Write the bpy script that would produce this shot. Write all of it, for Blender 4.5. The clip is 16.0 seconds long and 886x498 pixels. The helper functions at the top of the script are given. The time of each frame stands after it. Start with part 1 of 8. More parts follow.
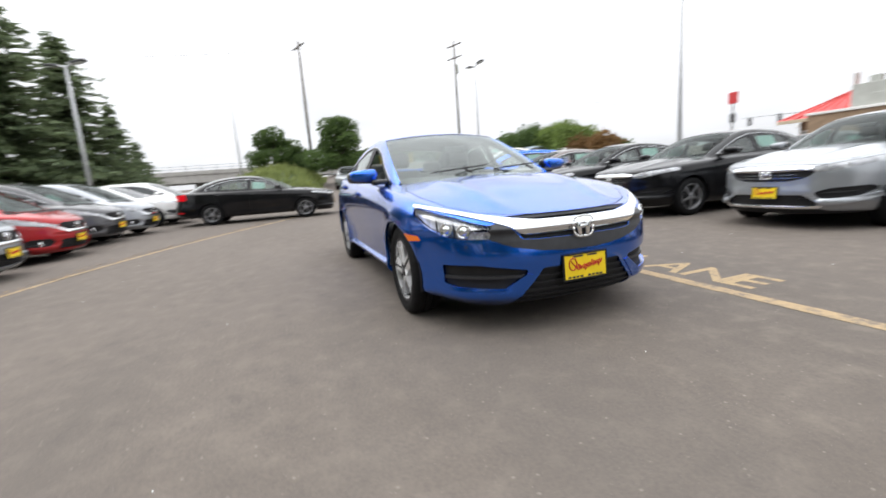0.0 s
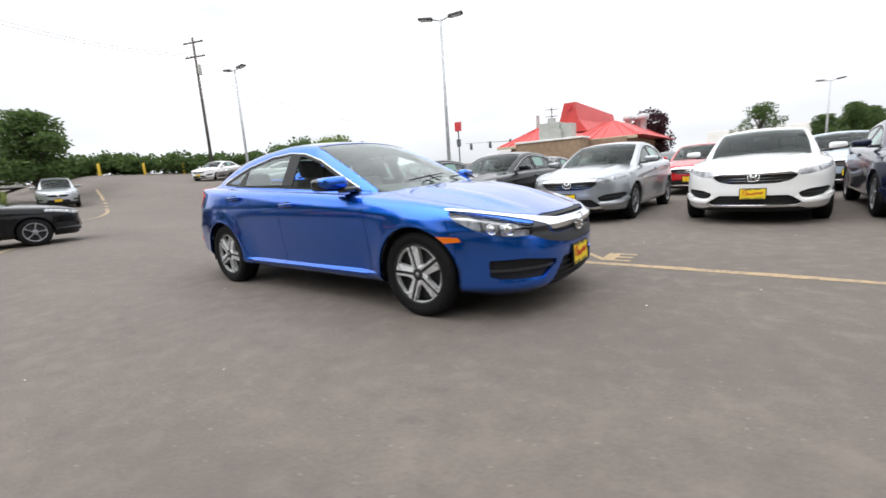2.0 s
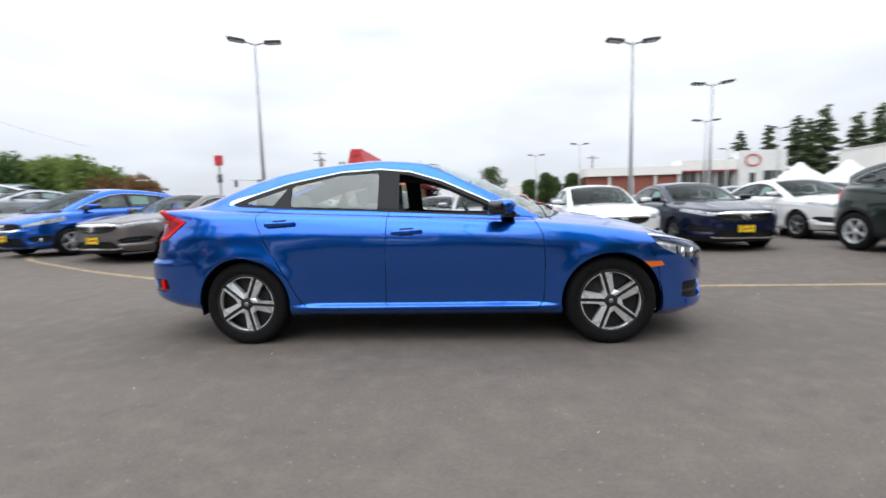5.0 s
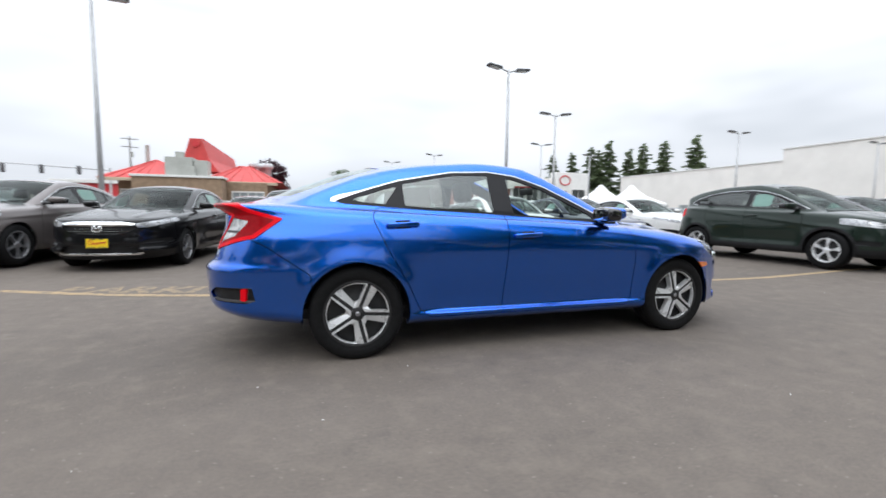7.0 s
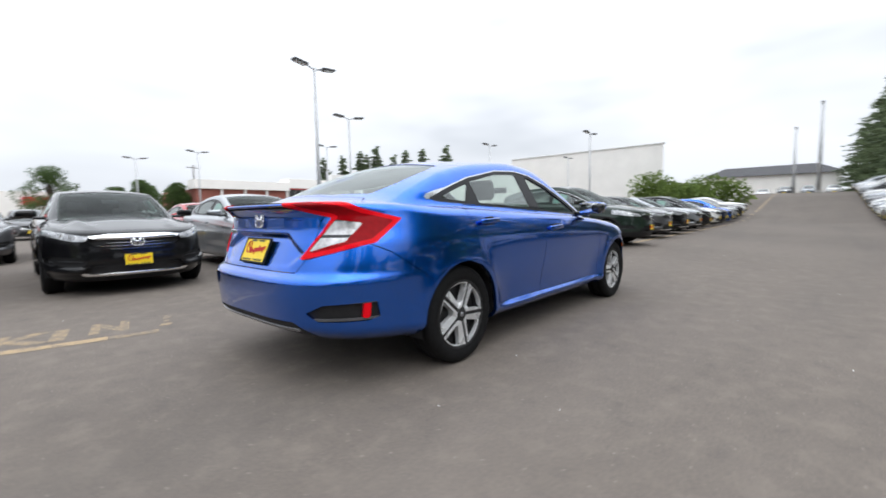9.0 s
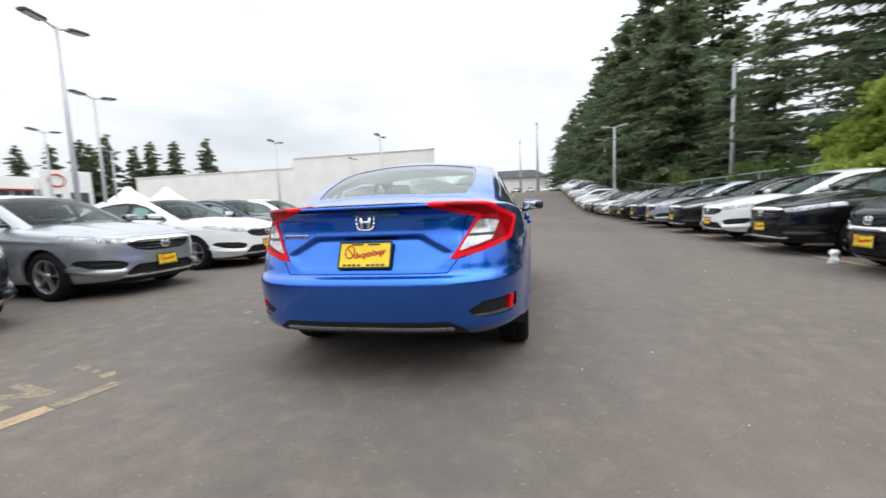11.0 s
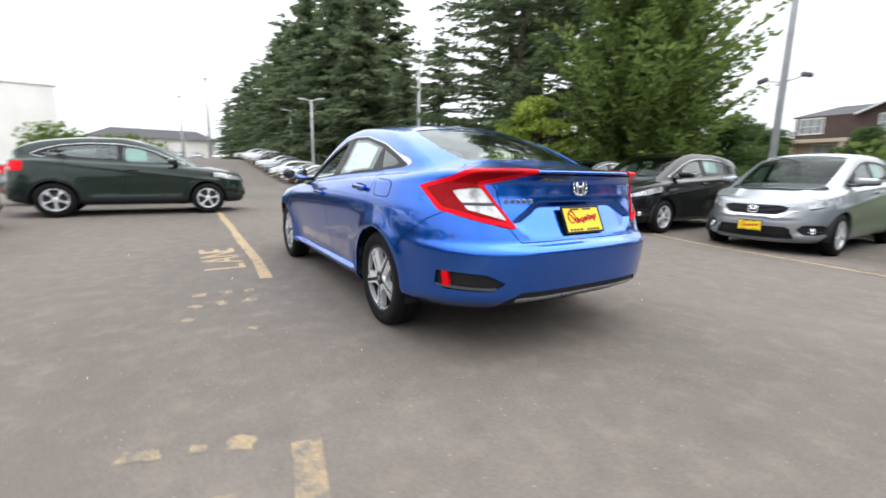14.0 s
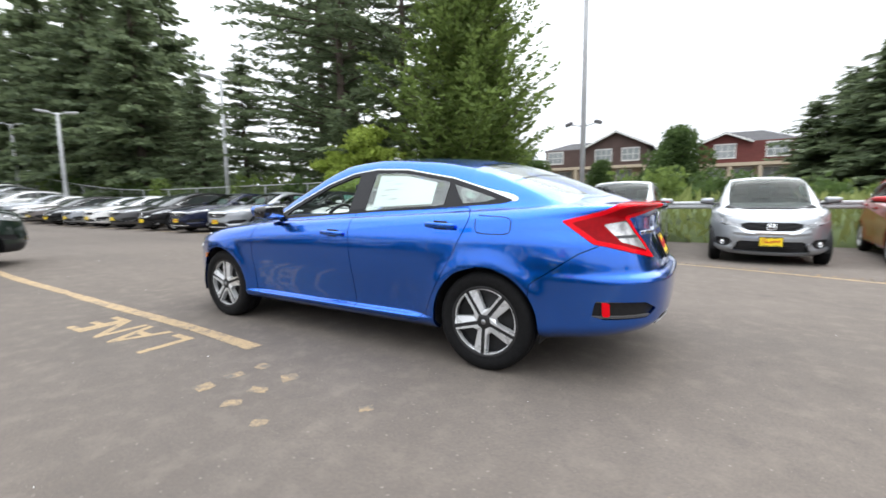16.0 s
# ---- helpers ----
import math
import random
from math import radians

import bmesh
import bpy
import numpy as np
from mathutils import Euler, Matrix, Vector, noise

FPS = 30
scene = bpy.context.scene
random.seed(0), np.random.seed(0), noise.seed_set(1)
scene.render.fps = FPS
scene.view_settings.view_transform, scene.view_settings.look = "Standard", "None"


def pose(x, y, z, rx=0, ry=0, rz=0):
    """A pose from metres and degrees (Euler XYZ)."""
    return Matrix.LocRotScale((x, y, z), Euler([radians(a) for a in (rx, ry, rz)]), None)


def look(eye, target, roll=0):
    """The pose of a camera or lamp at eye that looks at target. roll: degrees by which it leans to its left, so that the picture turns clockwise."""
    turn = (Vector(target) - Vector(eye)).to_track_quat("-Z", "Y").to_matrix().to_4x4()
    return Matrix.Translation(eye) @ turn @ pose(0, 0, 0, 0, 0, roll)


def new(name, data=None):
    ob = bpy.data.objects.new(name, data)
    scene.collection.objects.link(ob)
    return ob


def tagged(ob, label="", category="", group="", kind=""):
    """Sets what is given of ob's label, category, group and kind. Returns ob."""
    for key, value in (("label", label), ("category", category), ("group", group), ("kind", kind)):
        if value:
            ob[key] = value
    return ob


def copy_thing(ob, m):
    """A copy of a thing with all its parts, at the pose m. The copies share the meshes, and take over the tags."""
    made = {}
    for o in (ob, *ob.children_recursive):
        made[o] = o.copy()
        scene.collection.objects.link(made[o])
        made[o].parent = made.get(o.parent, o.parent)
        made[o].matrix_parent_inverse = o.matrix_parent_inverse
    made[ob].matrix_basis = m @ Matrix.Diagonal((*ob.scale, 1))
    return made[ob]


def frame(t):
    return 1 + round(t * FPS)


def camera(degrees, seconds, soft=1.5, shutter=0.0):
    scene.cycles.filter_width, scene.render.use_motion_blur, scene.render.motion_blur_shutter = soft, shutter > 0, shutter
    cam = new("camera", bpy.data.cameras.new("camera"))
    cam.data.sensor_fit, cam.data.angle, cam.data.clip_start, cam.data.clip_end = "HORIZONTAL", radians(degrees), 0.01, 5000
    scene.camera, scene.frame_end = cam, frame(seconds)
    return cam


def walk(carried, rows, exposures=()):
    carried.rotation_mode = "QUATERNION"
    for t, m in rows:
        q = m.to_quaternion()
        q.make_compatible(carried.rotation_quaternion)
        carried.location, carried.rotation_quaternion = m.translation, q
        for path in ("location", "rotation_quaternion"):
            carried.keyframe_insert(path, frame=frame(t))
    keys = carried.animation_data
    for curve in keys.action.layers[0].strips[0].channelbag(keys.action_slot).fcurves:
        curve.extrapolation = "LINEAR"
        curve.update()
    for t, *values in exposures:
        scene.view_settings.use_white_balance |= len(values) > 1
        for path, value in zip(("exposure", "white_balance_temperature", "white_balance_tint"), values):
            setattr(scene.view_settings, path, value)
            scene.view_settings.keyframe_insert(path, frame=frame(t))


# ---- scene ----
cam = camera(92.8, 16.0, 1.6, 0.65)
PATH = [
    (0, (4.2, -1.629, 0.939), (2.352, -0.941, 0.608), -4.2),
    (0.5, (4.046, -2.028, 0.957), (2.341, -1.02, 0.68), -4.5),
    (1, (3.87, -2.451, 0.967), (2.318, -1.235, 0.634), -4.2),
    (1.5, (3.596, -2.803, 0.988), (2.198, -1.41, 0.661), -2.6),
    (2, (3.259, -3.131, 1.006), (2.077, -1.554, 0.662), -3.9),
    (2.5, (2.835, -3.397, 0.982), (1.701, -1.779, 0.667), -2.9),
    (3, (2.366, -3.575, 0.997), (1.432, -1.83, 0.71), -2.3),
    (3.5, (1.85, -3.667, 0.973), (0.99, -1.879, 0.723), -3.1),
    (4, (1.367, -3.742, 0.996), (0.721, -1.858, 0.817), -1.8),
    (4.5, (0.858, -3.834, 0.996), (0.465, -1.881, 0.822), -0.7),
    (5, (0.358, -3.896, 1.005), (0.213, -1.911, 0.808), -1.5),
    (5.2, (0.16, -3.906, 0.99), (0.157, -1.913, 0.827), -1.8),
    (7.3, (-1.947, -3.591, 1.005), (-1.191, -1.748, 0.835), 0.7),
    (7.5, (-2.134, -3.517, 0.987), (-1.253, -1.728, 0.839), 0.1),
    (8, (-2.594, -3.267, 0.97), (-1.544, -1.582, 0.725), -1.5),
    (8.2, (-2.763, -3.122, 0.965), (-1.611, -1.505, 0.732), -0.3),
    (10.3, (-4.274, -1.591, 0.991), (-2.458, -0.794, 0.733), -2.3),
    (10.5, (-4.334, -1.393, 0.997), (-2.476, -0.701, 0.736), -0.6),
    (11, (-4.507, -0.908, 1.016), (-2.558, -0.506, 0.816), -2.4),
    (11.5, (-4.619, -0.405, 0.98), (-2.643, -0.215, 0.734), 0.1),
    (12, (-4.644, 0.089, 0.992), (-2.656, 0.067, 0.776), 2.6),
    (12.5, (-4.624, 0.605, 1.0), (-2.65, 0.372, 0.78), 2.1),
    (13, (-4.457, 1.1, 1.004), (-2.526, 0.653, 0.736), 1.8),
    (13.5, (-4.235, 1.556, 1.016), (-2.419, 0.78, 0.7), 1.7),
    (14, (-3.922, 1.981, 1.006), (-2.254, 0.933, 0.658), 0.9),
    (14.5, (-3.615, 2.382, 1.029), (-2.102, 1.101, 0.766), -0.7),
    (15, (-3.256, 2.725, 1.024), (-1.861, 1.319, 0.746), -2.1),
    (15.5, (-2.863, 2.99, 1.049), (-1.631, 1.434, 0.808), -1.3),
    (16, (-2.462, 3.2, 1.071), (-1.444, 1.494, 0.841), -0.7),
]
EXPOSURES = [(0, -.2, 6450, 10), (1.5, -.24, 6420, 10), (4, -.38, 6250, 10), (5, -.50, 6150, 9), (8, -.38, 6150, 9), (10.5, -.38, 6250, 9),
             (12.5, -.28, 6200, 9), (13.5, -.1, 6250, 9), (14.5, .10, 6300, 9), (15.2, .05, 6280, 9), (16, .05, 6280, 9)]
walk(cam, [(t, look(eye, target, roll)) for t, eye, target, roll in PATH], EXPOSURES)

# ---- world and light: a bright overcast sky with thin cloud and a weak, wide sun ----
SUN_ELEV, SUN_AZ = 52.0, 205.0
world = bpy.data.worlds.new("overcast_sky")
scene.world = world
world.use_nodes = True


def build_sky():
    nt = world.node_tree
    nt.nodes.clear()
    out = nt.nodes.new("ShaderNodeOutputWorld")
    bg = nt.nodes.new("ShaderNodeBackground")
    sky = nt.nodes.new("ShaderNodeTexSky")
    sky.sky_type = "NISHITA"
    sky.sun_disc = False
    sky.sun_elevation = radians(SUN_ELEV)
    sky.sun_rotation = radians(SUN_AZ)
    sky.air_density, sky.dust_density = 1.0, 2.0
    dim = nt.nodes.new("ShaderNodeVectorMath")
    dim.operation = "SCALE"
    dim.inputs["Scale"].default_value = 0.12
    nt.links.new(sky.outputs[0], dim.inputs[0])
    coord = nt.nodes.new("ShaderNodeTexCoord")
    sep = nt.nodes.new("ShaderNodeSeparateXYZ")
    nt.links.new(coord.outputs["Generated"], sep.inputs[0])
    # cloud deck, brighter towards the zenith
    rise = nt.nodes.new("ShaderNodeMapRange")
    rise.inputs["From Min"].default_value, rise.inputs["From Max"].default_value = 0.0, 0.95
    nt.links.new(sep.outputs["Z"], rise.inputs["Value"])
    curve = nt.nodes.new("ShaderNodeMath")
    curve.operation = "POWER"
    curve.inputs[1].default_value = 1.45
    nt.links.new(rise.outputs[0], curve.inputs[0])
    grad = nt.nodes.new("ShaderNodeMapRange")
    grad.inputs["To Min"].default_value, grad.inputs["To Max"].default_value = SKY_LOW, SKY_HIGH
    nt.links.new(curve.outputs[0], grad.inputs["Value"])
    squash = nt.nodes.new("ShaderNodeMapping")
    squash.inputs["Scale"].default_value = (1.0, 1.0, 3.2)
    nt.links.new(coord.outputs["Generated"], squash.inputs["Vector"])
    cloud = nt.nodes.new("ShaderNodeTexNoise")
    cloud.inputs["Scale"].default_value, cloud.inputs["Detail"].default_value = 1.8, 3.0
    cloud.inputs["Roughness"].default_value = 0.55
    nt.links.new(squash.outputs[0], cloud.inputs["Vector"])
    shade = nt.nodes.new("ShaderNodeMapRange")
    shade.inputs["From Min"].default_value, shade.inputs["From Max"].default_value = 0.3, 0.62
    shade.inputs["To Min"].default_value, shade.inputs["To Max"].default_value = 0.84, 1.13
    nt.links.new(cloud.outputs["Fac"], shade.inputs["Value"])
    mul = nt.nodes.new("ShaderNodeMath")
    mul.operation = "MULTIPLY"
    nt.links.new(grad.outputs[0], mul.inputs[0])
    nt.links.new(shade.outputs[0], mul.inputs[1])
    white = nt.nodes.new("ShaderNodeVectorMath")
    white.operation = "SCALE"
    white.inputs[0].default_value = (0.975, 0.99, 1.02)
    nt.links.new(mul.outputs[0], white.inputs["Scale"])
    gap = nt.nodes.new("ShaderNodeMapRange")
    gap.inputs["From Min"].default_value, gap.inputs["From Max"].default_value = 0.42, 0.28
    gap.inputs["To Min"].default_value, gap.inputs["To Max"].default_value = 0.0, 0.14
    nt.links.new(cloud.outputs["Fac"], gap.inputs["Value"])
    mix = nt.nodes.new("ShaderNodeMix")
    mix.data_type = "RGBA"
    nt.links.new(gap.outputs[0], mix.inputs["Factor"])
    nt.links.new(white.outputs[0], mix.inputs["A"])
    nt.links.new(dim.outputs[0], mix.inputs["B"])
    nt.links.new(mix.outputs["Result"], bg.inputs["Color"])
    bg.inputs["Strength"].default_value = 1.0
    nt.links.new(bg.outputs[0], out.inputs["Surface"])


SKY_LOW, SKY_HIGH = 1.12, 3.2
build_sky()
sun_data = bpy.data.lights.new("sun", "SUN")
sun_data.energy, sun_data.angle, sun_data.color = 1.25, radians(64), (1.0, 0.95, 0.88)
sun = new("sun", sun_data)
_az, _el = radians(SUN_AZ), radians(SUN_ELEV)
sun.matrix_world = look((60 * math.sin(_az) * math.cos(_el), 60 * math.cos(_az) * math.cos(_el), 60 * math.sin(_el)), (0, 0, 0))


# ---- materials ----
def mat_base(name):
    m = bpy.data.materials.new(name)
    m.use_nodes = True
    nt = m.node_tree
    return m, nt, nt.nodes["Principled BSDF"]


def noise_node(nt, scale, detail=4.0, rough=0.55, coord="Object"):
    tc = nt.nodes.new("ShaderNodeTexCoord")
    n = nt.nodes.new("ShaderNodeTexNoise")
    n.inputs["Scale"].default_value, n.inputs["Detail"].default_value, n.inputs["Roughness"].default_value = scale, detail, rough
    nt.links.new(tc.outputs[coord], n.inputs["Vector"])
    return n


def ramp(nt, src, lo, hi, a, b):
    r = nt.nodes.new("ShaderNodeMapRange")
    r.inputs["From Min"].default_value, r.inputs["From Max"].default_value = lo, hi
    r.inputs["To Min"].default_value, r.inputs["To Max"].default_value = a, b
    nt.links.new(src, r.inputs["Value"])
    return r.outputs[0]


def mix_col(nt, fac, a, b):
    m = nt.nodes.new("ShaderNodeMix")
    m.data_type = "RGBA"
    nt.links.new(fac, m.inputs["Factor"])
    for key, v in (("A", a), ("B", b)):
        if isinstance(v, (tuple, list)):
            m.inputs[key].default_value = (*v, 1)
        else:
            nt.links.new(v, m.inputs[key])
    return m.outputs["Result"]


def bump(nt, bsdf, height, strength, dist):
    b = nt.nodes.new("ShaderNodeBump")
    b.inputs["Strength"].default_value, b.inputs["Distance"].default_value = strength, dist
    nt.links.new(height, b.inputs["Height"])
    nt.links.new(b.outputs[0], bsdf.inputs["Normal"])


def plain(name, col, rough=0.6, metal=0.0, vary=0.12, scale=6.0, coat=0.0, relief=0.0, spec=0.5):
    """A surface with slight uneven colour and gloss, and fine relief where asked."""
    m, nt, b = mat_base(name)
    n = noise_node(nt, scale)
    hi, lo = tuple(min(1, c * (1 + vary)) for c in col), tuple(c * (1 - vary) for c in col)
    nt.links.new(mix_col(nt, ramp(nt, n.outputs["Fac"], 0.3, 0.7, 0, 1), lo, hi), b.inputs["Base Color"])
    n2 = noise_node(nt, scale * 5)
    nt.links.new(ramp(nt, n2.outputs["Fac"], 0.3, 0.7, max(0.02, rough * 0.85), min(1, rough * 1.15)), b.inputs["Roughness"])
    b.inputs["Metallic"].default_value = metal
    b.inputs["Specular IOR Level"].default_value = spec
    b.inputs["Coat Weight"].default_value = coat
    b.inputs["Coat Roughness"].default_value = 0.04
    if relief:
        bump(nt, b, n2.outputs["Fac"], 0.5, relief)
    return m


def paint(name, col, metal=0.35, rough=0.32, dust=0.02, coat=1.5):
    """Car paint: flaked base under clear coat, with faint dust."""
    m, nt, b = mat_base(name)
    flake = noise_node(nt, 900, 2)
    n = noise_node(nt, 2.2, 5)
    c0 = mix_col(nt, ramp(nt, flake.outputs["Fac"], 0.35, 0.65, 0, 1), tuple(c * 0.85 for c in col), tuple(min(1, c * 1.15) for c in col))
    c1 = mix_col(nt, ramp(nt, n.outputs["Fac"], 0.45, 0.8, 0, dust), c0, (0.42, 0.40, 0.37))
    nt.links.new(c1, b.inputs["Base Color"])
    b.inputs["Metallic"].default_value = metal
    b.inputs["Roughness"].default_value = rough
    b.inputs["Specular IOR Level"].default_value = 0.08
    b.inputs["Coat Weight"].default_value = 1.0
    b.inputs["Coat IOR"].default_value = coat
    nt.links.new(ramp(nt, n.outputs["Fac"], 0.4, 0.8, 0.02, 0.07), b.inputs["Coat Roughness"])
    return m


def glass(name, tint, ior=1.45, gloss=1.0):
    """Thin pane: tinted see-through sheet with a mirror gloss that grows at grazing angles."""
    m = bpy.data.materials.new(name)
    m.use_nodes = True
    nt = m.node_tree
    nt.nodes.clear()
    out = nt.nodes.new("ShaderNodeOutputMaterial")
    tr = nt.nodes.new("ShaderNodeBsdfTransparent")
    tr.inputs["Color"].default_value = (*tint, 1)
    gl = nt.nodes.new("ShaderNodeBsdfGlossy")
    gl.inputs["Roughness"].default_value = 0.015
    gl.inputs["Color"].default_value = (0.95 * gloss, gloss, 0.98 * gloss, 1)
    lw = nt.nodes.new("ShaderNodeLayerWeight")
    lw.inputs["Blend"].default_value = 0.5
    pw = nt.nodes.new("ShaderNodeMath")
    pw.operation = "POWER"
    pw.inputs[1].default_value = 5.0
    nt.links.new(lw.outputs["Facing"], pw.inputs[0])
    f0 = ((ior - 1) / (ior + 1)) ** 2
    fr = nt.nodes.new("ShaderNodeMath")
    fr.operation = "MULTIPLY_ADD"
    fr.inputs[1].default_value, fr.inputs[2].default_value = 1 - f0, f0
    nt.links.new(pw.outputs[0], fr.inputs[0])
    mx = nt.nodes.new("ShaderNodeMixShader")
    nt.links.new(fr.outputs[0], mx.inputs["Fac"])
    nt.links.new(tr.outputs[0], mx.inputs[1])
    nt.links.new(gl.outputs[0], mx.inputs[2])
    nt.links.new(mx.outputs[0], out.inputs["Surface"])
    return m


def asphalt():
    m, nt, b = mat_base("asphalt")
    big = noise_node(nt, 0.16, 6, 0.6)
    mid = noise_node(nt, 1.7, 6, 0.6)
    grit = noise_node(nt, 55, 5, 0.7)
    fleck = noise_node(nt, 130, 1)
    c = mix_col(nt, ramp(nt, big.outputs["Fac"], 0.32, 0.68, 0, 1), (0.1216, 0.1025, 0.0873), (0.1614, 0.1370, 0.1168))
    c = mix_col(nt, ramp(nt, mid.outputs["Fac"], 0.42, 0.75, 0, 0.5), c, (0.1818, 0.1580, 0.1373))
    c = mix_col(nt, ramp(nt, grit.outputs["Fac"], 0.32, 0.60, 0.45, 0), c, (0.0796, 0.0710, 0.0647))
    c = mix_col(nt, ramp(nt, fleck.outputs["Fac"], 0.70, 0.78, 0, 0.7), c, (0.3064, 0.2800, 0.2551))
    blot = noise_node(nt, 5.5, 5, 0.65)
    c = mix_col(nt, ramp(nt, blot.outputs["Fac"], 0.50, 0.68, 0, 0.55), c, (0.1920, 0.1640, 0.1383))
    c = mix_col(nt, ramp(nt, blot.outputs["Fac"], 0.44, 0.30, 0, 0.45), c, (0.0940, 0.0830, 0.0745))
    peb = nt.nodes.new("ShaderNodeTexVoronoi")
    peb.inputs["Scale"].default_value = 14.0
    tp = nt.nodes.new("ShaderNodeTexCoord")
    nt.links.new(tp.outputs["Object"], peb.inputs["Vector"])
    c = mix_col(nt, ramp(nt, peb.outputs["Distance"], 0.06, 0.10, 0.5, 0), c, (0.3064, 0.2750, 0.2405))
    # dried drips of oil
    tc = nt.nodes.new("ShaderNodeTexCoord")
    vo = nt.nodes.new("ShaderNodeTexVoronoi")
    vo.inputs["Scale"].default_value = 0.55
    nt.links.new(tc.outputs["Object"], vo.inputs["Vector"])
    c = mix_col(nt, ramp(nt, vo.outputs["Distance"], 0.01, 0.10, 0.28, 0), c, (0.0561, 0.0500, 0.0461))
    # long tyre-darkened streaks along the lane
    st = nt.nodes.new("ShaderNodeMapping")
    st.inputs["Scale"].default_value = (0.10, 0.75, 1.0)
    nt.links.new(tc.outputs["Object"], st.inputs["Vector"])
    sn = nt.nodes.new("ShaderNodeTexNoise")
    sn.inputs["Scale"].default_value, sn.inputs["Detail"].default_value = 1.0, 5.0
    nt.links.new(st.outputs[0], sn.inputs["Vector"])
    c = mix_col(nt, ramp(nt, sn.outputs["Fac"], 0.50, 0.72, 0, 0.42), c, (0.0960, 0.0860, 0.0785))
    c = mix_col(nt, ramp(nt, sn.outputs["Fac"], 0.42, 0.28, 0, 0.35), c, (0.1880, 0.1620, 0.1393))
    nt.links.new(c, b.inputs["Base Color"])
    nt.links.new(ramp(nt, mid.outputs["Fac"], 0.3, 0.7, 0.82, 0.95), b.inputs["Roughness"])
    b.inputs["Specular IOR Level"].default_value = 0.3
    bump(nt, b, grit.outputs["Fac"], 0.55, 0.006)
    return m


def worn_line(name, col, wear):
    """Road paint, worn through to the asphalt in patches."""
    m, nt, b = mat_base(name)
    n = noise_node(nt, 9, 9, 0.8)
    g = noise_node(nt, 60, 3)
    c = mix_col(nt, ramp(nt, g.outputs["Fac"], 0.35, 0.65, 0, 1), tuple(k * 0.78 for k in col), col)
    c = mix_col(nt, ramp(nt, n.outputs["Fac"], wear, wear + 0.16, 0, 0.95), c, (0.12, 0.108, 0.098))
    nt.links.new(c, b.inputs["Base Color"])
    b.inputs["Roughness"].default_value = 0.85
    bump(nt, b, g.outputs["Fac"], 0.4, 0.004)
    return m


def leaf_mat(name, dark, light, rough=0.7):
    m, nt, b = mat_base(name)
    geo = nt.nodes.new("ShaderNodeNewGeometry")
    oi = nt.nodes.new("ShaderNodeObjectInfo")
    add = nt.nodes.new("ShaderNodeMath")
    add.operation = "MULTIPLY_ADD"
    nt.links.new(oi.outputs["Random"], add.inputs[0])
    add.inputs[1].default_value = 0.25
    nt.links.new(geo.outputs["Random Per Island"], add.inputs[2])
    n = noise_node(nt, 0.7, 4)
    f = nt.nodes.new("ShaderNodeMath")
    f.operation = "MULTIPLY"
    nt.links.new(ramp(nt, add.outputs[0], 0, 1.25, 0, 1), f.inputs[0])
    nt.links.new(ramp(nt, n.outputs["Fac"], 0.3, 0.7, 0.35, 1.3), f.inputs[1])
    nt.links.new(mix_col(nt, f.outputs[0], dark, light), b.inputs["Base Color"])
    b.inputs["Roughness"].default_value = rough
    b.inputs["Specular IOR Level"].default_value = 0.25
    # light that passes through the leaf
    tl = nt.nodes.new("ShaderNodeBsdfTranslucent")
    tl.inputs["Color"].default_value = (*light, 1)
    mx = nt.nodes.new("ShaderNodeMixShader")
    mx.inputs["Fac"].default_value = 0.33
    out = nt.nodes["Material Output"]
    nt.links.new(b.outputs[0], mx.inputs[1])
    nt.links.new(tl.outputs[0], mx.inputs[2])
    nt.links.new(mx.outputs[0], out.inputs["Surface"])
    return m


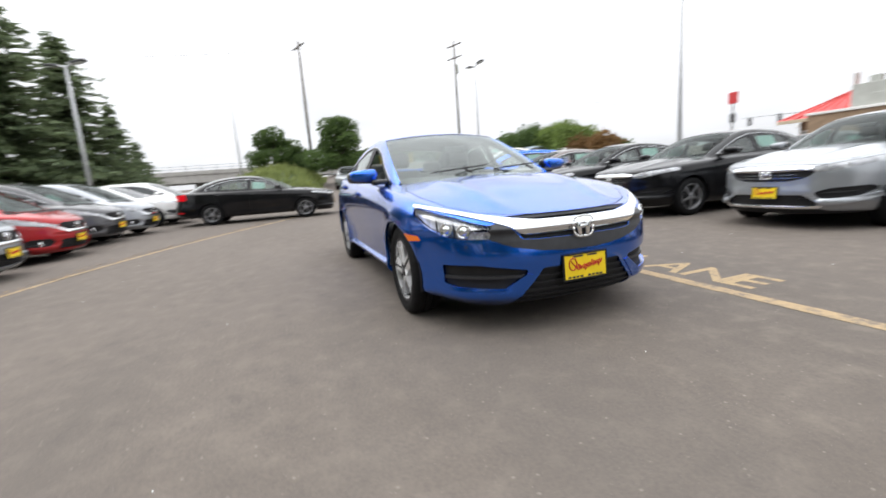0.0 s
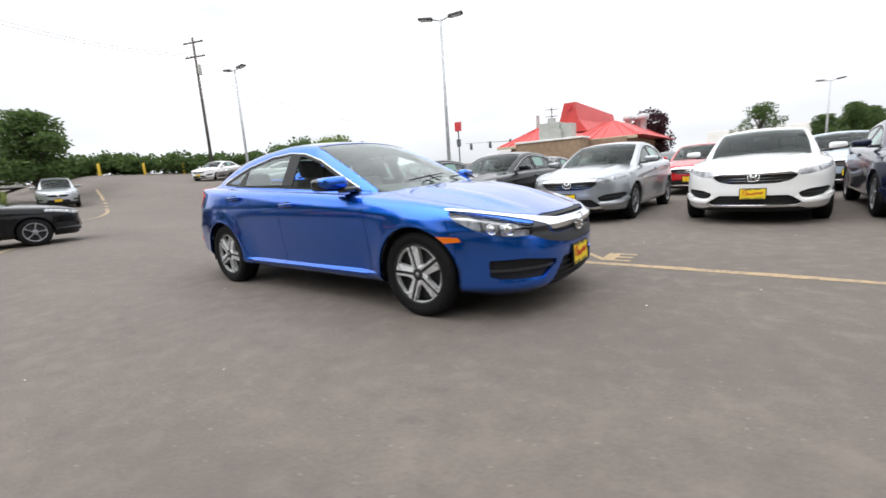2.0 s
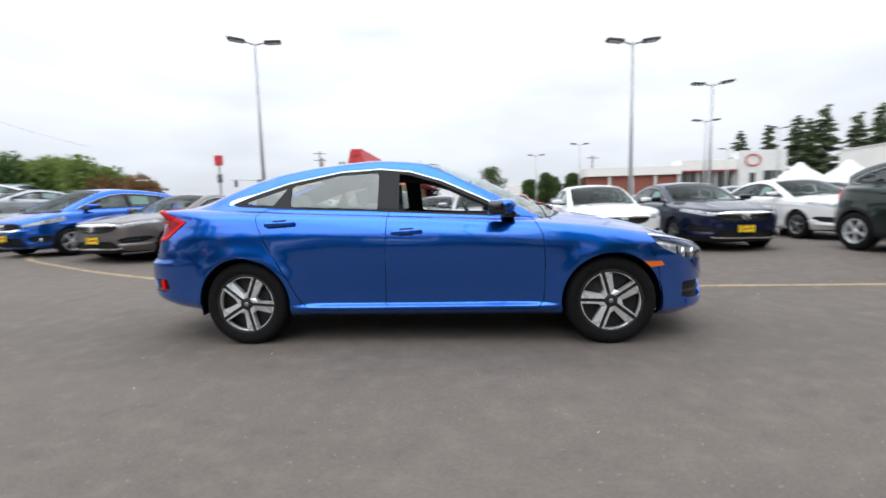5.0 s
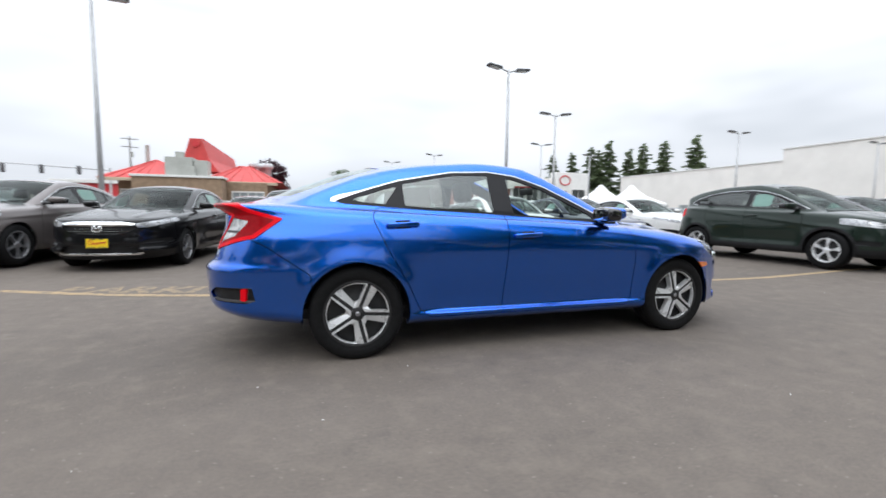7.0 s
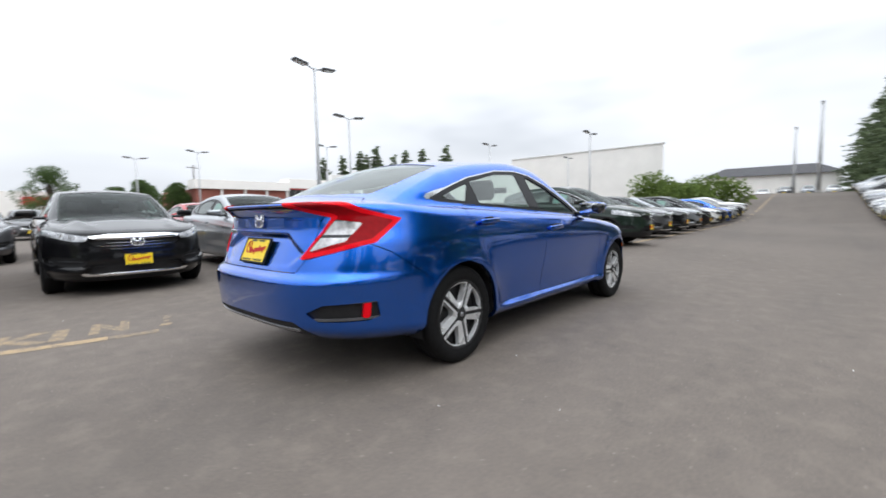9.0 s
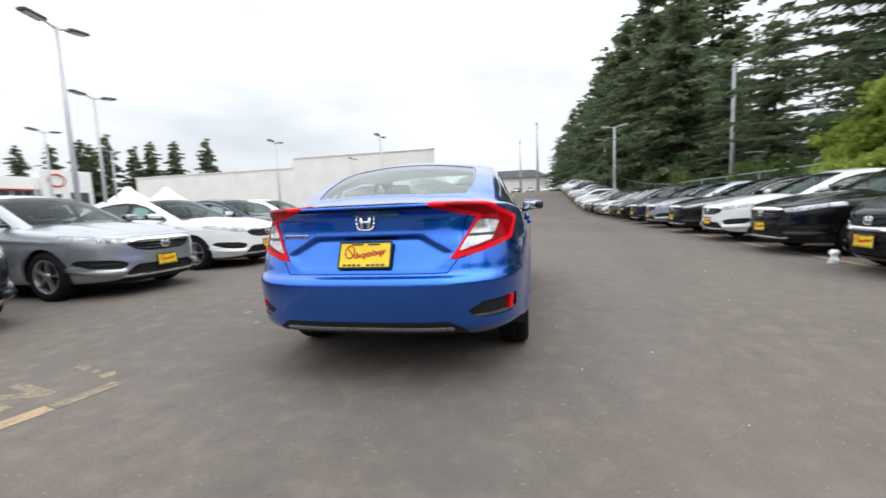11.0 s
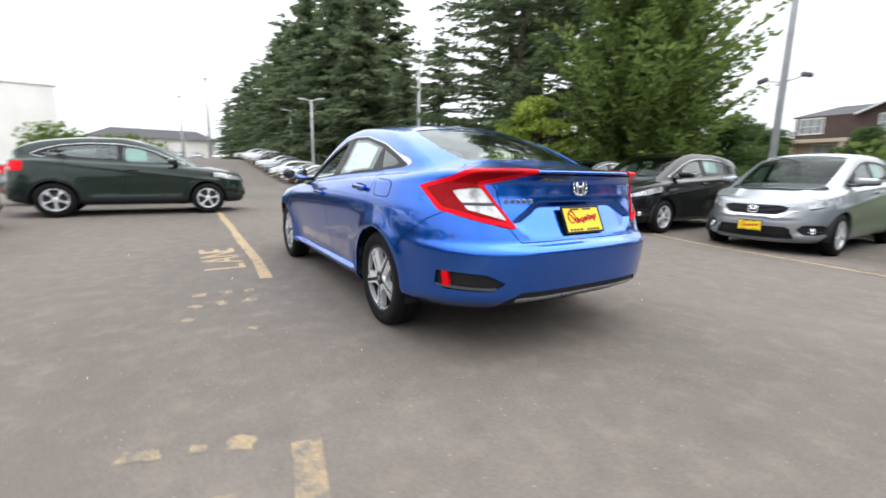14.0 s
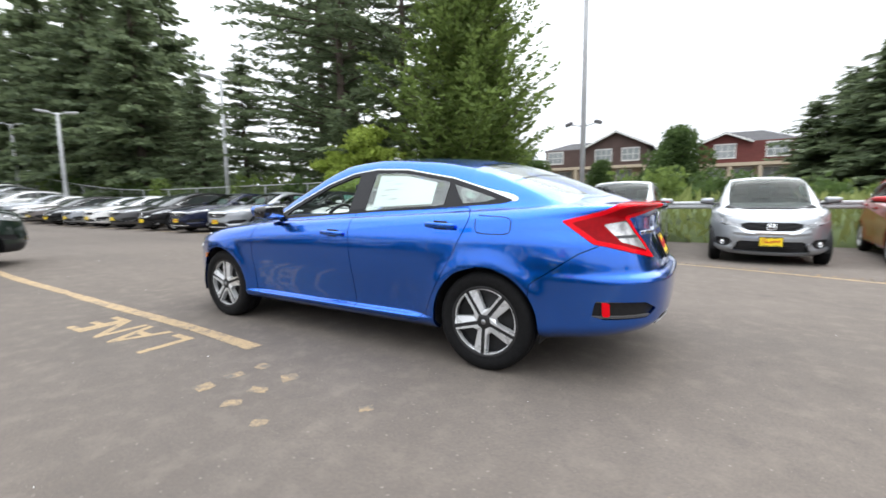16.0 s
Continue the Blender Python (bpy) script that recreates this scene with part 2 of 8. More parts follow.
M = dict(
    asphalt=asphalt(),
    line=worn_line("yellow_road_paint", (0.42, 0.305, 0.17), 0.47),
    letter=worn_line("worn_yellow_lettering", (0.41, 0.30, 0.165), 0.50),
    faded=worn_line("faded_yellow_lettering", (0.34, 0.25, 0.145), 0.42),
    blue=paint("blue_metallic_paint", (0.007, 0.124, 0.62), 1.0, 0.26, 0.003, 1.58),
    silver=paint("silver_metallic_paint", (0.37, 0.39, 0.415), 0.7, 0.33),
    white=paint("white_paint", (0.80, 0.80, 0.79), 0.0, 0.35, 0.03),
    black=paint("black_paint", (0.004, 0.004, 0.005), 0.0, 0.3, 0.006, 1.36),
    grey=paint("grey_metallic_paint", (0.10, 0.10, 0.105), 0.5, 0.34),
    taupe=paint("brown_grey_metallic_paint", (0.17, 0.15, 0.145), 0.5, 0.34),
    navy=paint("navy_paint", (0.007, 0.011, 0.036), 0.2, 0.3, 0.008, 1.38),
    red=paint("red_paint", (0.45, 0.012, 0.015), 0.25, 0.3),
    green=paint("dark_green_paint", (0.016, 0.027, 0.021), 0.3, 0.3, 0.01, 1.42),
    lightblue=paint("pale_blue_paint", (0.36, 0.44, 0.52), 0.5, 0.34),
    copper=paint("red_metallic_paint", (0.36, 0.016, 0.018), 0.4, 0.32),
    glass=glass("clear_green_glass", (0.78, 0.88, 0.84), 1.85),
    park_glass=glass("windscreen_glass", (0.80, 0.88, 0.85), 1.36, 0.55),
    dark_glass=glass("tinted_glass", (0.76, 0.83, 0.80), 2.1),
    tint_glass=glass("dark_tinted_glass", (0.50, 0.56, 0.54), 1.85),
    far_pane=plain("far_car_glass", (0.035, 0.042, 0.042), 0.06, 0, 0.2, 3, 0.3),
    lens=glass("headlight_lens", (0.97, 0.975, 0.98), 1.35),
    red_lens=plain("red_lens", (0.72, 0.004, 0.012), 0.12, 0, 0.05, 18, 0.08, 0, 0.06),
    clear_lens=plain("clear_lens_reflector", (0.52, 0.52, 0.52), 0.22, 0.55, 0.45, 22, 0.8),
    red_inner=plain("dark_red_lens", (0.26, 0.002, 0.005), 0.12, 0, 0.12, 34, 0.08, 0, 0.06),
    amber=plain("amber_lens", (0.75, 0.16, 0.01), 0.15, 0, 0.1, 60, 1.0),
    satin_chrome=plain("satin_chrome_strip", (0.60, 0.61, 0.62), 0.22, 1.0, 0.04, 20),
    chrome=plain("chrome", (0.84, 0.85, 0.86), 0.12, 1.0, 0.04, 20),
    reflector=plain("lamp_reflector", (0.55, 0.55, 0.56), 0.25, 0.55, 0.6, 22),
    lamp_dark=plain("smoked_lamp_inside", (0.50, 0.505, 0.52), 0.22, 0.4, 0.6, 16),
    rim_grey=plain("grey_wheel_paint", (0.30, 0.30, 0.31), 0.3, 0.6, 0.05, 12),
    rim=plain("silver_wheel_paint", (0.70, 0.71, 0.72), 0.30, 0.45, 0.03, 3),
    dark_rim=plain("dark_wheel_paint", (0.012, 0.012, 0.013), 0.6, 0.0, 0.2, 12),
    tyre=plain("rubber", (0.007, 0.007, 0.0075), 0.75, 0, 0.3, 30, 0, 0.002, 0.18),
    plastic=plain("black_plastic", (0.012, 0.012, 0.013), 0.6, 0, 0.2, 25, 0, 0.0006, 0.3),
    gloss_black=plain("gloss_black_trim", (0.012, 0.012, 0.013), 0.12, 0, 0.1, 10, 0.6),
    pillar=plain("satin_black_pillar_film", (0.016, 0.016, 0.018), 0.45, 0, 0.08, 10, 0, 0, 0.22),
    mask=plain("dark_grey_trim", (0.035, 0.036, 0.040), 0.4, 0.2, 0.15, 25),
    cabin=plain("black_cabin_trim", (0.030, 0.030, 0.031), 0.75, 0, 0.2, 14, 0, 0.001),
    lining_dark=plain("dark_cabin_lining", (0.045, 0.044, 0.043), 0.9, 0, 0.15, 14, 0, 0.001),
    lining=plain("grey_cabin_lining", (0.12, 0.117, 0.113), 0.9, 0, 0.15, 14, 0, 0.001),
    cloth=plain("dark_grey_seat_cloth", (0.075, 0.073, 0.071), 0.9, 0, 0.25, 30, 0, 0.002),
    yellow=plain("yellow_plate", (0.86, 0.62, 0.01), 0.45, 0, 0.05, 12),
    red_ink=plain("red_print", (0.52, 0.02, 0.02), 0.5, 0, 0.05, 12),
    ink=plain("dark_print", (0.03, 0.03, 0.03), 0.5),
    paper=plain("white_paper", (0.84, 0.86, 0.84), 0.6, 0, 0.04, 5),
    mint_paper=plain("pale_green_paper", (0.46, 0.80, 0.70), 0.6, 0, 0.06, 9),
    sheet_back=plain("grey_sheet_back", (0.20, 0.215, 0.21), 0.7, 0, 0.1, 9),
    paper_ink=plain("grey_print", (0.35, 0.37, 0.38), 0.6, 0, 0.1, 30),
    galv=plain("painted_grey_steel", (0.50, 0.51, 0.52), 0.5, 0.1, 0.12, 3),
    lamp_box=plain("dark_lamp_housing", (0.10, 0.10, 0.105), 0.5, 0.3, 0.2, 6),
    lamp_glass=plain("lamp_lens", (0.55, 0.56, 0.55), 0.25, 0, 0.1, 8),
    wood_pole=plain("weathered_pole_wood", (0.10, 0.085, 0.072), 0.9, 0, 0.3, 5, 0, 0.01),
    stucco=plain("off_white_wall", (0.84, 0.82, 0.78), 0.9, 0, 0.05, 0.5, 0, 0.003),
    red_roof=plain("red_metal_roof", (0.52, 0.060, 0.055), 0.5, 0.1, 0.12, 1.5),
    tan=plain("tan_brick", (0.27, 0.19, 0.125), 0.9, 0, 0.2, 3, 0, 0.004),
    brick=plain("red_brick_wall", (0.28, 0.10, 0.075), 0.9, 0, 0.2, 6, 0, 0.004),
    unit=plain("grey_roof_unit", (0.40, 0.41, 0.38), 0.6, 0.2, 0.1, 2),
    canvas=plain("white_tent_canvas", (0.80, 0.80, 0.80), 0.85, 0, 0.04, 1),
    trunk=plain("bark", (0.075, 0.058, 0.045), 0.95, 0, 0.35, 5, 0, 0.02),
    fir=leaf_mat("fir_needles", (0.040, 0.063, 0.035), (0.215, 0.27, 0.140)),
    cedar=leaf_mat("cedar_foliage", (0.050, 0.080, 0.018), (0.235, 0.32, 0.085)),
    leaf=leaf_mat("broad_leaves", (0.026, 0.050, 0.015), (0.12, 0.185, 0.055)),
    lime=leaf_mat("light_green_leaves", (0.19, 0.26, 0.036), (0.46, 0.56, 0.12)),
    plum=leaf_mat("purple_leaves", (0.020, 0.010, 0.014), (0.07, 0.028, 0.035)),
    rust=leaf_mat("reddish_shrub_leaves", (0.10, 0.058, 0.024), (0.28, 0.165, 0.070)),
    grass=leaf_mat("grass_blades", (0.075, 0.105, 0.028), (0.29, 0.33, 0.115)),
    turf=plain("rough_turf", (0.095, 0.125, 0.045), 0.95, 0, 0.45, 1.4, 0, 0.03),
    litter=plain("dry_leaves", (0.24, 0.16, 0.085), 0.9, 0, 0.5, 9),
    concrete=plain("concrete", (0.38, 0.37, 0.35), 0.9, 0, 0.15, 1.5, 0, 0.004),
    siding=plain("dark_red_siding", (0.13, 0.035, 0.03), 0.8, 0, 0.15, 1.5),
    siding_b=plain("brown_siding", (0.085, 0.055, 0.048), 0.8, 0, 0.15, 1.5),
    beige=plain("beige_siding", (0.50, 0.42, 0.31), 0.85, 0, 0.08, 1.2),
    shingle=plain("dark_shingles", (0.07, 0.07, 0.075), 0.9, 0, 0.25, 4, 0, 0.01),
    white_trim=plain("white_trim", (0.74, 0.74, 0.72), 0.6, 0, 0.05, 2),
    pane=plain("window_pane", (0.30, 0.33, 0.34), 0.08, 0, 0.35, 0.8, 0.5),
    bollard=plain("yellow_bollard_paint", (0.62, 0.42, 0.03), 0.6, 0, 0.1, 6),
    sign_red=plain("red_sign", (0.50, 0.03, 0.035), 0.5, 0, 0.1, 2),
    wire=plain("fence_wire", (0.20, 0.21, 0.21), 0.6, 0.6, 0.1, 4),
)


# ---- building blocks ----
def mesh_of(name, verts, faces, material, smooth=False):
    me = bpy.data.meshes.new(name)
    me.from_pydata([tuple(v) for v in verts], [], [tuple(f) for f in faces])
    me.materials.append(material)
    if smooth:
        me.polygons.foreach_set("use_smooth", [True] * len(me.polygons))
    me.update()
    return me


def part_mesh(name, me, parent, label="", m=None):
    ob = new(name, me)
    ob.parent = parent
    if m is not None:
        ob.matrix_basis = m
    if label:
        tagged(ob, label)
    return ob


def part(name, bm, material, parent, label="", smooth=False):
    """Links a bmesh as one mesh object under a thing or a part."""
    me = bpy.data.meshes.new(name)
    bm.to_mesh(me)
    bm.free()
    me.materials.append(material)
    if smooth:
        me.polygons.foreach_set("use_smooth", [True] * len(me.polygons))
    return part_mesh(name, me, parent, label)


def thing(name, label, category, group="", kind="", m=None):
    ob = new(name)
    ob.empty_display_size = 0.3
    tagged(ob, label, category, group, kind)
    if m is not None:
        ob.matrix_basis = m
    return ob


def box(bm, x0, x1, y0, y1, z0, z1, bev=0.0, m=None):
    vs = [bm.verts.new(p) for p in ((x0, y0, z0), (x1, y0, z0), (x1, y1, z0), (x0, y1, z0), (x0, y0, z1), (x1, y0, z1), (x1, y1, z1), (x0, y1, z1))]
    fs = [bm.faces.new([vs[i] for i in f]) for f in ((3, 2, 1, 0), (4, 5, 6, 7), (0, 1, 5, 4), (1, 2, 6, 5), (2, 3, 7, 6), (3, 0, 4, 7))]
    if bev > 0:
        es = {e for f in fs for e in f.edges}
        r = bmesh.ops.bevel(bm, geom=list(es), offset=bev, segments=2, affect="EDGES", profile=0.6)
        vs = list({v for f in r["faces"] for v in f.verts} | {v for v in vs if v.is_valid})
    if m is not None:
        bmesh.ops.transform(bm, matrix=m, verts=[v for v in vs if v.is_valid])
    return vs


def tube(bm, a, b, r0, r1=None, n=10, caps=True):
    a, b = Vector(a), Vector(b)
    r1 = r0 if r1 is None else r1
    d = (b - a).normalized()
    u = d.orthogonal().normalized()
    w = d.cross(u)
    ra, rb = [], []
    for i in range(n):
        t = 2 * math.pi * i / n
        o = u * math.cos(t) + w * math.sin(t)
        ra.append(bm.verts.new(a + o * r0))
        rb.append(bm.verts.new(b + o * r1))
    for i in range(n):
        bm.faces.new((ra[i], ra[(i + 1) % n], rb[(i + 1) % n], rb[i]))
    if caps:
        bm.faces.new(ra[::-1])
        bm.faces.new(rb)


def bent_tube(bm, pts, r, n=6):
    """One continuous tube along a run of points."""
    pts = [Vector(p) for p in pts]
    rings = []
    for i, p in enumerate(pts):
        d = (pts[min(i + 1, len(pts) - 1)] - pts[max(i - 1, 0)]).normalized()
        u = d.cross(Vector((0, 0, 1)))
        u = u.normalized() if u.length > 1e-4 else Vector((1, 0, 0))
        w = u.cross(d)
        rings.append([bm.verts.new(p + (u * math.cos(6.28319 * k / n) + w * math.sin(6.28319 * k / n)) * r) for k in range(n)])
    for a, b in zip(rings, rings[1:]):
        for k in range(n):
            bm.faces.new((a[k], a[(k + 1) % n], b[(k + 1) % n], b[k]))
    bm.faces.new(rings[0][::-1])
    bm.faces.new(rings[-1])


def lathe(profile, n, axis="y"):
    """Verts and faces of a profile of (radius, along) turned about an axis."""
    vs, fs = [], []
    k = len(profile)
    for i in range(n):
        t = 2 * math.pi * i / n
        for r, a in profile:
            c, s = r * math.cos(t), r * math.sin(t)
            vs.append((c, a, s) if axis == "y" else (c, s, a))
    for i in range(n):
        j = (i + 1) % n
        for q in range(k - 1):
            f = (i * k + q, i * k + q + 1, j * k + q + 1, j * k + q)
            fs.append(f if axis == "y" else f[::-1])
    return vs, fs


def smooth_curve(xs, ys):
    """A smooth curve through keys, with no overshoot."""
    xs, ys = np.array(xs, float), np.array(ys, float)
    if xs[0] > xs[-1]:
        xs, ys = xs[::-1], ys[::-1]
    h = np.diff(xs)
    d = np.diff(ys) / h
    s = np.zeros(len(xs))
    s[0], s[-1] = d[0], d[-1]
    for i in range(1, len(xs) - 1):
        if d[i - 1] * d[i] > 0:
            w1, w2 = 2 * h[i] + h[i - 1], h[i] + 2 * h[i - 1]
            s[i] = (w1 + w2) / (w1 / d[i - 1] + w2 / d[i])

    def f(x):
        x = np.clip(np.asarray(x, float), xs[0], xs[-1])
        i = np.clip(np.searchsorted(xs, x) - 1, 0, len(h) - 1)
        t = (x - xs[i]) / h[i]
        return ((1 + 2 * t) * (1 - t) ** 2 * ys[i] + t * (1 - t) ** 2 * h[i] * s[i]
                + t * t * (3 - 2 * t) * ys[i + 1] + t * t * (t - 1) * h[i] * s[i + 1])
    return f


def smoothstep(a, b, x):
    t = np.clip((np.asarray(x, float) - a) / (b - a), 0, 1)
    return t * t * (3 - 2 * t)


def ground_z(x, y):
    """The lot climbs to both ends, most where the lane goes up at its eastern end."""
    x, y = np.asarray(x, float), np.asarray(y, float)
    dip = 0.17 * smoothstep(-5, -9.5, x) * smoothstep(0.5, 3.5, y) * smoothstep(-30, -14, x) + 0.07 * smoothstep(5, 8, x) * smoothstep(-3, 1, y)
    rise = 1.75 * smoothstep(-10, -52, x) * smoothstep(-40, -8, y)
    rise = rise + 0.9 * smoothstep(-13, -24, x) * smoothstep(4, 9, y) + 0.6 * smoothstep(-28, -48, x) * smoothstep(2, 10, y)
    ramp_ = 2.6 * smoothstep(26, 62, x) * smoothstep(9, 3, y)
    dip = dip - 0.07 * smoothstep(-4.2, -6.2, y) * smoothstep(0.6, -0.6, x) * smoothstep(-8, -6, x) * smoothstep(-12, -9.5, y)
    return dip + rise + ramp_


# ---- car bodies: one smooth shell, trimmed into panels, panes and lamps ----
class Sheet:
    """Points (place and normal) and faces of a surface, which can be trimmed along the zero line of a field."""

    def __init__(self, V, F):
        self.V, self.F = V, F

    def split(self, field):
        """The part where the field is below zero, and the rest."""
        V = self.V
        g = field(V)
        g = np.where(np.abs(g) < 1e-6, 1e-6, g)
        inside, outside, extra, cache = [], [], [], {}
        neg = g < 0
        base = len(V)
        for f in self.F:
            s = [neg[i] for i in f]
            if all(s):
                inside.append(f)
                continue
            if not any(s):
                outside.append(f)
                continue
            a, b = [], []
            n = len(f)
            for k in range(n):
                i, j = f[k], f[(k + 1) % n]
                (a if neg[i] else b).append(i)
                if neg[i] != neg[j]:
                    key = (i, j) if i < j else (j, i)
                    if key not in cache:
                        t = g[key[0]] / (g[key[0]] - g[key[1]])
                        cache[key] = base + len(extra)
                        extra.append(V[key[0]] * (1 - t) + V[key[1]] * t)
                    a.append(cache[key])
                    b.append(cache[key])
            if len(a) > 2:
                inside.append(tuple(a))
            if len(b) > 2:
                outside.append(tuple(b))
        V2 = np.vstack([V, np.array(extra)]) if extra else V
        return Sheet(V2, inside), Sheet(V2, outside)


def outline(P, Q, poly):
    """Signed distance of points (P, Q) from a closed outline, negative inside."""
    poly = np.array(poly, float)
    d2 = np.full(len(P), 1e9)
    inside = np.zeros(len(P), bool)
    for k in range(len(poly)):
        ax, ay = poly[k]
        bx, by = poly[(k + 1) % len(poly)]
        ex, ey = bx - ax, by - ay
        t = np.clip(((P - ax) * ex + (Q - ay) * ey) / (ex * ex + ey * ey + 1e-12), 0, 1)
        d2 = np.minimum(d2, (P - ax - t * ex) ** 2 + (Q - ay - t * ey) ** 2)
        cross = ((ay > Q) != (by > Q)) & (P < (bx - ax) * (Q - ay) / (by - ay + 1e-12) + ax)
        inside ^= cross
    d = np.sqrt(d2)
    return np.where(inside, -d, d)


def on(view, poly, grow=0.0):
    """A field from an outline in the side view (xz), end view (yz) or plan (xy)."""
    a, b = {"xz": (0, 2), "yz": (1, 2), "xy": (0, 1)}[view]
    return lambda V: outline(V[:, a], V[:, b], poly) - grow


def both(*fields):
    return lambda V: np.maximum.reduce([f(V) for f in fields])


def beyond(k, v):
    """Where coordinate k (0 to 5; 3 to 5 are the normal) is above v."""
    return lambda V: v - V[:, k]


def below(k, v):
    return lambda V: V[:, k] - v


def finish(name, sheet, material, how="C", lift=0.0, deep=0.012, mirror=False):
    """A mesh from a half sheet: how C joins both halves, L and R take one side. lift: along the normal. deep: the turned-in edge."""
    used = sorted({i for f in sheet.F for i in f})
    if len(used) < 3:
        return None
    index = {u: k for k, u in enumerate(used)}
    V = sheet.V[used]
    N = V[:, 3:6] / np.maximum(1e-9, np.linalg.norm(V[:, 3:6], axis=1))[:, None]
    P = V[:, :3] + N * lift
    F = [tuple(index[i] for i in f) for f in sheet.F]
    if how in ("R", "C"):
        flip = np.array([1, -1, 1.0])
        if how == "R":
            P, N, F = P * flip, N * flip, [f[::-1] for f in F]
        else:
            n = len(P)
            mid = np.abs(V[:, 1]) < 1e-4
            P[mid, 1] = 0
            back = np.where(mid, np.arange(n), np.arange(n) + n)
            F = F + [tuple(int(back[i]) for i in f[::-1]) for f in F]
            P, N = np.vstack([P, P * flip]), np.vstack([N, N * flip])
    if deep > 0:
        count = {}
        for f in F:
            for k in range(len(f)):
                i, j = f[k], f[(k + 1) % len(f)]
                key = (i, j) if i < j else (j, i)
                count[key] = None if key in count else (i, j)
        extraP, extraN, m = [], [], len(P)
        for e in count.values():
            if e is None:
                continue
            i, j = e
            a, b = P[i], P[j]
            if np.linalg.norm(a - b) < 1e-6:
                continue
            c, d = b - N[j] * deep, a - N[i] * deep
            nn = np.cross(b - a, N[i])
            nn = nn / max(1e-9, np.linalg.norm(nn))
            k = m + len(extraP)
            extraP += [b, a, d, c]
            extraN += [nn] * 4
            F.append((k, k + 1, k + 2, k + 3))
        if extraP:
            P, N = np.vstack([P, np.array(extraP)]), np.vstack([N, np.array(extraN)])
    me = mesh_of(name, P, F, material, True)
    me.normals_split_custom_set_from_vertices([tuple(x) for x in N])
    return me


def hubs_of(c):
    """Places of the front and rear axle along the car."""
    return c.get("hubs", (c["wb"] / 2, -c["wb"] / 2))


def shell(c, nf=44, ns=110, nr=40, nz=34, nt=48):
    """The half shell (y from 0 to the left) of a car: side and ends stacked in level loops, and the top over them."""
    w, xf, xr = (smooth_curve(c["z"], c[k]) for k in ("w", "xf", "xr"))
    zsh = smooth_curve(*c["shoulder"])
    zbot = smooth_curve(*c["bottom"])
    zc = smooth_curve(*c["roofline"])
    ybelt = smooth_curve(*c["belt_y"])
    hoodc = smooth_curve(*c["crown"])
    wf, wr = c["straight"]
    rad = smooth_curve(*c["round"])
    th_f = np.linspace(0, math.pi / 2, nf)
    th_r = np.linspace(math.pi / 2, 0, nr)
    ef, er = 2 / c["nose_n"], 2 / c["tail_n"]
    hubs, rw = hubs_of(c), c["arch"]

    def loop(z, e):
        """Plan points of the level loop at heights z (one each), drawn in by e."""
        b, f, r = w(z) - e, xf(z) - e, xr(z) + e
        x = np.concatenate([wf + (f[:nf] - wf) * np.cos(th_f).clip(0) ** ef,
                            np.linspace(wf, wr, ns + 2)[1:-1],
                            wr + (r[-nr:] - wr) * np.cos(th_r).clip(0) ** er])
        s = np.concatenate([np.sin(th_f) ** ef, np.ones(ns), np.sin(th_r) ** er])
        y = b * s
        y[0] = y[-1] = 0
        return x, y
    n = nf + ns + nr
    # shoulder heights by the plan place of the loop there
    z0 = np.full(n, 0.7)
    for _ in range(6):
        x, y = loop(z0, np.full(n, 0.04))
        z0 = zsh(x)
    R = rad(x)
    Rz = R * c.get("round_tall", 1.0)
    bot = zbot(x)
    rows = []
    tt = np.linspace(0, 1, nz) ** 0.9
    for t in tt:
        z = bot + (z0 - bot) * t
        q = np.clip((z - (z0 - Rz)) / Rz, 0, 1)
        e = R * (1 - np.sqrt(np.maximum(0, 1 - q * q)))
        deep_, tall_ = c.get("under", (0.035, 0.07))
        low = np.clip((bot + tall_ - z) / tall_, 0, 1)
        e = e + deep_ * low ** 2
        X, Y = loop(z, e)
        side = smoothstep(wr - 0.75, wr - 0.35, X) * (1 - smoothstep(wf + 0.35, wf + 0.75, X))
        # lower doors hollow, a crease over them, flared arches
        between = smoothstep(hubs[1] + 0.30, hubs[1] + 0.62, X) * (1 - smoothstep(hubs[0] - 0.62, hubs[0] - 0.30, X))
        dz = (z - c["hollow_z"]) / np.where(z > c["hollow_z"], c.get("tuck", 0.17), c.get("sill_r", 0.10))
        Y = Y - c["hollow"] * between * np.exp(-dz * dz)
        for hx in hubs:
            r = np.hypot(X - hx, z - c["hub_z"])
            Y = Y + c["flare"] * np.exp(-((r - rw) / 0.075) ** 2) * (Y > 0.4) * (z > 0.2)
        line = c["crease"][0] + c["crease"][1] * (0.8 - X)
        k = np.exp(-((z - line) / np.where(z > line, *c.get("crease_r", (0.034, 0.018)))) ** 2) * side * c["crease"][2]
        Y = Y + k
        for fn in c.get("shape", ()):
            X, Y = fn(X, Y, z)
        rows.append(np.stack([X, Y, z], 1))
    side = np.stack(rows)
    V = [side.reshape(-1, 3)]
    F = []
    for a in range(nz - 1):
        for i in range(n - 1):
            F.append((a * n + i, a * n + i + 1, (a + 1) * n + i + 1, (a + 1) * n + i))
    sx, sy, sz = side[-1].T
    frac = np.concatenate([np.linspace(0, 0.60, nt // 3, endpoint=False), np.linspace(0.60, 1, nt - nt // 3)])
    off = nz * n
    grid = np.zeros((n, nt), int)
    top = []
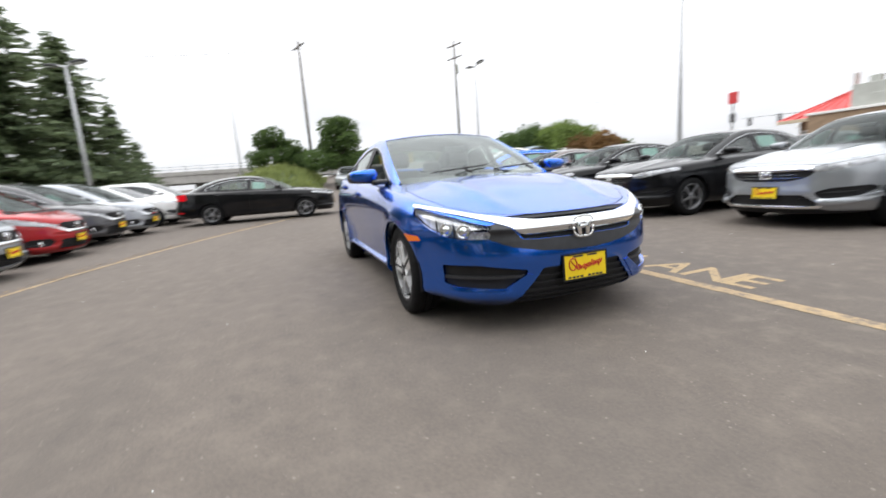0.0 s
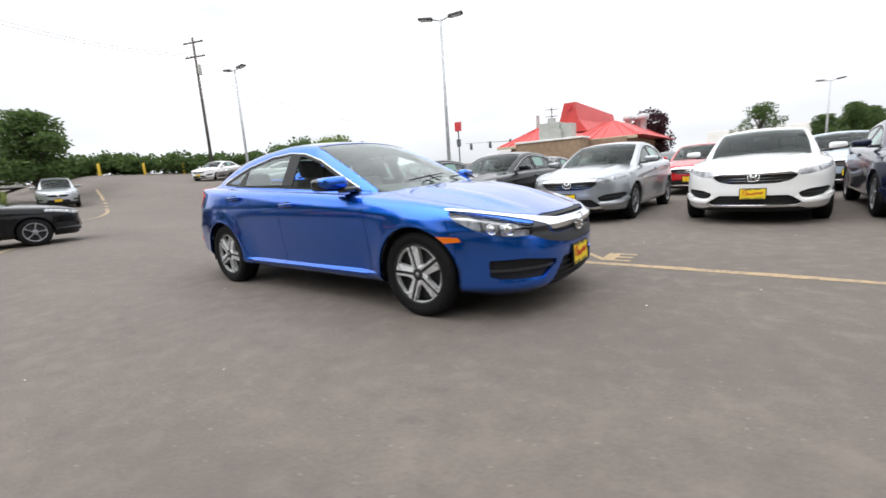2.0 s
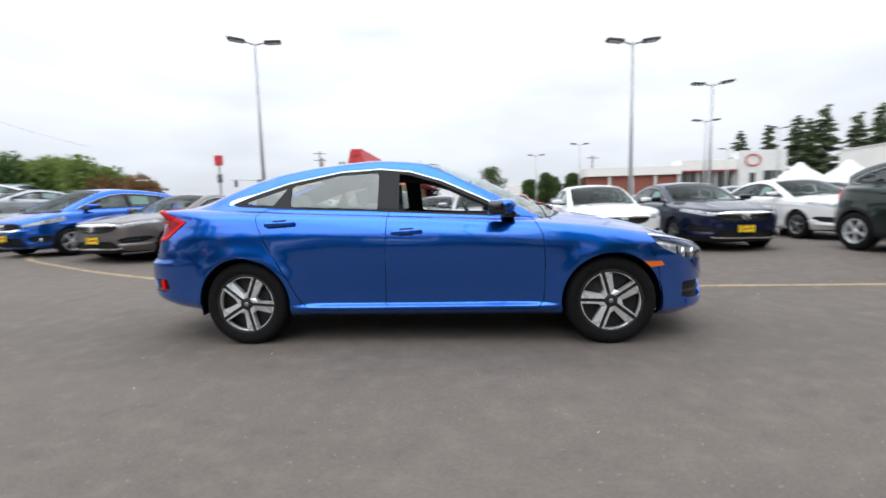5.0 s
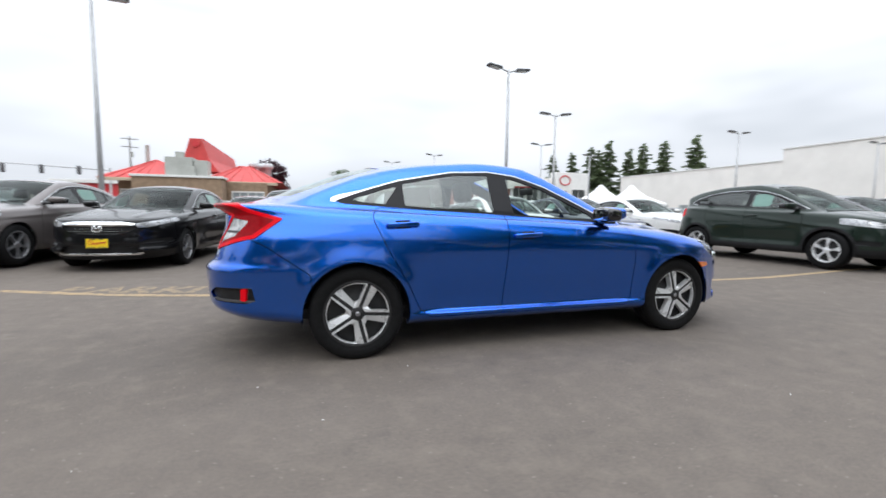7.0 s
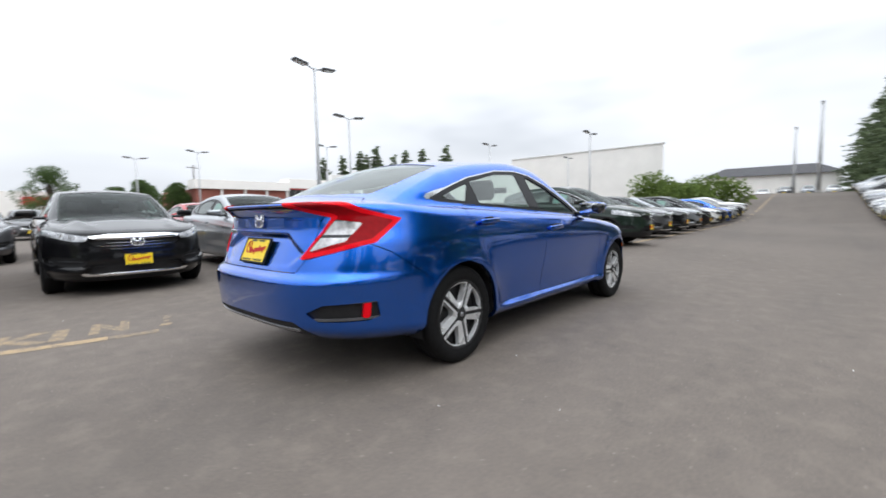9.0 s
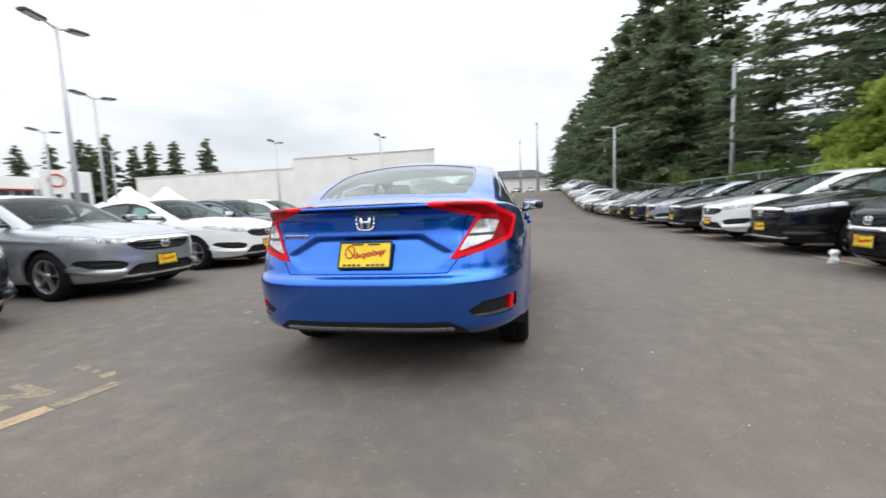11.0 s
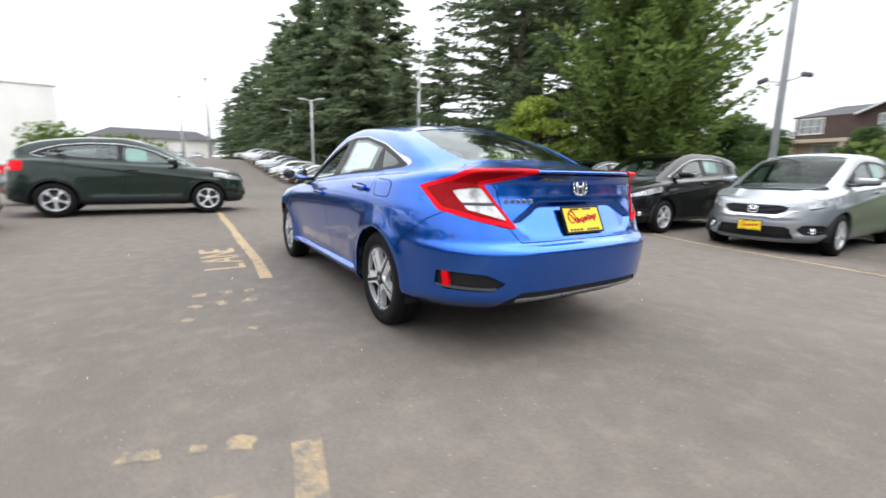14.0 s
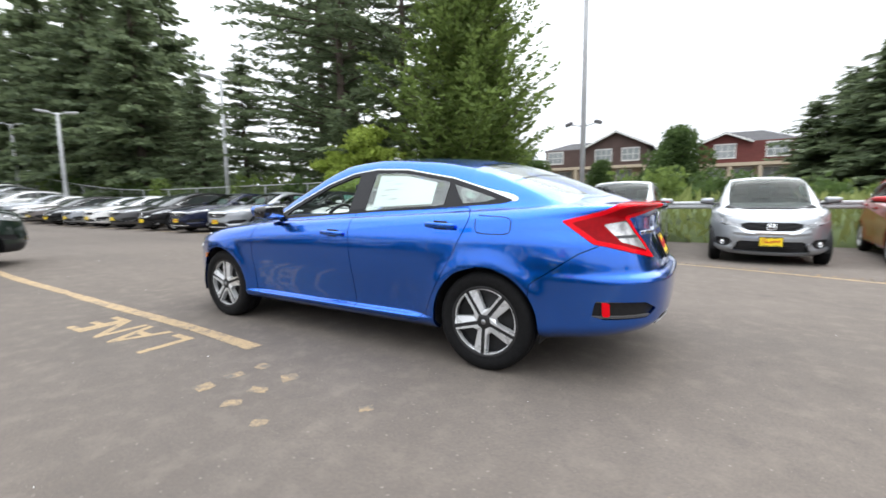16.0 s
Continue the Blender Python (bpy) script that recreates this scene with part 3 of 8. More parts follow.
    for i in range(n):
        if i in (0, n - 1):
            grid[i, :] = (nz - 1) * n + i
            continue
        y = frac * sy[i]
        x = np.full(nt, sx[i])
        ys = max(0.02, sy[i])
        A = sz[i] + hoodc(x) * (ys / 0.8) ** 2 * (1 - (y / ys) ** 2)
        for fn in c.get("top_shape", ()):
            A = fn(x, y, A)
        bow = np.where(x > -0.2, c["bow"][0], c["bow"][1]) * smoothstep(0.0, 0.55, np.abs(x + 0.2))
        dome = zc(x + bow * y * y) - c["dome"] * (y / 0.6) ** 2
        slope = c["tumble"]
        sideg = c["belt_z"](x) + (ybelt(x) - y) * slope
        kk = c["edge_r"]
        h = np.clip(0.5 + 0.5 * (sideg - dome) / kk, 0, 1)
        G = sideg * (1 - h) + dome * h - kk * h * (1 - h)
        kb = c["blend"][0] + (c["blend"][1] - c["blend"][0]) * smoothstep(c["blend"][2], c["blend"][3], x)
        h = np.clip(0.5 + 0.5 * (G - A) / kb, 0, 1)
        Z = A * (1 - h) + G * h + kb * h * (1 - h) * (1 - np.clip(y / ys, 0, 1) ** 8)
        Z[-1] = sz[i]
        for k in range(nt - 1):
            grid[i, k] = off + len(top)
            top.append((x[k], y[k], Z[k]))
        grid[i, nt - 1] = (nz - 1) * n + i
    V.append(np.array(top))
    for i in range(n - 1):
        for k in range(nt - 1):
            q = (grid[i, k], grid[i, k + 1], grid[i + 1, k + 1], grid[i + 1, k])
            f = []
            for v in q:
                if v not in f:
                    f.append(int(v))
            if len(f) > 2:
                F.append(tuple(f))
    V = np.vstack(V)
    N = np.zeros_like(V)
    for f in F:
        a = np.cross(V[f[1]] - V[f[0]], V[f[2]] - V[f[0]])
        if len(f) == 4:
            a = a + np.cross(V[f[2]] - V[f[0]], V[f[3]] - V[f[0]])
        for i in f:
            N[i] += a
    # outward: the side faces must look to +y
    N[np.abs(V[:, 1]) < 1e-4, 1] = 0
    L = np.linalg.norm(N, axis=1)
    N = N / np.maximum(L, 1e-12)[:, None]
    return Sheet(np.hstack([V, N]), F)


# -- wheels --
def petal_mesh(R1, mat):
    """One silver petal between two dark spokes: thin edges on one side, a broad blade on the other, and an open window."""
    g, a = 0.0125, radians(36)
    n = 9
    outer, hole, lean = [], [], []
    for k in range(n):
        r = 0.046 + (R1 - 0.046) * k / (n - 1)
        outer.append((r * math.cos(a) + g * math.sin(a), r * math.sin(a) - g * math.cos(a)))
        r2 = 0.084 + (R1 - 0.017 - 0.084) * k / (n - 1)
        h = g + 0.013
        hole.append((r2 * math.cos(a) + h * math.sin(a), r2 * math.sin(a) - h * math.cos(a)))
        lean.append(0.0)
    t1 = a - math.asin(g / R1)
    t2 = math.atan2(hole[-1][1], hole[-1][0])
    t3 = radians(-18)
    for k in range(1, n - 1):
        t = t1 - 2 * t1 * k / (n - 1)
        outer.append((R1 * math.cos(t), R1 * math.sin(t)))
        q = t2 + (t3 - t2) * k / (n - 1)
        hole.append(((R1 - 0.018) * math.cos(q), (R1 - 0.018) * math.sin(q)))
        lean.append(0.013 * k / n)
    c0, c1 = ((R1 - 0.019) * math.cos(t3), (R1 - 0.019) * math.sin(t3)), (0.078, -0.004)
    for k in range(n):
        r = R1 + (0.046 - R1) * k / (n - 1)
        outer.append((r * math.cos(a) + g * math.sin(a), -r * math.sin(a) + g * math.cos(a)))
        u = k / (n - 1)
        hole.append((c0[0] + (c1[0] - c0[0]) * u, c0[1] + (c1[1] - c0[1]) * u))
        lean.append(0.013)
    m = len(outer)
    vs = [(x, -0.012, z) for x, z in outer] + [(x, -0.010 - e, z) for (x, z), e in zip(hole, lean)] + [(x, -0.055, z) for x, z in outer] + [(x, -0.055, z) for x, z in hole]
    fs = []
    for i in range(m):
        j = (i + 1) % m
        fs += [(i, m + i, m + j, j), (j, 2 * m + j, 2 * m + i, i), (m + i, 3 * m + i, 3 * m + j, m + j)]
    return mesh_of("spoke", vs, fs, mat)



def wheel_meshes(r, rim_r, width, spokes, rim_mat, style, n=56):
    """Tyre, dish and one spoke, about the y axis, outer face at y = 0 and inwards to -width."""
    sw = r - rim_r
    prof = [(rim_r - 0.005, -0.012), (rim_r + sw * 0.18, -0.003), (rim_r + sw * 0.5, 0.004), (rim_r + sw * 0.8, -0.006), (r - 0.006, -0.022),
            (r - 0.001, -0.045), (r - 0.001, -0.075), (r - 0.006, -0.078), (r - 0.006, -0.084), (r, -0.087), (r, -width + 0.087), (r - 0.006, -width + 0.084),
            (r - 0.006, -width + 0.078), (r - 0.001, -width + 0.07), (r - 0.012, -width + 0.02), (rim_r, -width)]
    vs, fs = lathe(prof if n > 30 else prof[::2] + prof[-1:] if n > 24 else prof[::3] + prof[-1:], n)
    tyre = mesh_of("tyre", vs, fs, M["tyre"], True)
    prof = [(rim_r - 0.0, -0.010), (rim_r - 0.012, -0.006), (rim_r - 0.020, -0.018), (rim_r - 0.028, -0.07), (rim_r - 0.03, -width + 0.02)]
    vs, fs = lathe(prof, n)
    lip = mesh_of("rim", vs, fs, rim_mat, True)
    vs, fs = lathe([(rim_r - 0.01, -0.075), (0.11, -0.085), (0.08, -0.06), (0.001, -0.06)], n)
    dish = mesh_of("brake_disc", vs, fs, M["dark_rim"], True)
    vs, fs = lathe([(0.058, -0.03), (0.050, -0.014), (0.030, -0.008), (0.001, -0.007)], 24)
    hub = mesh_of("hub_cap", vs, fs, rim_mat, True)
    R1 = rim_r - 0.006
    if style == "split":
        hub.materials[0] = lip.materials[0] = M["dark_rim"]
        bm = bmesh.new()
        box(bm, 0.03, R1 + 0.004, -0.060, -0.020, -0.013, 0.013, 0.003, pose(0, 0, 0, 0, 36, 0))
        tube(bm, (0, -0.006, 0), (0, -0.002, 0), 0.001, 0.001, 3)
        dark = bpy.data.meshes.new("dark_spoke")
        bm.to_mesh(dark)
        bm.free()
        dark.materials.append(M["dark_rim"])
        vs, fs = lathe([(0.017, -0.008), (0.016, -0.005), (0.001, -0.0045)], 20)
        badge = mesh_of("centre_badge", vs, fs, M["rim_grey"], True)
        return tyre, lip, dish, hub, petal_mesh(R1, rim_mat), spokes, dark, badge
    if style == "twist":
        pts = [(0.04, -0.30), (0.04, 0.30), (0.55 * R1, 0.10), (R1, 0.16), (R1, -0.02), (0.55 * R1, -0.07)]
    else:
        pts = [(0.04, -0.35), (0.04, 0.35), (R1 * 0.6, 0.13), (R1, 0.20), (R1, -0.20), (R1 * 0.6, -0.13)]
    front = [(q * math.cos(a), -0.014 + (0.006 if 0.3 * R1 < q < 0.9 * R1 else 0), q * math.sin(a)) for q, a in pts]
    back = [(x * (1.0), -0.055, z) for x, y, z in front]
    k = len(pts)
    fs = [tuple(range(k))[::-1], tuple(range(k, 2 * k))] + [(i, (i + 1) % k, k + (i + 1) % k, k + i) for i in range(k)]
    spoke = mesh_of("spoke", front + back, fs, rim_mat)
    return tyre, lip, dish, hub, spoke, spokes


def add_wheel(car, x, y, z, kit, left, turn=0.0):
    tyre, lip, dish, hub, spoke, count, dark, badge = kit
    m = pose(x, y, z, 0, turn, 0) if left else pose(x, y, z, 0, turn, 180)
    w = part_mesh("wheel", tyre, car, "", m)
    for me in (lip, dish, hub):
        part_mesh(me.name.split(".")[0], me, w)
    for i in range(count):
        part_mesh("spoke", spoke, w, "silver petal-shaped spoke", pose(0, 0, 0, 0, 360 * i / count, 0))
        part_mesh("dark_spoke", dark, w, "black spoke", pose(0, 0, 0, 0, 360 * i / count, 0))
    part_mesh("centre_badge", badge, w, "small chrome badge")
    return w


def rounded_box_mesh(name, mat, sx, sy, sz, bev, shape=None, seg=3):
    bm = bmesh.new()
    bmesh.ops.create_cube(bm, size=1.0)
    bmesh.ops.scale(bm, vec=(sx, sy, sz), verts=bm.verts)
    bmesh.ops.bevel(bm, geom=list(bm.edges), offset=bev, segments=seg, affect="EDGES", profile=0.5)
    if shape:
        for v in bm.verts:
            v.co = Vector(shape(*v.co))
    me = bpy.data.meshes.new(name)
    bm.to_mesh(me)
    bm.free()
    me.materials.append(mat)
    me.polygons.foreach_set("use_smooth", [True] * len(me.polygons))
    return me


def squiggle(bm, w, h, seed):
    """Unreadable script: short slanted strokes over a long underline."""
    rnd = random.Random(seed)
    # one tall first loop, then a low wave that climbs to the end
    pts = []
    for k in range(9):
        t = k / 8
        pts.append((-w / 2 + 0.030 + 0.028 * math.cos(6.0 * t + 2.6), 0.012 + h * 0.62 * math.sin(6.0 * t + 2.6)))
    n = 46
    for k in range(n):
        t = k / (n - 1)
        pts.append((-w / 2 + 0.055 + (w - 0.055) * t + 0.005 * math.sin(k * 2.2), -h * 0.26 + h * 0.45 * t + h * (0.22 + 0.20 * (k % 11 == 5)) * math.sin(k * 1.45 + rnd.random() * 0.5)))
    for a, b in zip(pts, pts[1:]):
        tube(bm, (0, a[0], a[1]), (0, b[0], b[1]), 0.0036, 0.0036, 5, False)


_plates = {}


def add_plate(car, x, z, tilt, front=True, printed=True):
    """Yellow dealer card in a dark frame, with unreadable red script."""
    if not _plates:
        bm = bmesh.new()
        box(bm, -0.004, 0.004, -0.150, 0.150, -0.074, 0.074, 0.002)
        card = bpy.data.meshes.new("card")
        bm.to_mesh(card)
        bm.free()
        card.materials.append(M["yellow"])
        bm = bmesh.new()
        for y0, y1, z0, z1 in ((-0.157, 0.157, 0.070, 0.080), (-0.157, 0.157, -0.080, -0.070), (-0.157, -0.148, -0.07, 0.07), (0.148, 0.157, -0.07, 0.07)):
            box(bm, -0.006, 0.008, y0, y1, z0, z1, 0.002)
        frame_me = bpy.data.meshes.new("plate_frame")
        bm.to_mesh(frame_me)
        bm.free()
        frame_me.materials.append(M["plastic"])
        bm = bmesh.new()
        squiggle(bm, 0.24, 0.06, 3)
        script = bpy.data.meshes.new("red_script")
        bm.to_mesh(script)
        bm.free()
        script.materials.append(M["red_ink"])
        bm = bmesh.new()
        for i in range(9):
            if i != 4:
                box(bm, 0, 0.001, -0.125 + i * 0.028, -0.105 + i * 0.028, -0.066, -0.054)
        for i in (-1, 1):
            box(bm, 0, 0.001, i * 0.05 - 0.035, i * 0.05 + 0.035, 0.056, 0.066)
        small = bpy.data.meshes.new("small_print")
        bm.to_mesh(small)
        bm.free()
        small.materials.append(M["ink"])
        _plates.update(card=card, frame=frame_me, script=script, small=small)
    m = pose(x, 0, z, 0, -tilt, 0) if front else pose(x, 0, z, 0, -tilt, 180)
    p = part_mesh("number_plate", _plates["card"], car, "yellow dealer card with red script", m)
    part_mesh("plate_frame", _plates["frame"], p)
    if not printed:
        return p
    part_mesh("printed_script", _plates["script"], p, "", pose(0.006, 0, 0.005))
    part_mesh("small_print", _plates["small"], p, "", pose(0.0045, 0, 0))
    return p


_emblem = {}


def add_emblem(car, x, z, size, tilt, front=True):
    """A plain chrome frame with two uprights."""
    if not _emblem:
        bm = bmesh.new()
        k = 20
        ring = []
        for i in range(k):
            t = 2 * math.pi * i / k
            c, s = math.cos(t), math.sin(t)
            y = 0.5 * math.copysign(abs(c) ** 0.55, c)
            zz = 0.43 * math.copysign(abs(s) ** 0.55, s)
            ring.append((y * (1 + 0.12 * zz), zz))
        for i in range(k):
            (a, b), (c, d) = ring[i], ring[(i + 1) % k]
            tube(bm, (0, a, b), (0, c, d), 0.055, 0.055, 6)
        for s in (-1, 1):
            tube(bm, (0, s * 0.19, -0.38), (0, s * 0.26, 0.38), 0.105, 0.105, 6)
        tube(bm, (0, -0.2, 0), (0, 0.2, 0), 0.09, 0.09, 6)
        me = bpy.data.meshes.new("emblem")
        bm.to_mesh(me)
        bm.free()
        me.materials.append(M["chrome"])
        me.polygons.foreach_set("use_smooth", [True] * len(me.polygons))
        _emblem["me"] = me
    m = (pose(x, 0, z, 0, -tilt, 0) if front else pose(x, 0, z, 0, -tilt, 180)) @ Matrix.Diagonal((size * 0.45, size, size, 1))
    return part_mesh("emblem", _emblem["me"], car, "chrome badge", m)


def seat_meshes():
    def curve_back(x, y, z):
        return (x - 0.30 * (z + 0.32) ** 2 * 0.35 - 0.04 * (1 - (2 * y / 0.52) ** 2), y * (1 - 0.12 * max(0, z)), z)
    return (rounded_box_mesh("cushion", M["cloth"], 0.52, 0.50, 0.16, 0.05),
            rounded_box_mesh("backrest", M["cloth"], 0.14, 0.50, 0.62, 0.055, curve_back),
            rounded_box_mesh("headrest", M["cloth"], 0.10, 0.26, 0.17, 0.045))


_seat = {}


def add_seat(car, x, y, z, tall=0.0):
    if not _seat:
        _seat["k"] = seat_meshes()
    cu, ba, he = _seat["k"]
    s = part_mesh("seat", cu, car, "", pose(x, y, z))
    part_mesh("backrest", ba, s, "", pose(-0.28, 0, 0.34, 0, -14, 0))
    part_mesh("headrest", he, s, "", pose(-0.40 - tall * 0.2, 0, 0.74 + tall, 0, -10, 0))
    return s


def cabin(car, c):
    """Seats, dashboard, wheel, and the floor under them."""
    sx, hz = c["seat_x"], c["seat_z"]
    for y in (0.36, -0.36):
        add_seat(car, sx, y, hz)
    me = rounded_box_mesh("rear_bench", M["cloth"], 0.5, 1.16, 0.16, 0.05)
    bench = part_mesh("rear_bench", me, car, "", pose(sx - 0.92, 0, hz + 0.02))
    part_mesh("backrest", rounded_box_mesh("bench_back", M["cloth"], 0.14, 1.16, 0.56, 0.05), bench, "", pose(-0.30, 0, 0.32, 0, -18, 0))
    for y in (0.38, -0.38):
        part_mesh("headrest", _seat["k"][2], bench, "", pose(-0.42, y, 0.64, 0, -12, 0))
    dx = c["dash_x"]
    part_mesh("dashboard", rounded_box_mesh("dashboard", M["cabin"], 0.46, 1.30, 0.22, 0.08), car, "", pose(dx, 0, c["dash_z"], 0, 6, 0))
    vs, fs = [], []
    k, q = 28, 8
    for i in range(k):
        t = 2 * math.pi * i / k
        for j in range(q):
            u = 2 * math.pi * j / q
            r = 0.18 + 0.014 * math.cos(u)
            vs.append((0.014 * math.sin(u), r * math.cos(t), r * math.sin(t)))
    for i in range(k):
        for j in range(q):
            fs.append((i * q + j, ((i + 1) % k) * q + j, ((i + 1) % k) * q + (j + 1) % q, i * q + (j + 1) % q))
    sw = part_mesh("steering_wheel", mesh_of("steering_wheel", vs, fs, M["cabin"], True), car, "", pose(dx - 0.36, 0.36, c["dash_z"] + 0.04, 0, -24, 0))
    part_mesh("hub", rounded_box_mesh("wheel_hub", M["cabin"], 0.05, 0.30, 0.10, 0.02), sw)
    bm = bmesh.new()
    x0, x1 = c["xr_min"] + 0.55, c["xf_max"] - 0.5
    hw = c["w_max"] - 0.16
    box(bm, x0, x1, -hw, hw, c["floor_z"], c["floor_z"] + 0.08, 0.03)
    part("underbody", bm, M["plastic"], car)
    part_mesh("rear_shelf", rounded_box_mesh("rear_shelf", M["cabin"], 0.5, 1.2, 0.04, 0.015), car, "", pose(c["shelf"][0], 0, c["shelf"][1]))
    part_mesh("inside_mirror", rounded_box_mesh("inside_mirror", M["cabin"], 0.03, 0.22, 0.06, 0.012), car, "", pose(c["rear_view"][0], 0, c["rear_view"][1]))


def add_mirror(car, c, side, body_mat, detail=2):
    x, y, z = c["mirror"]

    def cap(a, b, d):
        return (a * (1 - 0.25 * abs(b) / 0.1) - 0.35 * abs(b + 0.09) * 0.5, b, d * (1 - 0.22 * (b + 0.1) / 0.2))
    me = c["meshes"].setdefault("mirror_cap", rounded_box_mesh("door_mirror", body_mat, 0.165, 0.225, 0.105, 0.042, cap, 4 if detail else 2))
    base = c["meshes"].setdefault("mirror_base", rounded_box_mesh("mirror_base", M["gloss_black"], 0.165, 0.230, 0.120, 0.035, cap, 3))
    arm = c["meshes"].setdefault("mirror_arm", rounded_box_mesh("mirror_arm", M["gloss_black"], 0.10, 0.14, 0.045, 0.015))
    face = c["meshes"].setdefault("mirror_glass", rounded_box_mesh("mirror_glass", M["chrome"], 0.006, 0.17, 0.085, 0.002))
    m = pose(x, side * y, z, 0, 0, 0 if side > 0 else 0) @ Matrix.Diagonal((1, side, 1, 1))
    ob = part_mesh("door_mirror", me, car, "", m)
    if not detail:
        return ob
    part_mesh("mirror_base", base, ob, "", pose(-0.046, 0.002, -0.012))
    part_mesh("mirror_arm", arm, ob, "", pose(0.015, -0.13, -0.062))
    part_mesh("mirror_glass", face, ob, "", pose(-0.128, -0.012, -0.012))
    return ob


def add_handle(car, c, x, y, z, side, body_mat, yaw=0.0):
    def bow(a, b, d):
        return (a, b + 0.018 * (1 - (a / 0.115) ** 2), d)
    me = c["meshes"].setdefault("handle", rounded_box_mesh("door_handle", body_mat, 0.225, 0.022, 0.034, 0.010, bow))
    # black plate stands in for the shade in the body-coloured cup
    cup = c["meshes"].setdefault("handle_cup", rounded_box_mesh("handle_cup", M["plastic"], 0.10, 0.010, 0.056, 0.0045, None, 2))
    m = pose(x, side * (y + 0.012), z, 0, -2.5, yaw * side) @ Matrix.Diagonal((1, side, 1, 1))
    ob = part_mesh("door_handle", me, car, "", m)
    part_mesh("handle_cup", cup, ob, "", pose(0.0, -0.010, 0.0))
    return ob


def wheel_well(c):
    """The dark liner over one wheel, open below."""
    vs, fs = [], []
    k = 22
    R = c["arch"] + 0.012
    for i in range(k):
        t = radians(-14 + 208 * i / (k - 1))
        for y in (0.0, -0.30):
            vs.append((R * math.cos(t), y, R * math.sin(t)))
    for i in range(k - 1):
        fs.append((2 * i, 2 * i + 1, 2 * i + 3, 2 * i + 2))
    back = [2 * i + 1 for i in range(k)]
    fs.append(tuple(back))
    return mesh_of("wheel_well", vs, fs, M["plastic"])


# ---- the four kinds of car on the lot, in metres from the middle of the wheelbase ----
def recess(poly, depth, soft=0.022, deeper=0.0):
    """Draws the tail in over an outline in the end view, further in towards the top where asked."""
    z0, z1 = min(q[1] for q in poly), max(q[1] for q in poly)

    def fn(X, Y, z):
        d = outline(Y, z + 0 * Y, poly)
        full = depth + deeper * np.clip((z - z0) / (z1 - z0), 0, 1)
        return np.where(X < -1.5, X + full * smoothstep(0.004, -soft, d), X), Y
    return fn


def brow(z0, z1, y1, out):
    """A band across the nose whose face is tilted up."""
    def fn(X, Y, z):
        u = np.clip((z1 - z) / (z1 - z0), 0, 1) * (z > z0 - 0.006)
        return np.where(X > 1.4, X + out * u * (1 - smoothstep(y1 - 0.10, y1, Y)), X), Y
    return fn


def hood_lines(y0, y1, x0, x1, h):
    """Two raised lines that run down the bonnet."""
    def fn(x, y, A):
        c = y0 + (y1 - y0) * (x - x0) / (x1 - x0)
        return A + h * np.exp(-((y - c) / 0.07) ** 2) * smoothstep(x0 - 0.1, x0 + 0.15, x) * (1 - smoothstep(x1 - 0.25, x1, x))
    return fn


def winglet(y0, y1, z0, out, thick=0.017):
    """A ridge under the bumper vents."""
    def fn(X, Y, z):
        k = np.exp(-((z - z0) / thick) ** 2) * smoothstep(y0, y0 + 0.08, Y) * (1 - smoothstep(y1 - 0.06, y1, Y))
        return np.where(X > 1.4, X + out * k, X), Y
    return fn


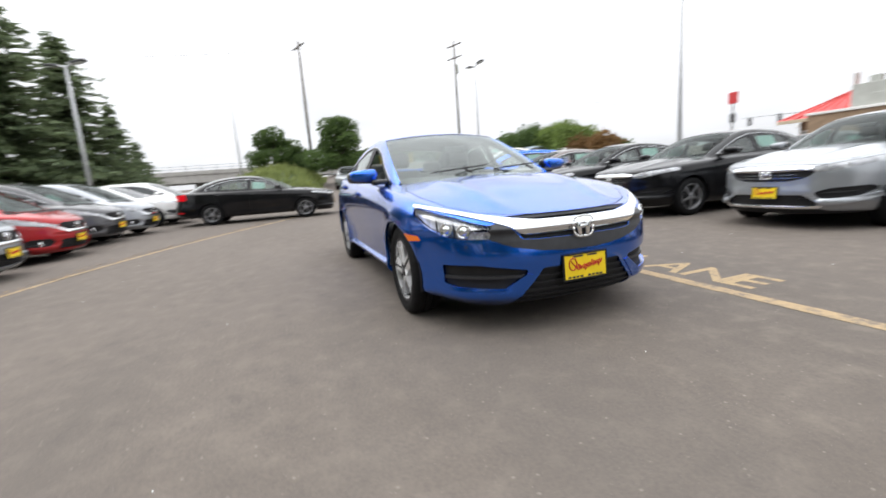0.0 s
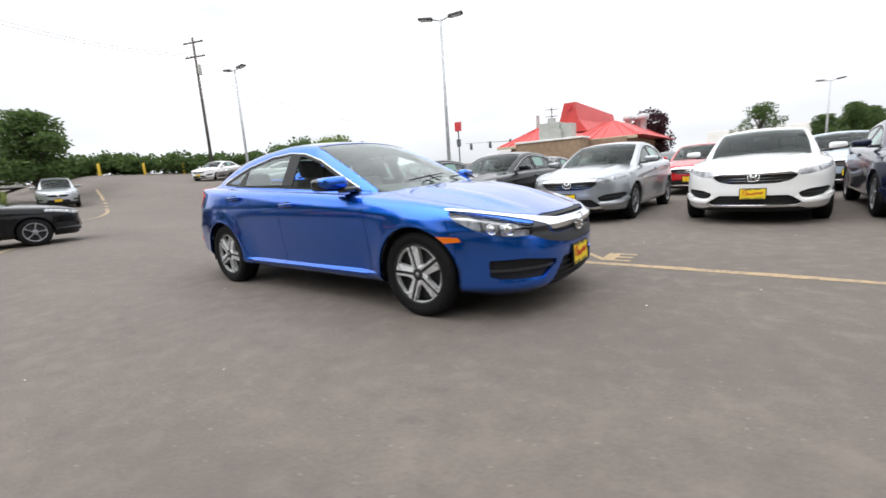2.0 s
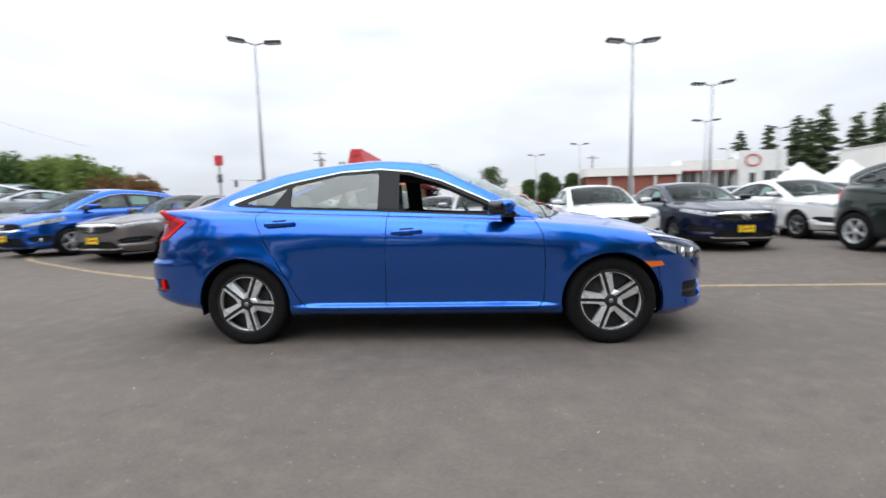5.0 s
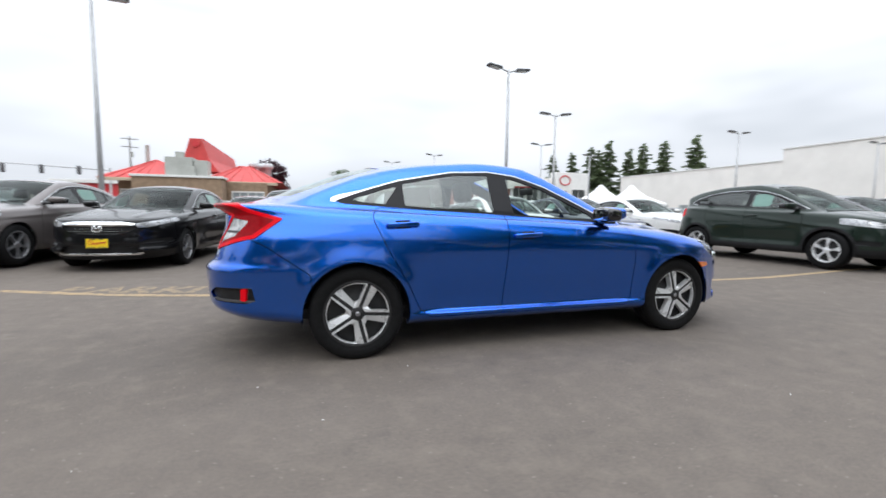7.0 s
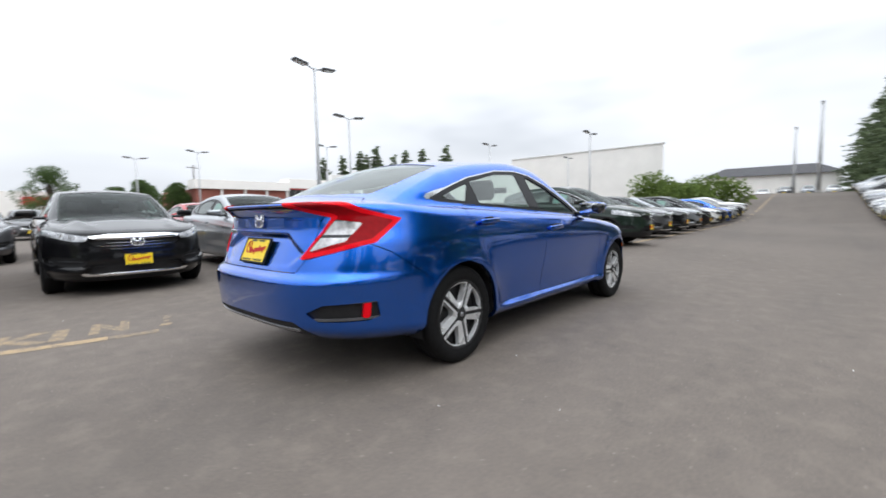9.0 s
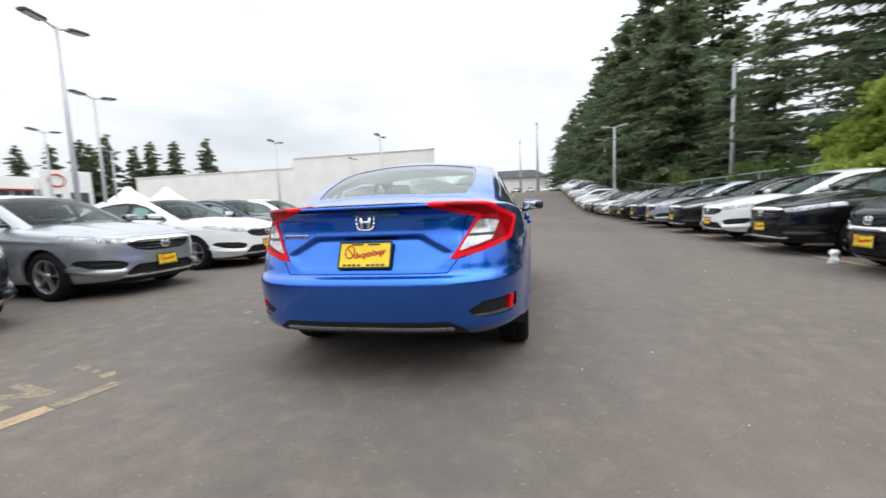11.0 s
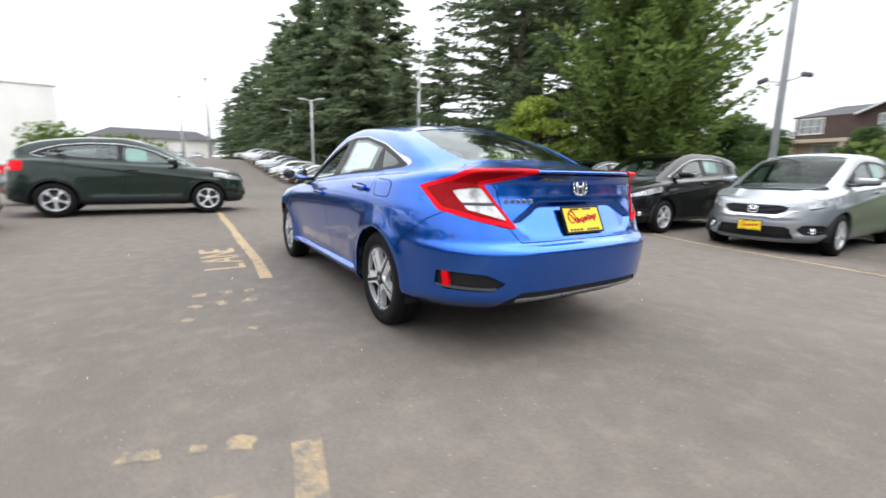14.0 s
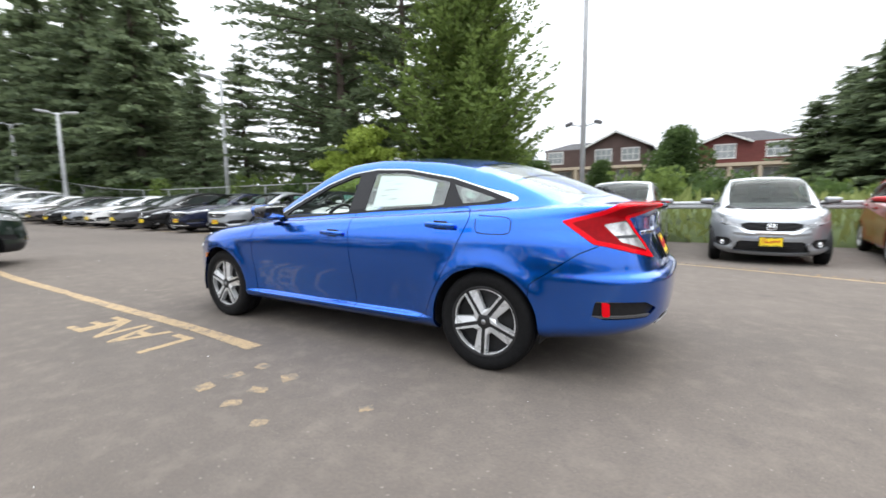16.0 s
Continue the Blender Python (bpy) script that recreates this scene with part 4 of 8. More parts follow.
SEDAN = dict(
    z=[.15, .25, .35, .45, .55, .60, .625, .655, .70, .80, .90, .96, 1.0, 1.03, 1.06],
    w=[.85, .890, .890, .893, .899, .901, .902, .903, .903, .896, .868, .848, .836, .826, .82],
    xf=[2.145, 2.185, 2.192, 2.202, 2.188, 2.178, 2.19, 2.166, 2.145, 2.09, 2.05, 2.02, 2.0, 2.0, 2.0],
    xr=[-2.25, -2.302, -2.345, -2.362, -2.370, -2.370, -2.358, -2.320, -2.302, -2.268, -2.241, -2.242, -2.272, -2.318, -2.330],
    shoulder=([2.2, 2.05, 1.85, 1.6, 1.2, .8, 0, -.6, -1.1, -1.5, -1.9, -2.3], [.675, .70, .745, .80, .86, .895, .945, .975, 1.0, 1.02, 1.035, 1.035]),
    bottom=([2.2, 1.9, 1.7, 1.3, .9, 0, -.9, -1.7, -2.0, -2.3], [.152, .158, .175, .20, .215, .215, .215, .26, .28, .30]),
    roofline=([1.6, 1.3, 1.05, .58, .17, -.05, -.4, -.9, -1.3, -1.6, -1.85, -2.05, -2.3], [.66, .82, .95, 1.185, 1.35, 1.40, 1.422, 1.395, 1.335, 1.245, 1.145, 1.05, .92]),
    belt_y=([1.3, 1.0, .7, .3, -.3, -.9, -1.3, -1.7, -2.0, -2.3], [.60, .70, .765, .80, .812, .80, .775, .72, .65, .58]),
    belt_z=smooth_curve([1.3, 1.0, .7, 0, -.6, -1.1, -1.5, -1.9, -2.3], [.86, .885, .905, .95, .98, 1.0, 1.02, 1.03, 1.03]),
    crown=([2.2, 1.9, 1.6, 1.0, 0, -1.8, -2.1, -2.3], [.05, .055, .07, .075, .06, .045, .025, .01]),
    round=([2.2, 1.8, 1.2, .8, 0, -1, -1.6, -2.0, -2.3], [.05, .09, .09, .06, .05, .05, .07, .04, .014]),
    straight=(1.1, -1.2), nose_n=2.85, tail_n=3.7, wb=2.69, hubs=(1.325, -1.362), arch=.352, hub_z=.315,
    under=(.060, .085), hollow=.036, hollow_z=.305, sill_r=.010, tuck=.25, flare=.019, crease=(.765, .085, .013), crease_r=(.050, .17),
    bow=(.25, -.35), dome=.05, tumble=1.85, edge_r=.05, blend=(.012, .07, -.9, -1.5),
    shape=[winglet(.42, .78, .255, .012, .034), recess([(-.315, .866), (.315, .866), (.50, .762), (.40, .672), (-.40, .672), (-.50, .762)], .004, .030, .034)],
    top_shape=[hood_lines(.50, .36, 1.05, 2.05, .012)],
    window=[(.74, .915), (.55, 1.005), (.36, 1.095), (.12, 1.205), (-.12, 1.28), (-.35, 1.305), (-.65, 1.29), (-1.05, 1.215), (-1.3, 1.138), (-1.50, 1.064), (-1.44, 1.045), (-1.1, 1.025), (-.6, 1.0), (-.2, .975), (.4, .94)],
    panes=[[(.56, .955), (.50, 1.0), (.34, 1.075), (.11, 1.185), (-.13, 1.26), (-.20, 1.268), (-.19, .99), (.2, .965)],
           [(-.355, 1.283), (-.65, 1.27), (-1.03, 1.195), (-1.02, 1.040), (-.35, 1.0)],
           [(-1.065, 1.180), (-1.27, 1.118), (-1.39, 1.078), (-1.31, 1.058), (-1.16, 1.050)]],
    strip_end=(-1.28, -1.50, .022),
    windshield=[(1.07, -.1), (1.07, 0), (1.05, .25), (.98, .52), (.90, .66), (.84, .705), (.6, .682), (.3, .642), (.0, .590), (.06, .25), (.08, 0), (.08, -.1)],
    rear_window=[(-1.22, -.1), (-1.22, 0), (-1.20, .3), (-1.16, .49), (-1.3, .535), (-1.6, .545), (-1.80, .51), (-1.92, .3), (-1.96, 0), (-1.96, -.1)],
    cowl=[(1.096, -.1), (1.096, 0), (1.074, .28), (1.000, .535), (.915, .675), (.85, .73), (.83, .70), (.88, .65), (.97, .50), (1.04, .25), (1.06, 0), (1.06, -.1)],
    headlight=("xz", [(1.60, .766), (1.73, .748), (1.90, .708), (2.085, .646), (2.075, .578), (1.99, .576), (1.86, .602), (1.72, .665), (1.64, .712)], both(beyond(1, .25), beyond(0, 1.3))),
    tail_red=both(on("yz", [(.375, 1.045), (.52, 1.062), (.66, 1.045), (.80, 1.005), (.95, .975), (.95, .875), (.82, .825), (.66, .765), (.475, .722), (.52, .785), (.585, .895), (.62, .955), (.375, 1.024)]),
                  on("xz", [(-1.82, .945), (-2.02, 1.0), (-2.16, 1.06), (-2.5, 1.09), (-2.5, .70), (-2.2, .735), (-2.03, .79)]), below(0, -1.6)),
    tail_clear=both(on("yz", [(.740, .925), (.700, .826), (.525, .768), (.603, .895), (.637, .945)]), below(0, -1.6)),
    chrome_bar=both(on("yz", [(-.1, .660), (0, .660), (.28, .664), (.46, .688), (.62, .722), (.80, .773), (.86, .79), (.86, .777), (.80, .756), (.62, .700), (.52, .668), (.45, .640), (.37, .592), (.12, .590), (-.1, .590)]), beyond(0, 1.58)),
    lower_slot=both(on("yz", [(-.1, .588), (.36, .590), (.40, .612), (.38, .568), (.30, .562), (-.1, .560)]), beyond(0, 1.7)),
    upper_slot=both(on("yz", [(-.1, .694), (.0, .694), (.30, .696), (.46, .694), (.28, .668), (.0, .664), (-.1, .664)]), beyond(0, 1.7)),
    mask=both(on("yz", [(-.1, .558), (.30, .560), (.385, .566), (.44, .632), (.51, .662), (.61, .640), (.61, .602), (.54, .566), (.44, .525), (.28, .494), (.1, .478), (-.1, .478)]), beyond(0, 1.7)),
    intake=both(on("yz", [(-.1, .392), (.27, .392), (.31, .335), (.425, .205), (.45, .1), (-.1, .1)]), beyond(0, 1.7)),
    vent=both(on("yz", [(.845, .425), (.62, .428), (.36, .388), (.37, .362), (.49, .286), (.72, .296), (.81, .335)]), beyond(0, 1.86)),
    wing=both(on("yz", [(.74, .300), (.68, .284), (.49, .278), (.375, .368), (.33, .358), (.44, .222), (.68, .226), (.74, .258)]), beyond(0, 1.86)),
    rear_vent=both(on("yz", [(.57, .45), (.63, .405), (.80, .402), (.825, .42), (.825, .506), (.66, .496)]), below(0, -1.8)),
    rear_reflector=both(on("yz", [(.786, .418), (.803, .418), (.812, .500), (.795, .498)]), below(0, -1.8)),
    diffuser=both(on("yz", [(-.1, .395), (.48, .395), (.56, .345), (.60, .2), (-.1, .2)]), below(0, -1.8)),
    marker=both(on("xz", [(1.50, .603), (1.675, .590), (1.70, .560), (1.56, .552)]), beyond(1, .5)),
    front_door=[(.80, 1.3), (.795, .90), (.845, .80), (.862, .60), (.855, .32), (.80, .262), (-.30, .262), (-.285, .6), (-.25, 1.3)],
    rear_door=[(-.25, 1.3), (-.285, .6), (-.30, .262), (-.86, .262), (-.94, .33), (-1.02, .50), (-1.17, .76), (-1.255, .94), (-1.26, 1.3)],
    hood=[(1.100, -.1), (1.100, 0), (1.078, .285), (1.005, .54), (.920, .68), (1.2, .765), (1.5, .755), (1.75, .68), (1.93, .55), (2.03, .40), (2.08, .2), (2.09, 0), (2.09, -.1)],
    front_bumper=[(1.63, .05), (1.66, .50), (1.59, .705), (1.75, .66), (2.1, .57), (2.35, .685), (2.35, .05)],
    rear_bumper=[(-1.62, .05), (-1.66, .585), (-1.92, .765), (-2.03, .815), (-2.2, .76), (-2.32, .69), (-2.5, .66), (-2.5, .05)],
    lid=both(on("yz", [(-.1, .658), (.47, .658), (.53, .74), (.56, .93), (.605, 1.0), (.61, 1.3), (-.1, 1.3)]), on("xy", [(-1.99, -.1), (-1.99, 0), (-1.95, .33), (-1.86, .54), (-1.95, .62), (-2.6, .62), (-2.6, -.1)])),
    fuel=[(-1.30, .975), (-1.51, .965), (-1.535, .945), (-1.535, .88), (-1.51, .865), (-1.33, .865), (-1.31, .885)],
    mirror=(.60, .955, 1.005), handles=[(-.12, .902, .836), (-1.06, .882, .912)],
    seat_x=-.05, seat_z=.42, dash_x=.70, dash_z=.835, floor_z=.26, shelf=(-1.62, 1.0), rear_view=(.34, 1.20),
    plate=(2.208, .372, 3), emblem=(2.200, .606, .138, 4), rear_plate=(-2.283, .762, 24), rear_emblem=(-2.252, .945, .105, 6),
    wheel=(.318, .226, .21), wheel_y=.885, xf_max=2.2, xr_min=-2.35, w_max=.9,
)

ACCORD = dict(
    open_rear=False,
    z=[.15, .25, .35, .45, .55, .65, .75, .85, .95, 1.05],
    w=[.86, .895, .912, .92, .925, .925, .918, .905, .885, .86],
    xf=[2.26, 2.32, 2.35, 2.36, 2.35, 2.345, 2.33, 2.28, 2.22, 2.2],
    xr=[-2.44, -2.48, -2.52, -2.54, -2.54, -2.50, -2.47, -2.46, -2.47, -2.48],
    shoulder=([2.3, 2.1, 1.85, 1.5, 1.1, .6, 0, -.6, -1.2, -1.8, -2.5], [.810, .838, .866, .900, .930, .956, .977, .99, 1.005, 1.02, 1.03]),
    bottom=([2.3, 1.8, 1.3, .9, -.9, -1.7, -2.0, -2.5], [.185, .20, .21, .215, .215, .26, .28, .30]),
    roofline=([1.75, 1.4, 1.12, .65, .2, -.1, -.45, -.95, -1.4, -1.7, -1.95, -2.2, -2.5], [.70, .84, .985, 1.22, 1.39, 1.445, 1.466, 1.44, 1.365, 1.265, 1.155, 1.03, .90]),
    belt_y=([1.35, 1.05, .7, .3, -.3, -1.0, -1.45, -1.9, -2.2, -2.5], [.64, .73, .79, .82, .832, .82, .785, .72, .65, .6]),
    belt_z=smooth_curve([1.3, 1.0, .6, 0, -.6, -1.2, -1.8, -2.5], [.91, .935, .955, .98, .995, 1.01, 1.02, 1.03]),
    crown=([2.3, 2.0, 1.6, 1.1, 0, -1.8, -2.2, -2.5], [.035, .05, .07, .075, .06, .045, .03, .01]),
    round=([2.3, 1.8, 1.2, .8, 0, -1, -1.6, -2.2, -2.5], [.04, .08, .08, .06, .05, .05, .07, .05, .03]),
    straight=(1.1, -1.25), nose_n=2.9, tail_n=3.0, wb=2.776, arch=.362, hub_z=.325,
    hollow=.018, hollow_z=.42, flare=.010, crease=(.80, .06, .009),
    bow=(.25, -.35), dome=.05, tumble=1.9, edge_r=.05, blend=(.012, .05, -1.0, -1.6),
    shape=[winglet(.50, .92, .335, .055, .032), brow(.716, .78, .56, .024), brow(.262, .30, .62, .03)], top_shape=[hood_lines(.55, .42, 1.1, 2.2, .018)],
    window=[(.80, .965), (.60, 1.045), (.40, 1.145), (.14, 1.255), (-.14, 1.325), (-.4, 1.345), (-.75, 1.33), (-1.1, 1.27), (-1.38, 1.18), (-1.52, 1.10), (-1.50, 1.055), (-1.1, 1.035), (-.5, 1.02), (.2, .995)],
    panes=[[(.60, 1.0), (.42, 1.11), (.14, 1.225), (-.16, 1.295), (-.20, 1.02), (.2, 1.01)], [(-.30, 1.315), (-.75, 1.30), (-1.02, 1.255), (-1.08, 1.06), (-.29, 1.04)], [(-1.12, 1.235), (-1.36, 1.15), (-1.43, 1.075), (-1.15, 1.06)]],
    windshield=[(1.13, -.1), (1.13, 0), (1.11, .28), (1.04, .53), (.94, .672), (.62, .650), (.3, .610), (.06, .570), (.12, .25), (.14, 0), (.14, -.1)],
    rear_window=[(-1.27, -.1), (-1.27, 0), (-1.25, .3), (-1.2, .5), (-1.4, .555), (-1.75, .56), (-1.94, .5), (-2.05, .3), (-2.08, 0), (-2.08, -.1)],
    cowl=[(1.22, -.1), (1.22, 0), (1.2, .3), (1.11, .6), (1.0, .72), (.93, .69), (.95, .63), (1.045, .53), (1.115, .28), (1.135, 0), (1.135, -.1)],
    headlight=("yz", [(.48, .755), (.62, .785), (.78, .825), (.90, .865), (.95, .855), (.95, .815), (.80, .750), (.64, .698), (.51, .690)], beyond(0, 1.62)),
    tail_red=both(on("yz", [(.42, .96), (.95, 1.0), (.95, .80), (.42, .80)]), below(0, -2.05)),
    tail_clear=both(on("yz", [(.44, .88), (.60, .88), (.60, .81), (.44, .81)]), below(0, -2.3)),
    chrome_bar=both(on("yz", [(-.1, .775), (.30, .775), (.485, .752), (.475, .722), (.36, .716), (-.1, .716)]), beyond(0, 1.7)),
    upper_slot=None,
    mask=both(on("yz", [(-.1, .713), (.36, .713), (.475, .718), (.50, .688), (.42, .625), (.26, .588), (-.1, .584)]), beyond(0, 1.7)),
    intake=both(on("yz", [(-.1, .425), (.40, .425), (.47, .385), (.56, .312), (.50, .290), (-.1, .290)]), beyond(0, 1.7)),
    lip=both(on("yz", [(-.1, .288), (.50, .288), (.56, .310), (.60, .305), (.53, .262), (-.1, .262)]), beyond(0, 1.5)),
    skirt=both(on("yz", [(-.1, .260), (.53, .260), (.60, .235), (.88, .215), (.88, .1), (-.1, .1)]), beyond(0, 1.45)),
    vent=both(on("yz", [(.50, .455), (.62, .500), (.84, .520), (.88, .48), (.80, .405), (.60, .372), (.53, .395)]), beyond(0, 1.62)),
    wing=both(on("yz", [(.495, .440), (.525, .390), (.60, .366), (.80, .398), (.88, .440), (.90, .400), (.82, .345), (.60, .305), (.475, .375)]), beyond(0, 1.62)),
    rear_vent=None, rear_reflector=both(on("yz", [(.62, .42), (.80, .42), (.80, .45), (.62, .45)]), below(0, -1.8)),
    diffuser=both(on("yz", [(-.1, .33), (.56, .33), (.6, .2), (-.1, .2)]), below(0, -1.8)),
    marker=None,
    front_door=[(.86, 1.4), (.86, .96), (.90, .8), (.905, .32), (.85, .262), (-.26, .262), (-.25, 1.4)],
    rear_door=[(-.25, 1.4), (-.26, .262), (-.88, .262), (-.98, .36), (-1.08, .56), (-1.22, .8), (-1.24, 1.4)],
    hood=[(1.23, -.1), (1.23, 0), (1.21, .3), (1.12, .61), (1.01, .735), (1.3, .80), (1.7, .80), (1.98, .73), (2.12, .60), (2.20, .4), (2.23, .2), (2.235, 0), (2.235, -.1)],
    front_bumper=[(1.66, .05), (1.74, .5), (1.78, .79), (2.0, .76), (2.5, .80), (2.5, .05)],
    rear_bumper=[(-1.7, .05), (-1.72, .62), (-2.1, .80), (-2.6, .78), (-2.6, .05)],
    lid=both(on("yz", [(-.1, .78), (.50, .78), (.58, .95), (.62, 1.3), (-.1, 1.3)]), on("xy", [(-2.1, -.1), (-2.1, 0), (-2.06, .33), (-1.97, .55), (-2.05, .63), (-2.7, .63), (-2.7, -.1)])),
    fuel=None,
    mirror=(.66, .985, 1.06), handles=[(-.10, .905, .86), (-1.10, .90, .895)],
    seat_x=-.05, seat_z=.44, dash_x=.78, dash_z=.87, floor_z=.26, shelf=(-1.72, 1.0), rear_view=(.38, 1.24),
    plate=(2.366, .45, 2), emblem=(2.358, .678, .13, 4), rear_plate=(-2.50, .68, 4), rear_emblem=(-2.475, .92, .09, 0),
    wheel=(.328, .222, .22), wheel_y=.91, xf_max=2.36, xr_min=-2.54, w_max=.925,
)

HATCH = dict(
    open_rear=False,
    z=[.15, .25, .35, .45, .55, .65, .75, .85, .95, 1.05, 1.15],
    w=[.79, .82, .835, .843, .848, .85, .848, .84, .825, .805, .79],
    xf=[1.98, 2.03, 2.055, 2.065, 2.05, 2.035, 2.0, 1.95, 1.9, 1.85, 1.8],
    xr=[-1.92, -1.96, -1.985, -1.995, -1.98, -1.965, -1.95, -1.94, -1.92, -1.89, -1.86],
    shoulder=([2.05, 1.9, 1.7, 1.4, 1.0, .5, 0, -.6, -1.2, -1.95], [.755, .81, .865, .92, .955, .985, 1.01, 1.04, 1.07, 1.085]),
    bottom=([2.05, 1.6, 1.2, .8, -.8, -1.6, -2.0], [.18, .19, .20, .205, .205, .25, .30]),
    roofline=([2.0, 1.75, 1.5, 1.05, .6, .3, -.1, -.7, -1.3, -1.65, -1.78, -1.88, -1.97], [.68, .82, .96, 1.21, 1.42, 1.49, 1.525, 1.52, 1.475, 1.40, 1.30, 1.12, .95]),
    belt_y=([1.6, 1.3, .9, .4, -.3, -1.0, -1.5, -1.8, -1.95], [.58, .69, .745, .765, .772, .755, .715, .66, .6]),
    belt_z=smooth_curve([1.6, 1.2, .7, 0, -.6, -1.2, -1.95], [.92, .955, .98, 1.01, 1.04, 1.07, 1.08]),
    crown=([2.05, 1.8, 1.5, 1.0, 0, -1.9], [.03, .05, .06, .06, .05, .03]),
    round=([2.05, 1.7, 1.2, .5, -1, -1.95], [.06, .09, .07, .05, .05, .05]),
    straight=(.95, -1.05), nose_n=2.5, tail_n=3.2, wb=2.53, arch=.338, hub_z=.303,
    hollow=.020, hollow_z=.42, flare=.010, crease=(.74, .10, .010),
    bow=(.30, -.18), dome=.045, tumble=2.3, edge_r=.05, blend=(.012, .05, -1.2, -1.6),
    shape=[winglet(.46, .84, .285, .035, .03), brow(.530, .60, .54, .020)], top_shape=[hood_lines(.45, .35, 1.4, 1.95, .016)],
    window=[(1.12, .99), (.80, 1.13), (.48, 1.265), (.20, 1.345), (-.1, 1.385), (-.6, 1.385), (-1.1, 1.345), (-1.45, 1.26), (-1.60, 1.18), (-1.45, 1.12), (-1.0, 1.09), (-.5, 1.065), (.2, 1.03)],
    panes=[[(.72, 1.04), (.47, 1.23), (.18, 1.315), (-.06, 1.345), (-.08, 1.045), (.3, 1.045)], [(-.2, 1.355), (-.6, 1.355), (-.96, 1.32), (-.98, 1.105), (-.19, 1.075)], [(-1.06, 1.305), (-1.42, 1.23), (-1.5, 1.18), (-1.40, 1.145), (-1.06, 1.12)], [(1.0, 1.025), (.80, 1.105), (.79, 1.035)]],
    windshield=[(1.5, -.1), (1.5, 0), (1.48, .25), (1.4, .46), (1.28, .57), (.95, .575), (.6, .565), (.36, .53), (.42, .25), (.44, 0), (.44, -.1)],
    rear_window=[(-1.66, -.1), (-1.66, .45), (-1.78, .52), (-1.87, .5), (-1.88, -.1)],
    cowl=[(1.58, -.1), (1.58, 0), (1.56, .3), (1.46, .52), (1.33, .65), (1.26, .60), (1.29, .56), (1.405, .47), (1.485, .25), (1.505, 0), (1.505, -.1)],
    headlight=("yz", [(.41, .676), (.58, .735), (.72, .805), (.80, .862), (.86, .85), (.86, .785), (.74, .712), (.56, .660), (.43, .646)], beyond(0, 1.35)),
    tail_red=both(on("yz", [(.60, 1.30), (.95, 1.30), (.95, .82), (.56, .82), (.60, .95)]), below(0, -1.66)),
    tail_clear=both(on("yz", [(.58, .90), (.68, .90), (.68, .84), (.57, .84)]), below(0, -1.75)),
    chrome_bar=both(on("yz", [(-.1, .572), (.30, .579), (.415, .640), (.57, .655), (.45, .622), (.345, .548), (.28, .534), (-.1, .530)]), beyond(0, 1.5)),
    upper_slot=both(on("yz", [(-.1, .716), (.30, .716), (.405, .694), (.40, .642), (.295, .584), (-.1, .576)]), beyond(0, 1.5)),
    mask=None,
    intake=both(on("yz", [(-.1, .415), (.40, .415), (.46, .38), (.54, .275), (.48, .235), (-.1, .225)]), beyond(0, 1.5)),
    fog=(.645, .375),
    vent=both(on("yz", [(.51, .385), (.57, .448), (.74, .452), (.785, .38), (.73, .314), (.58, .308)]), beyond(0, 1.45)),
    wing=both(on("yz", [(.465, .400), (.545, .285), (.60, .318), (.71, .322), (.76, .36), (.80, .33), (.72, .275), (.55, .235), (.50, .26), (.45, .36)]), beyond(0, 1.45)),
    rear_vent=None, rear_reflector=None,
    diffuser=both(on("yz", [(-.1, .36), (.5, .36), (.54, .2), (-.1, .2)]), below(0, -1.6)),
    marker=None,
    front_door=[(1.02, 1.5), (1.0, .95), (.92, .8), (.90, .33), (.84, .255), (-.15, .255), (-.13, 1.5)],
    rear_door=[(-.13, 1.5), (-.15, .255), (-.78, .255), (-.88, .36), (-.98, .56), (-1.06, .8), (-1.04, 1.5)],
    hood=[(1.585, -.1), (1.585, 0), (1.565, .3), (1.47, .53), (1.34, .66), (1.5, .72), (1.68, .68), (1.80, .55), (1.89, .35), (1.93, 0), (1.93, -.1)],
    front_bumper=[(1.52, .05), (1.58, .5), (1.50, .74), (1.8, .66), (2.2, .735), (2.2, .05)],
    rear_bumper=[(-1.5, .05), (-1.52, .6), (-1.75, .80), (-2.1, .72), (-2.1, .05)],
    lid=both(on("yz", [(-.1, .70), (.60, .70), (.60, 1.6), (-.1, 1.6)]), below(0, -1.62)),
    fuel=None,
    mirror=(.86, .915, 1.07), handles=[(-.02, .835, .90), (-.92, .83, .95)],
    seat_x=.05, seat_z=.50, dash_x=1.0, dash_z=.90, floor_z=.26, shelf=(-1.45, .95), rear_view=(.62, 1.30),
    plate=(2.07, .41, 2), emblem=(2.038, .648, .115, 8), rear_plate=(-1.985, .75, 5), rear_emblem=(-1.955, .92, .09, 0),
    wheel=(.306, .205, .19), wheel_y=.84, xf_max=2.06, xr_min=-1.99, w_max=.85,
)

def cladding(top, wb, hub, arch, ring):
    """Dark lower edge all round, and rings round the wheel arches."""
    def fn(V):
        a = V[:, 2] - top
        for hx in (wb / 2, -wb / 2):
            a = np.minimum(a, np.maximum(np.hypot(V[:, 0] - hx, V[:, 2] - hub) - arch - ring, 0.45 - V[:, 1]))
        return a
    return fn


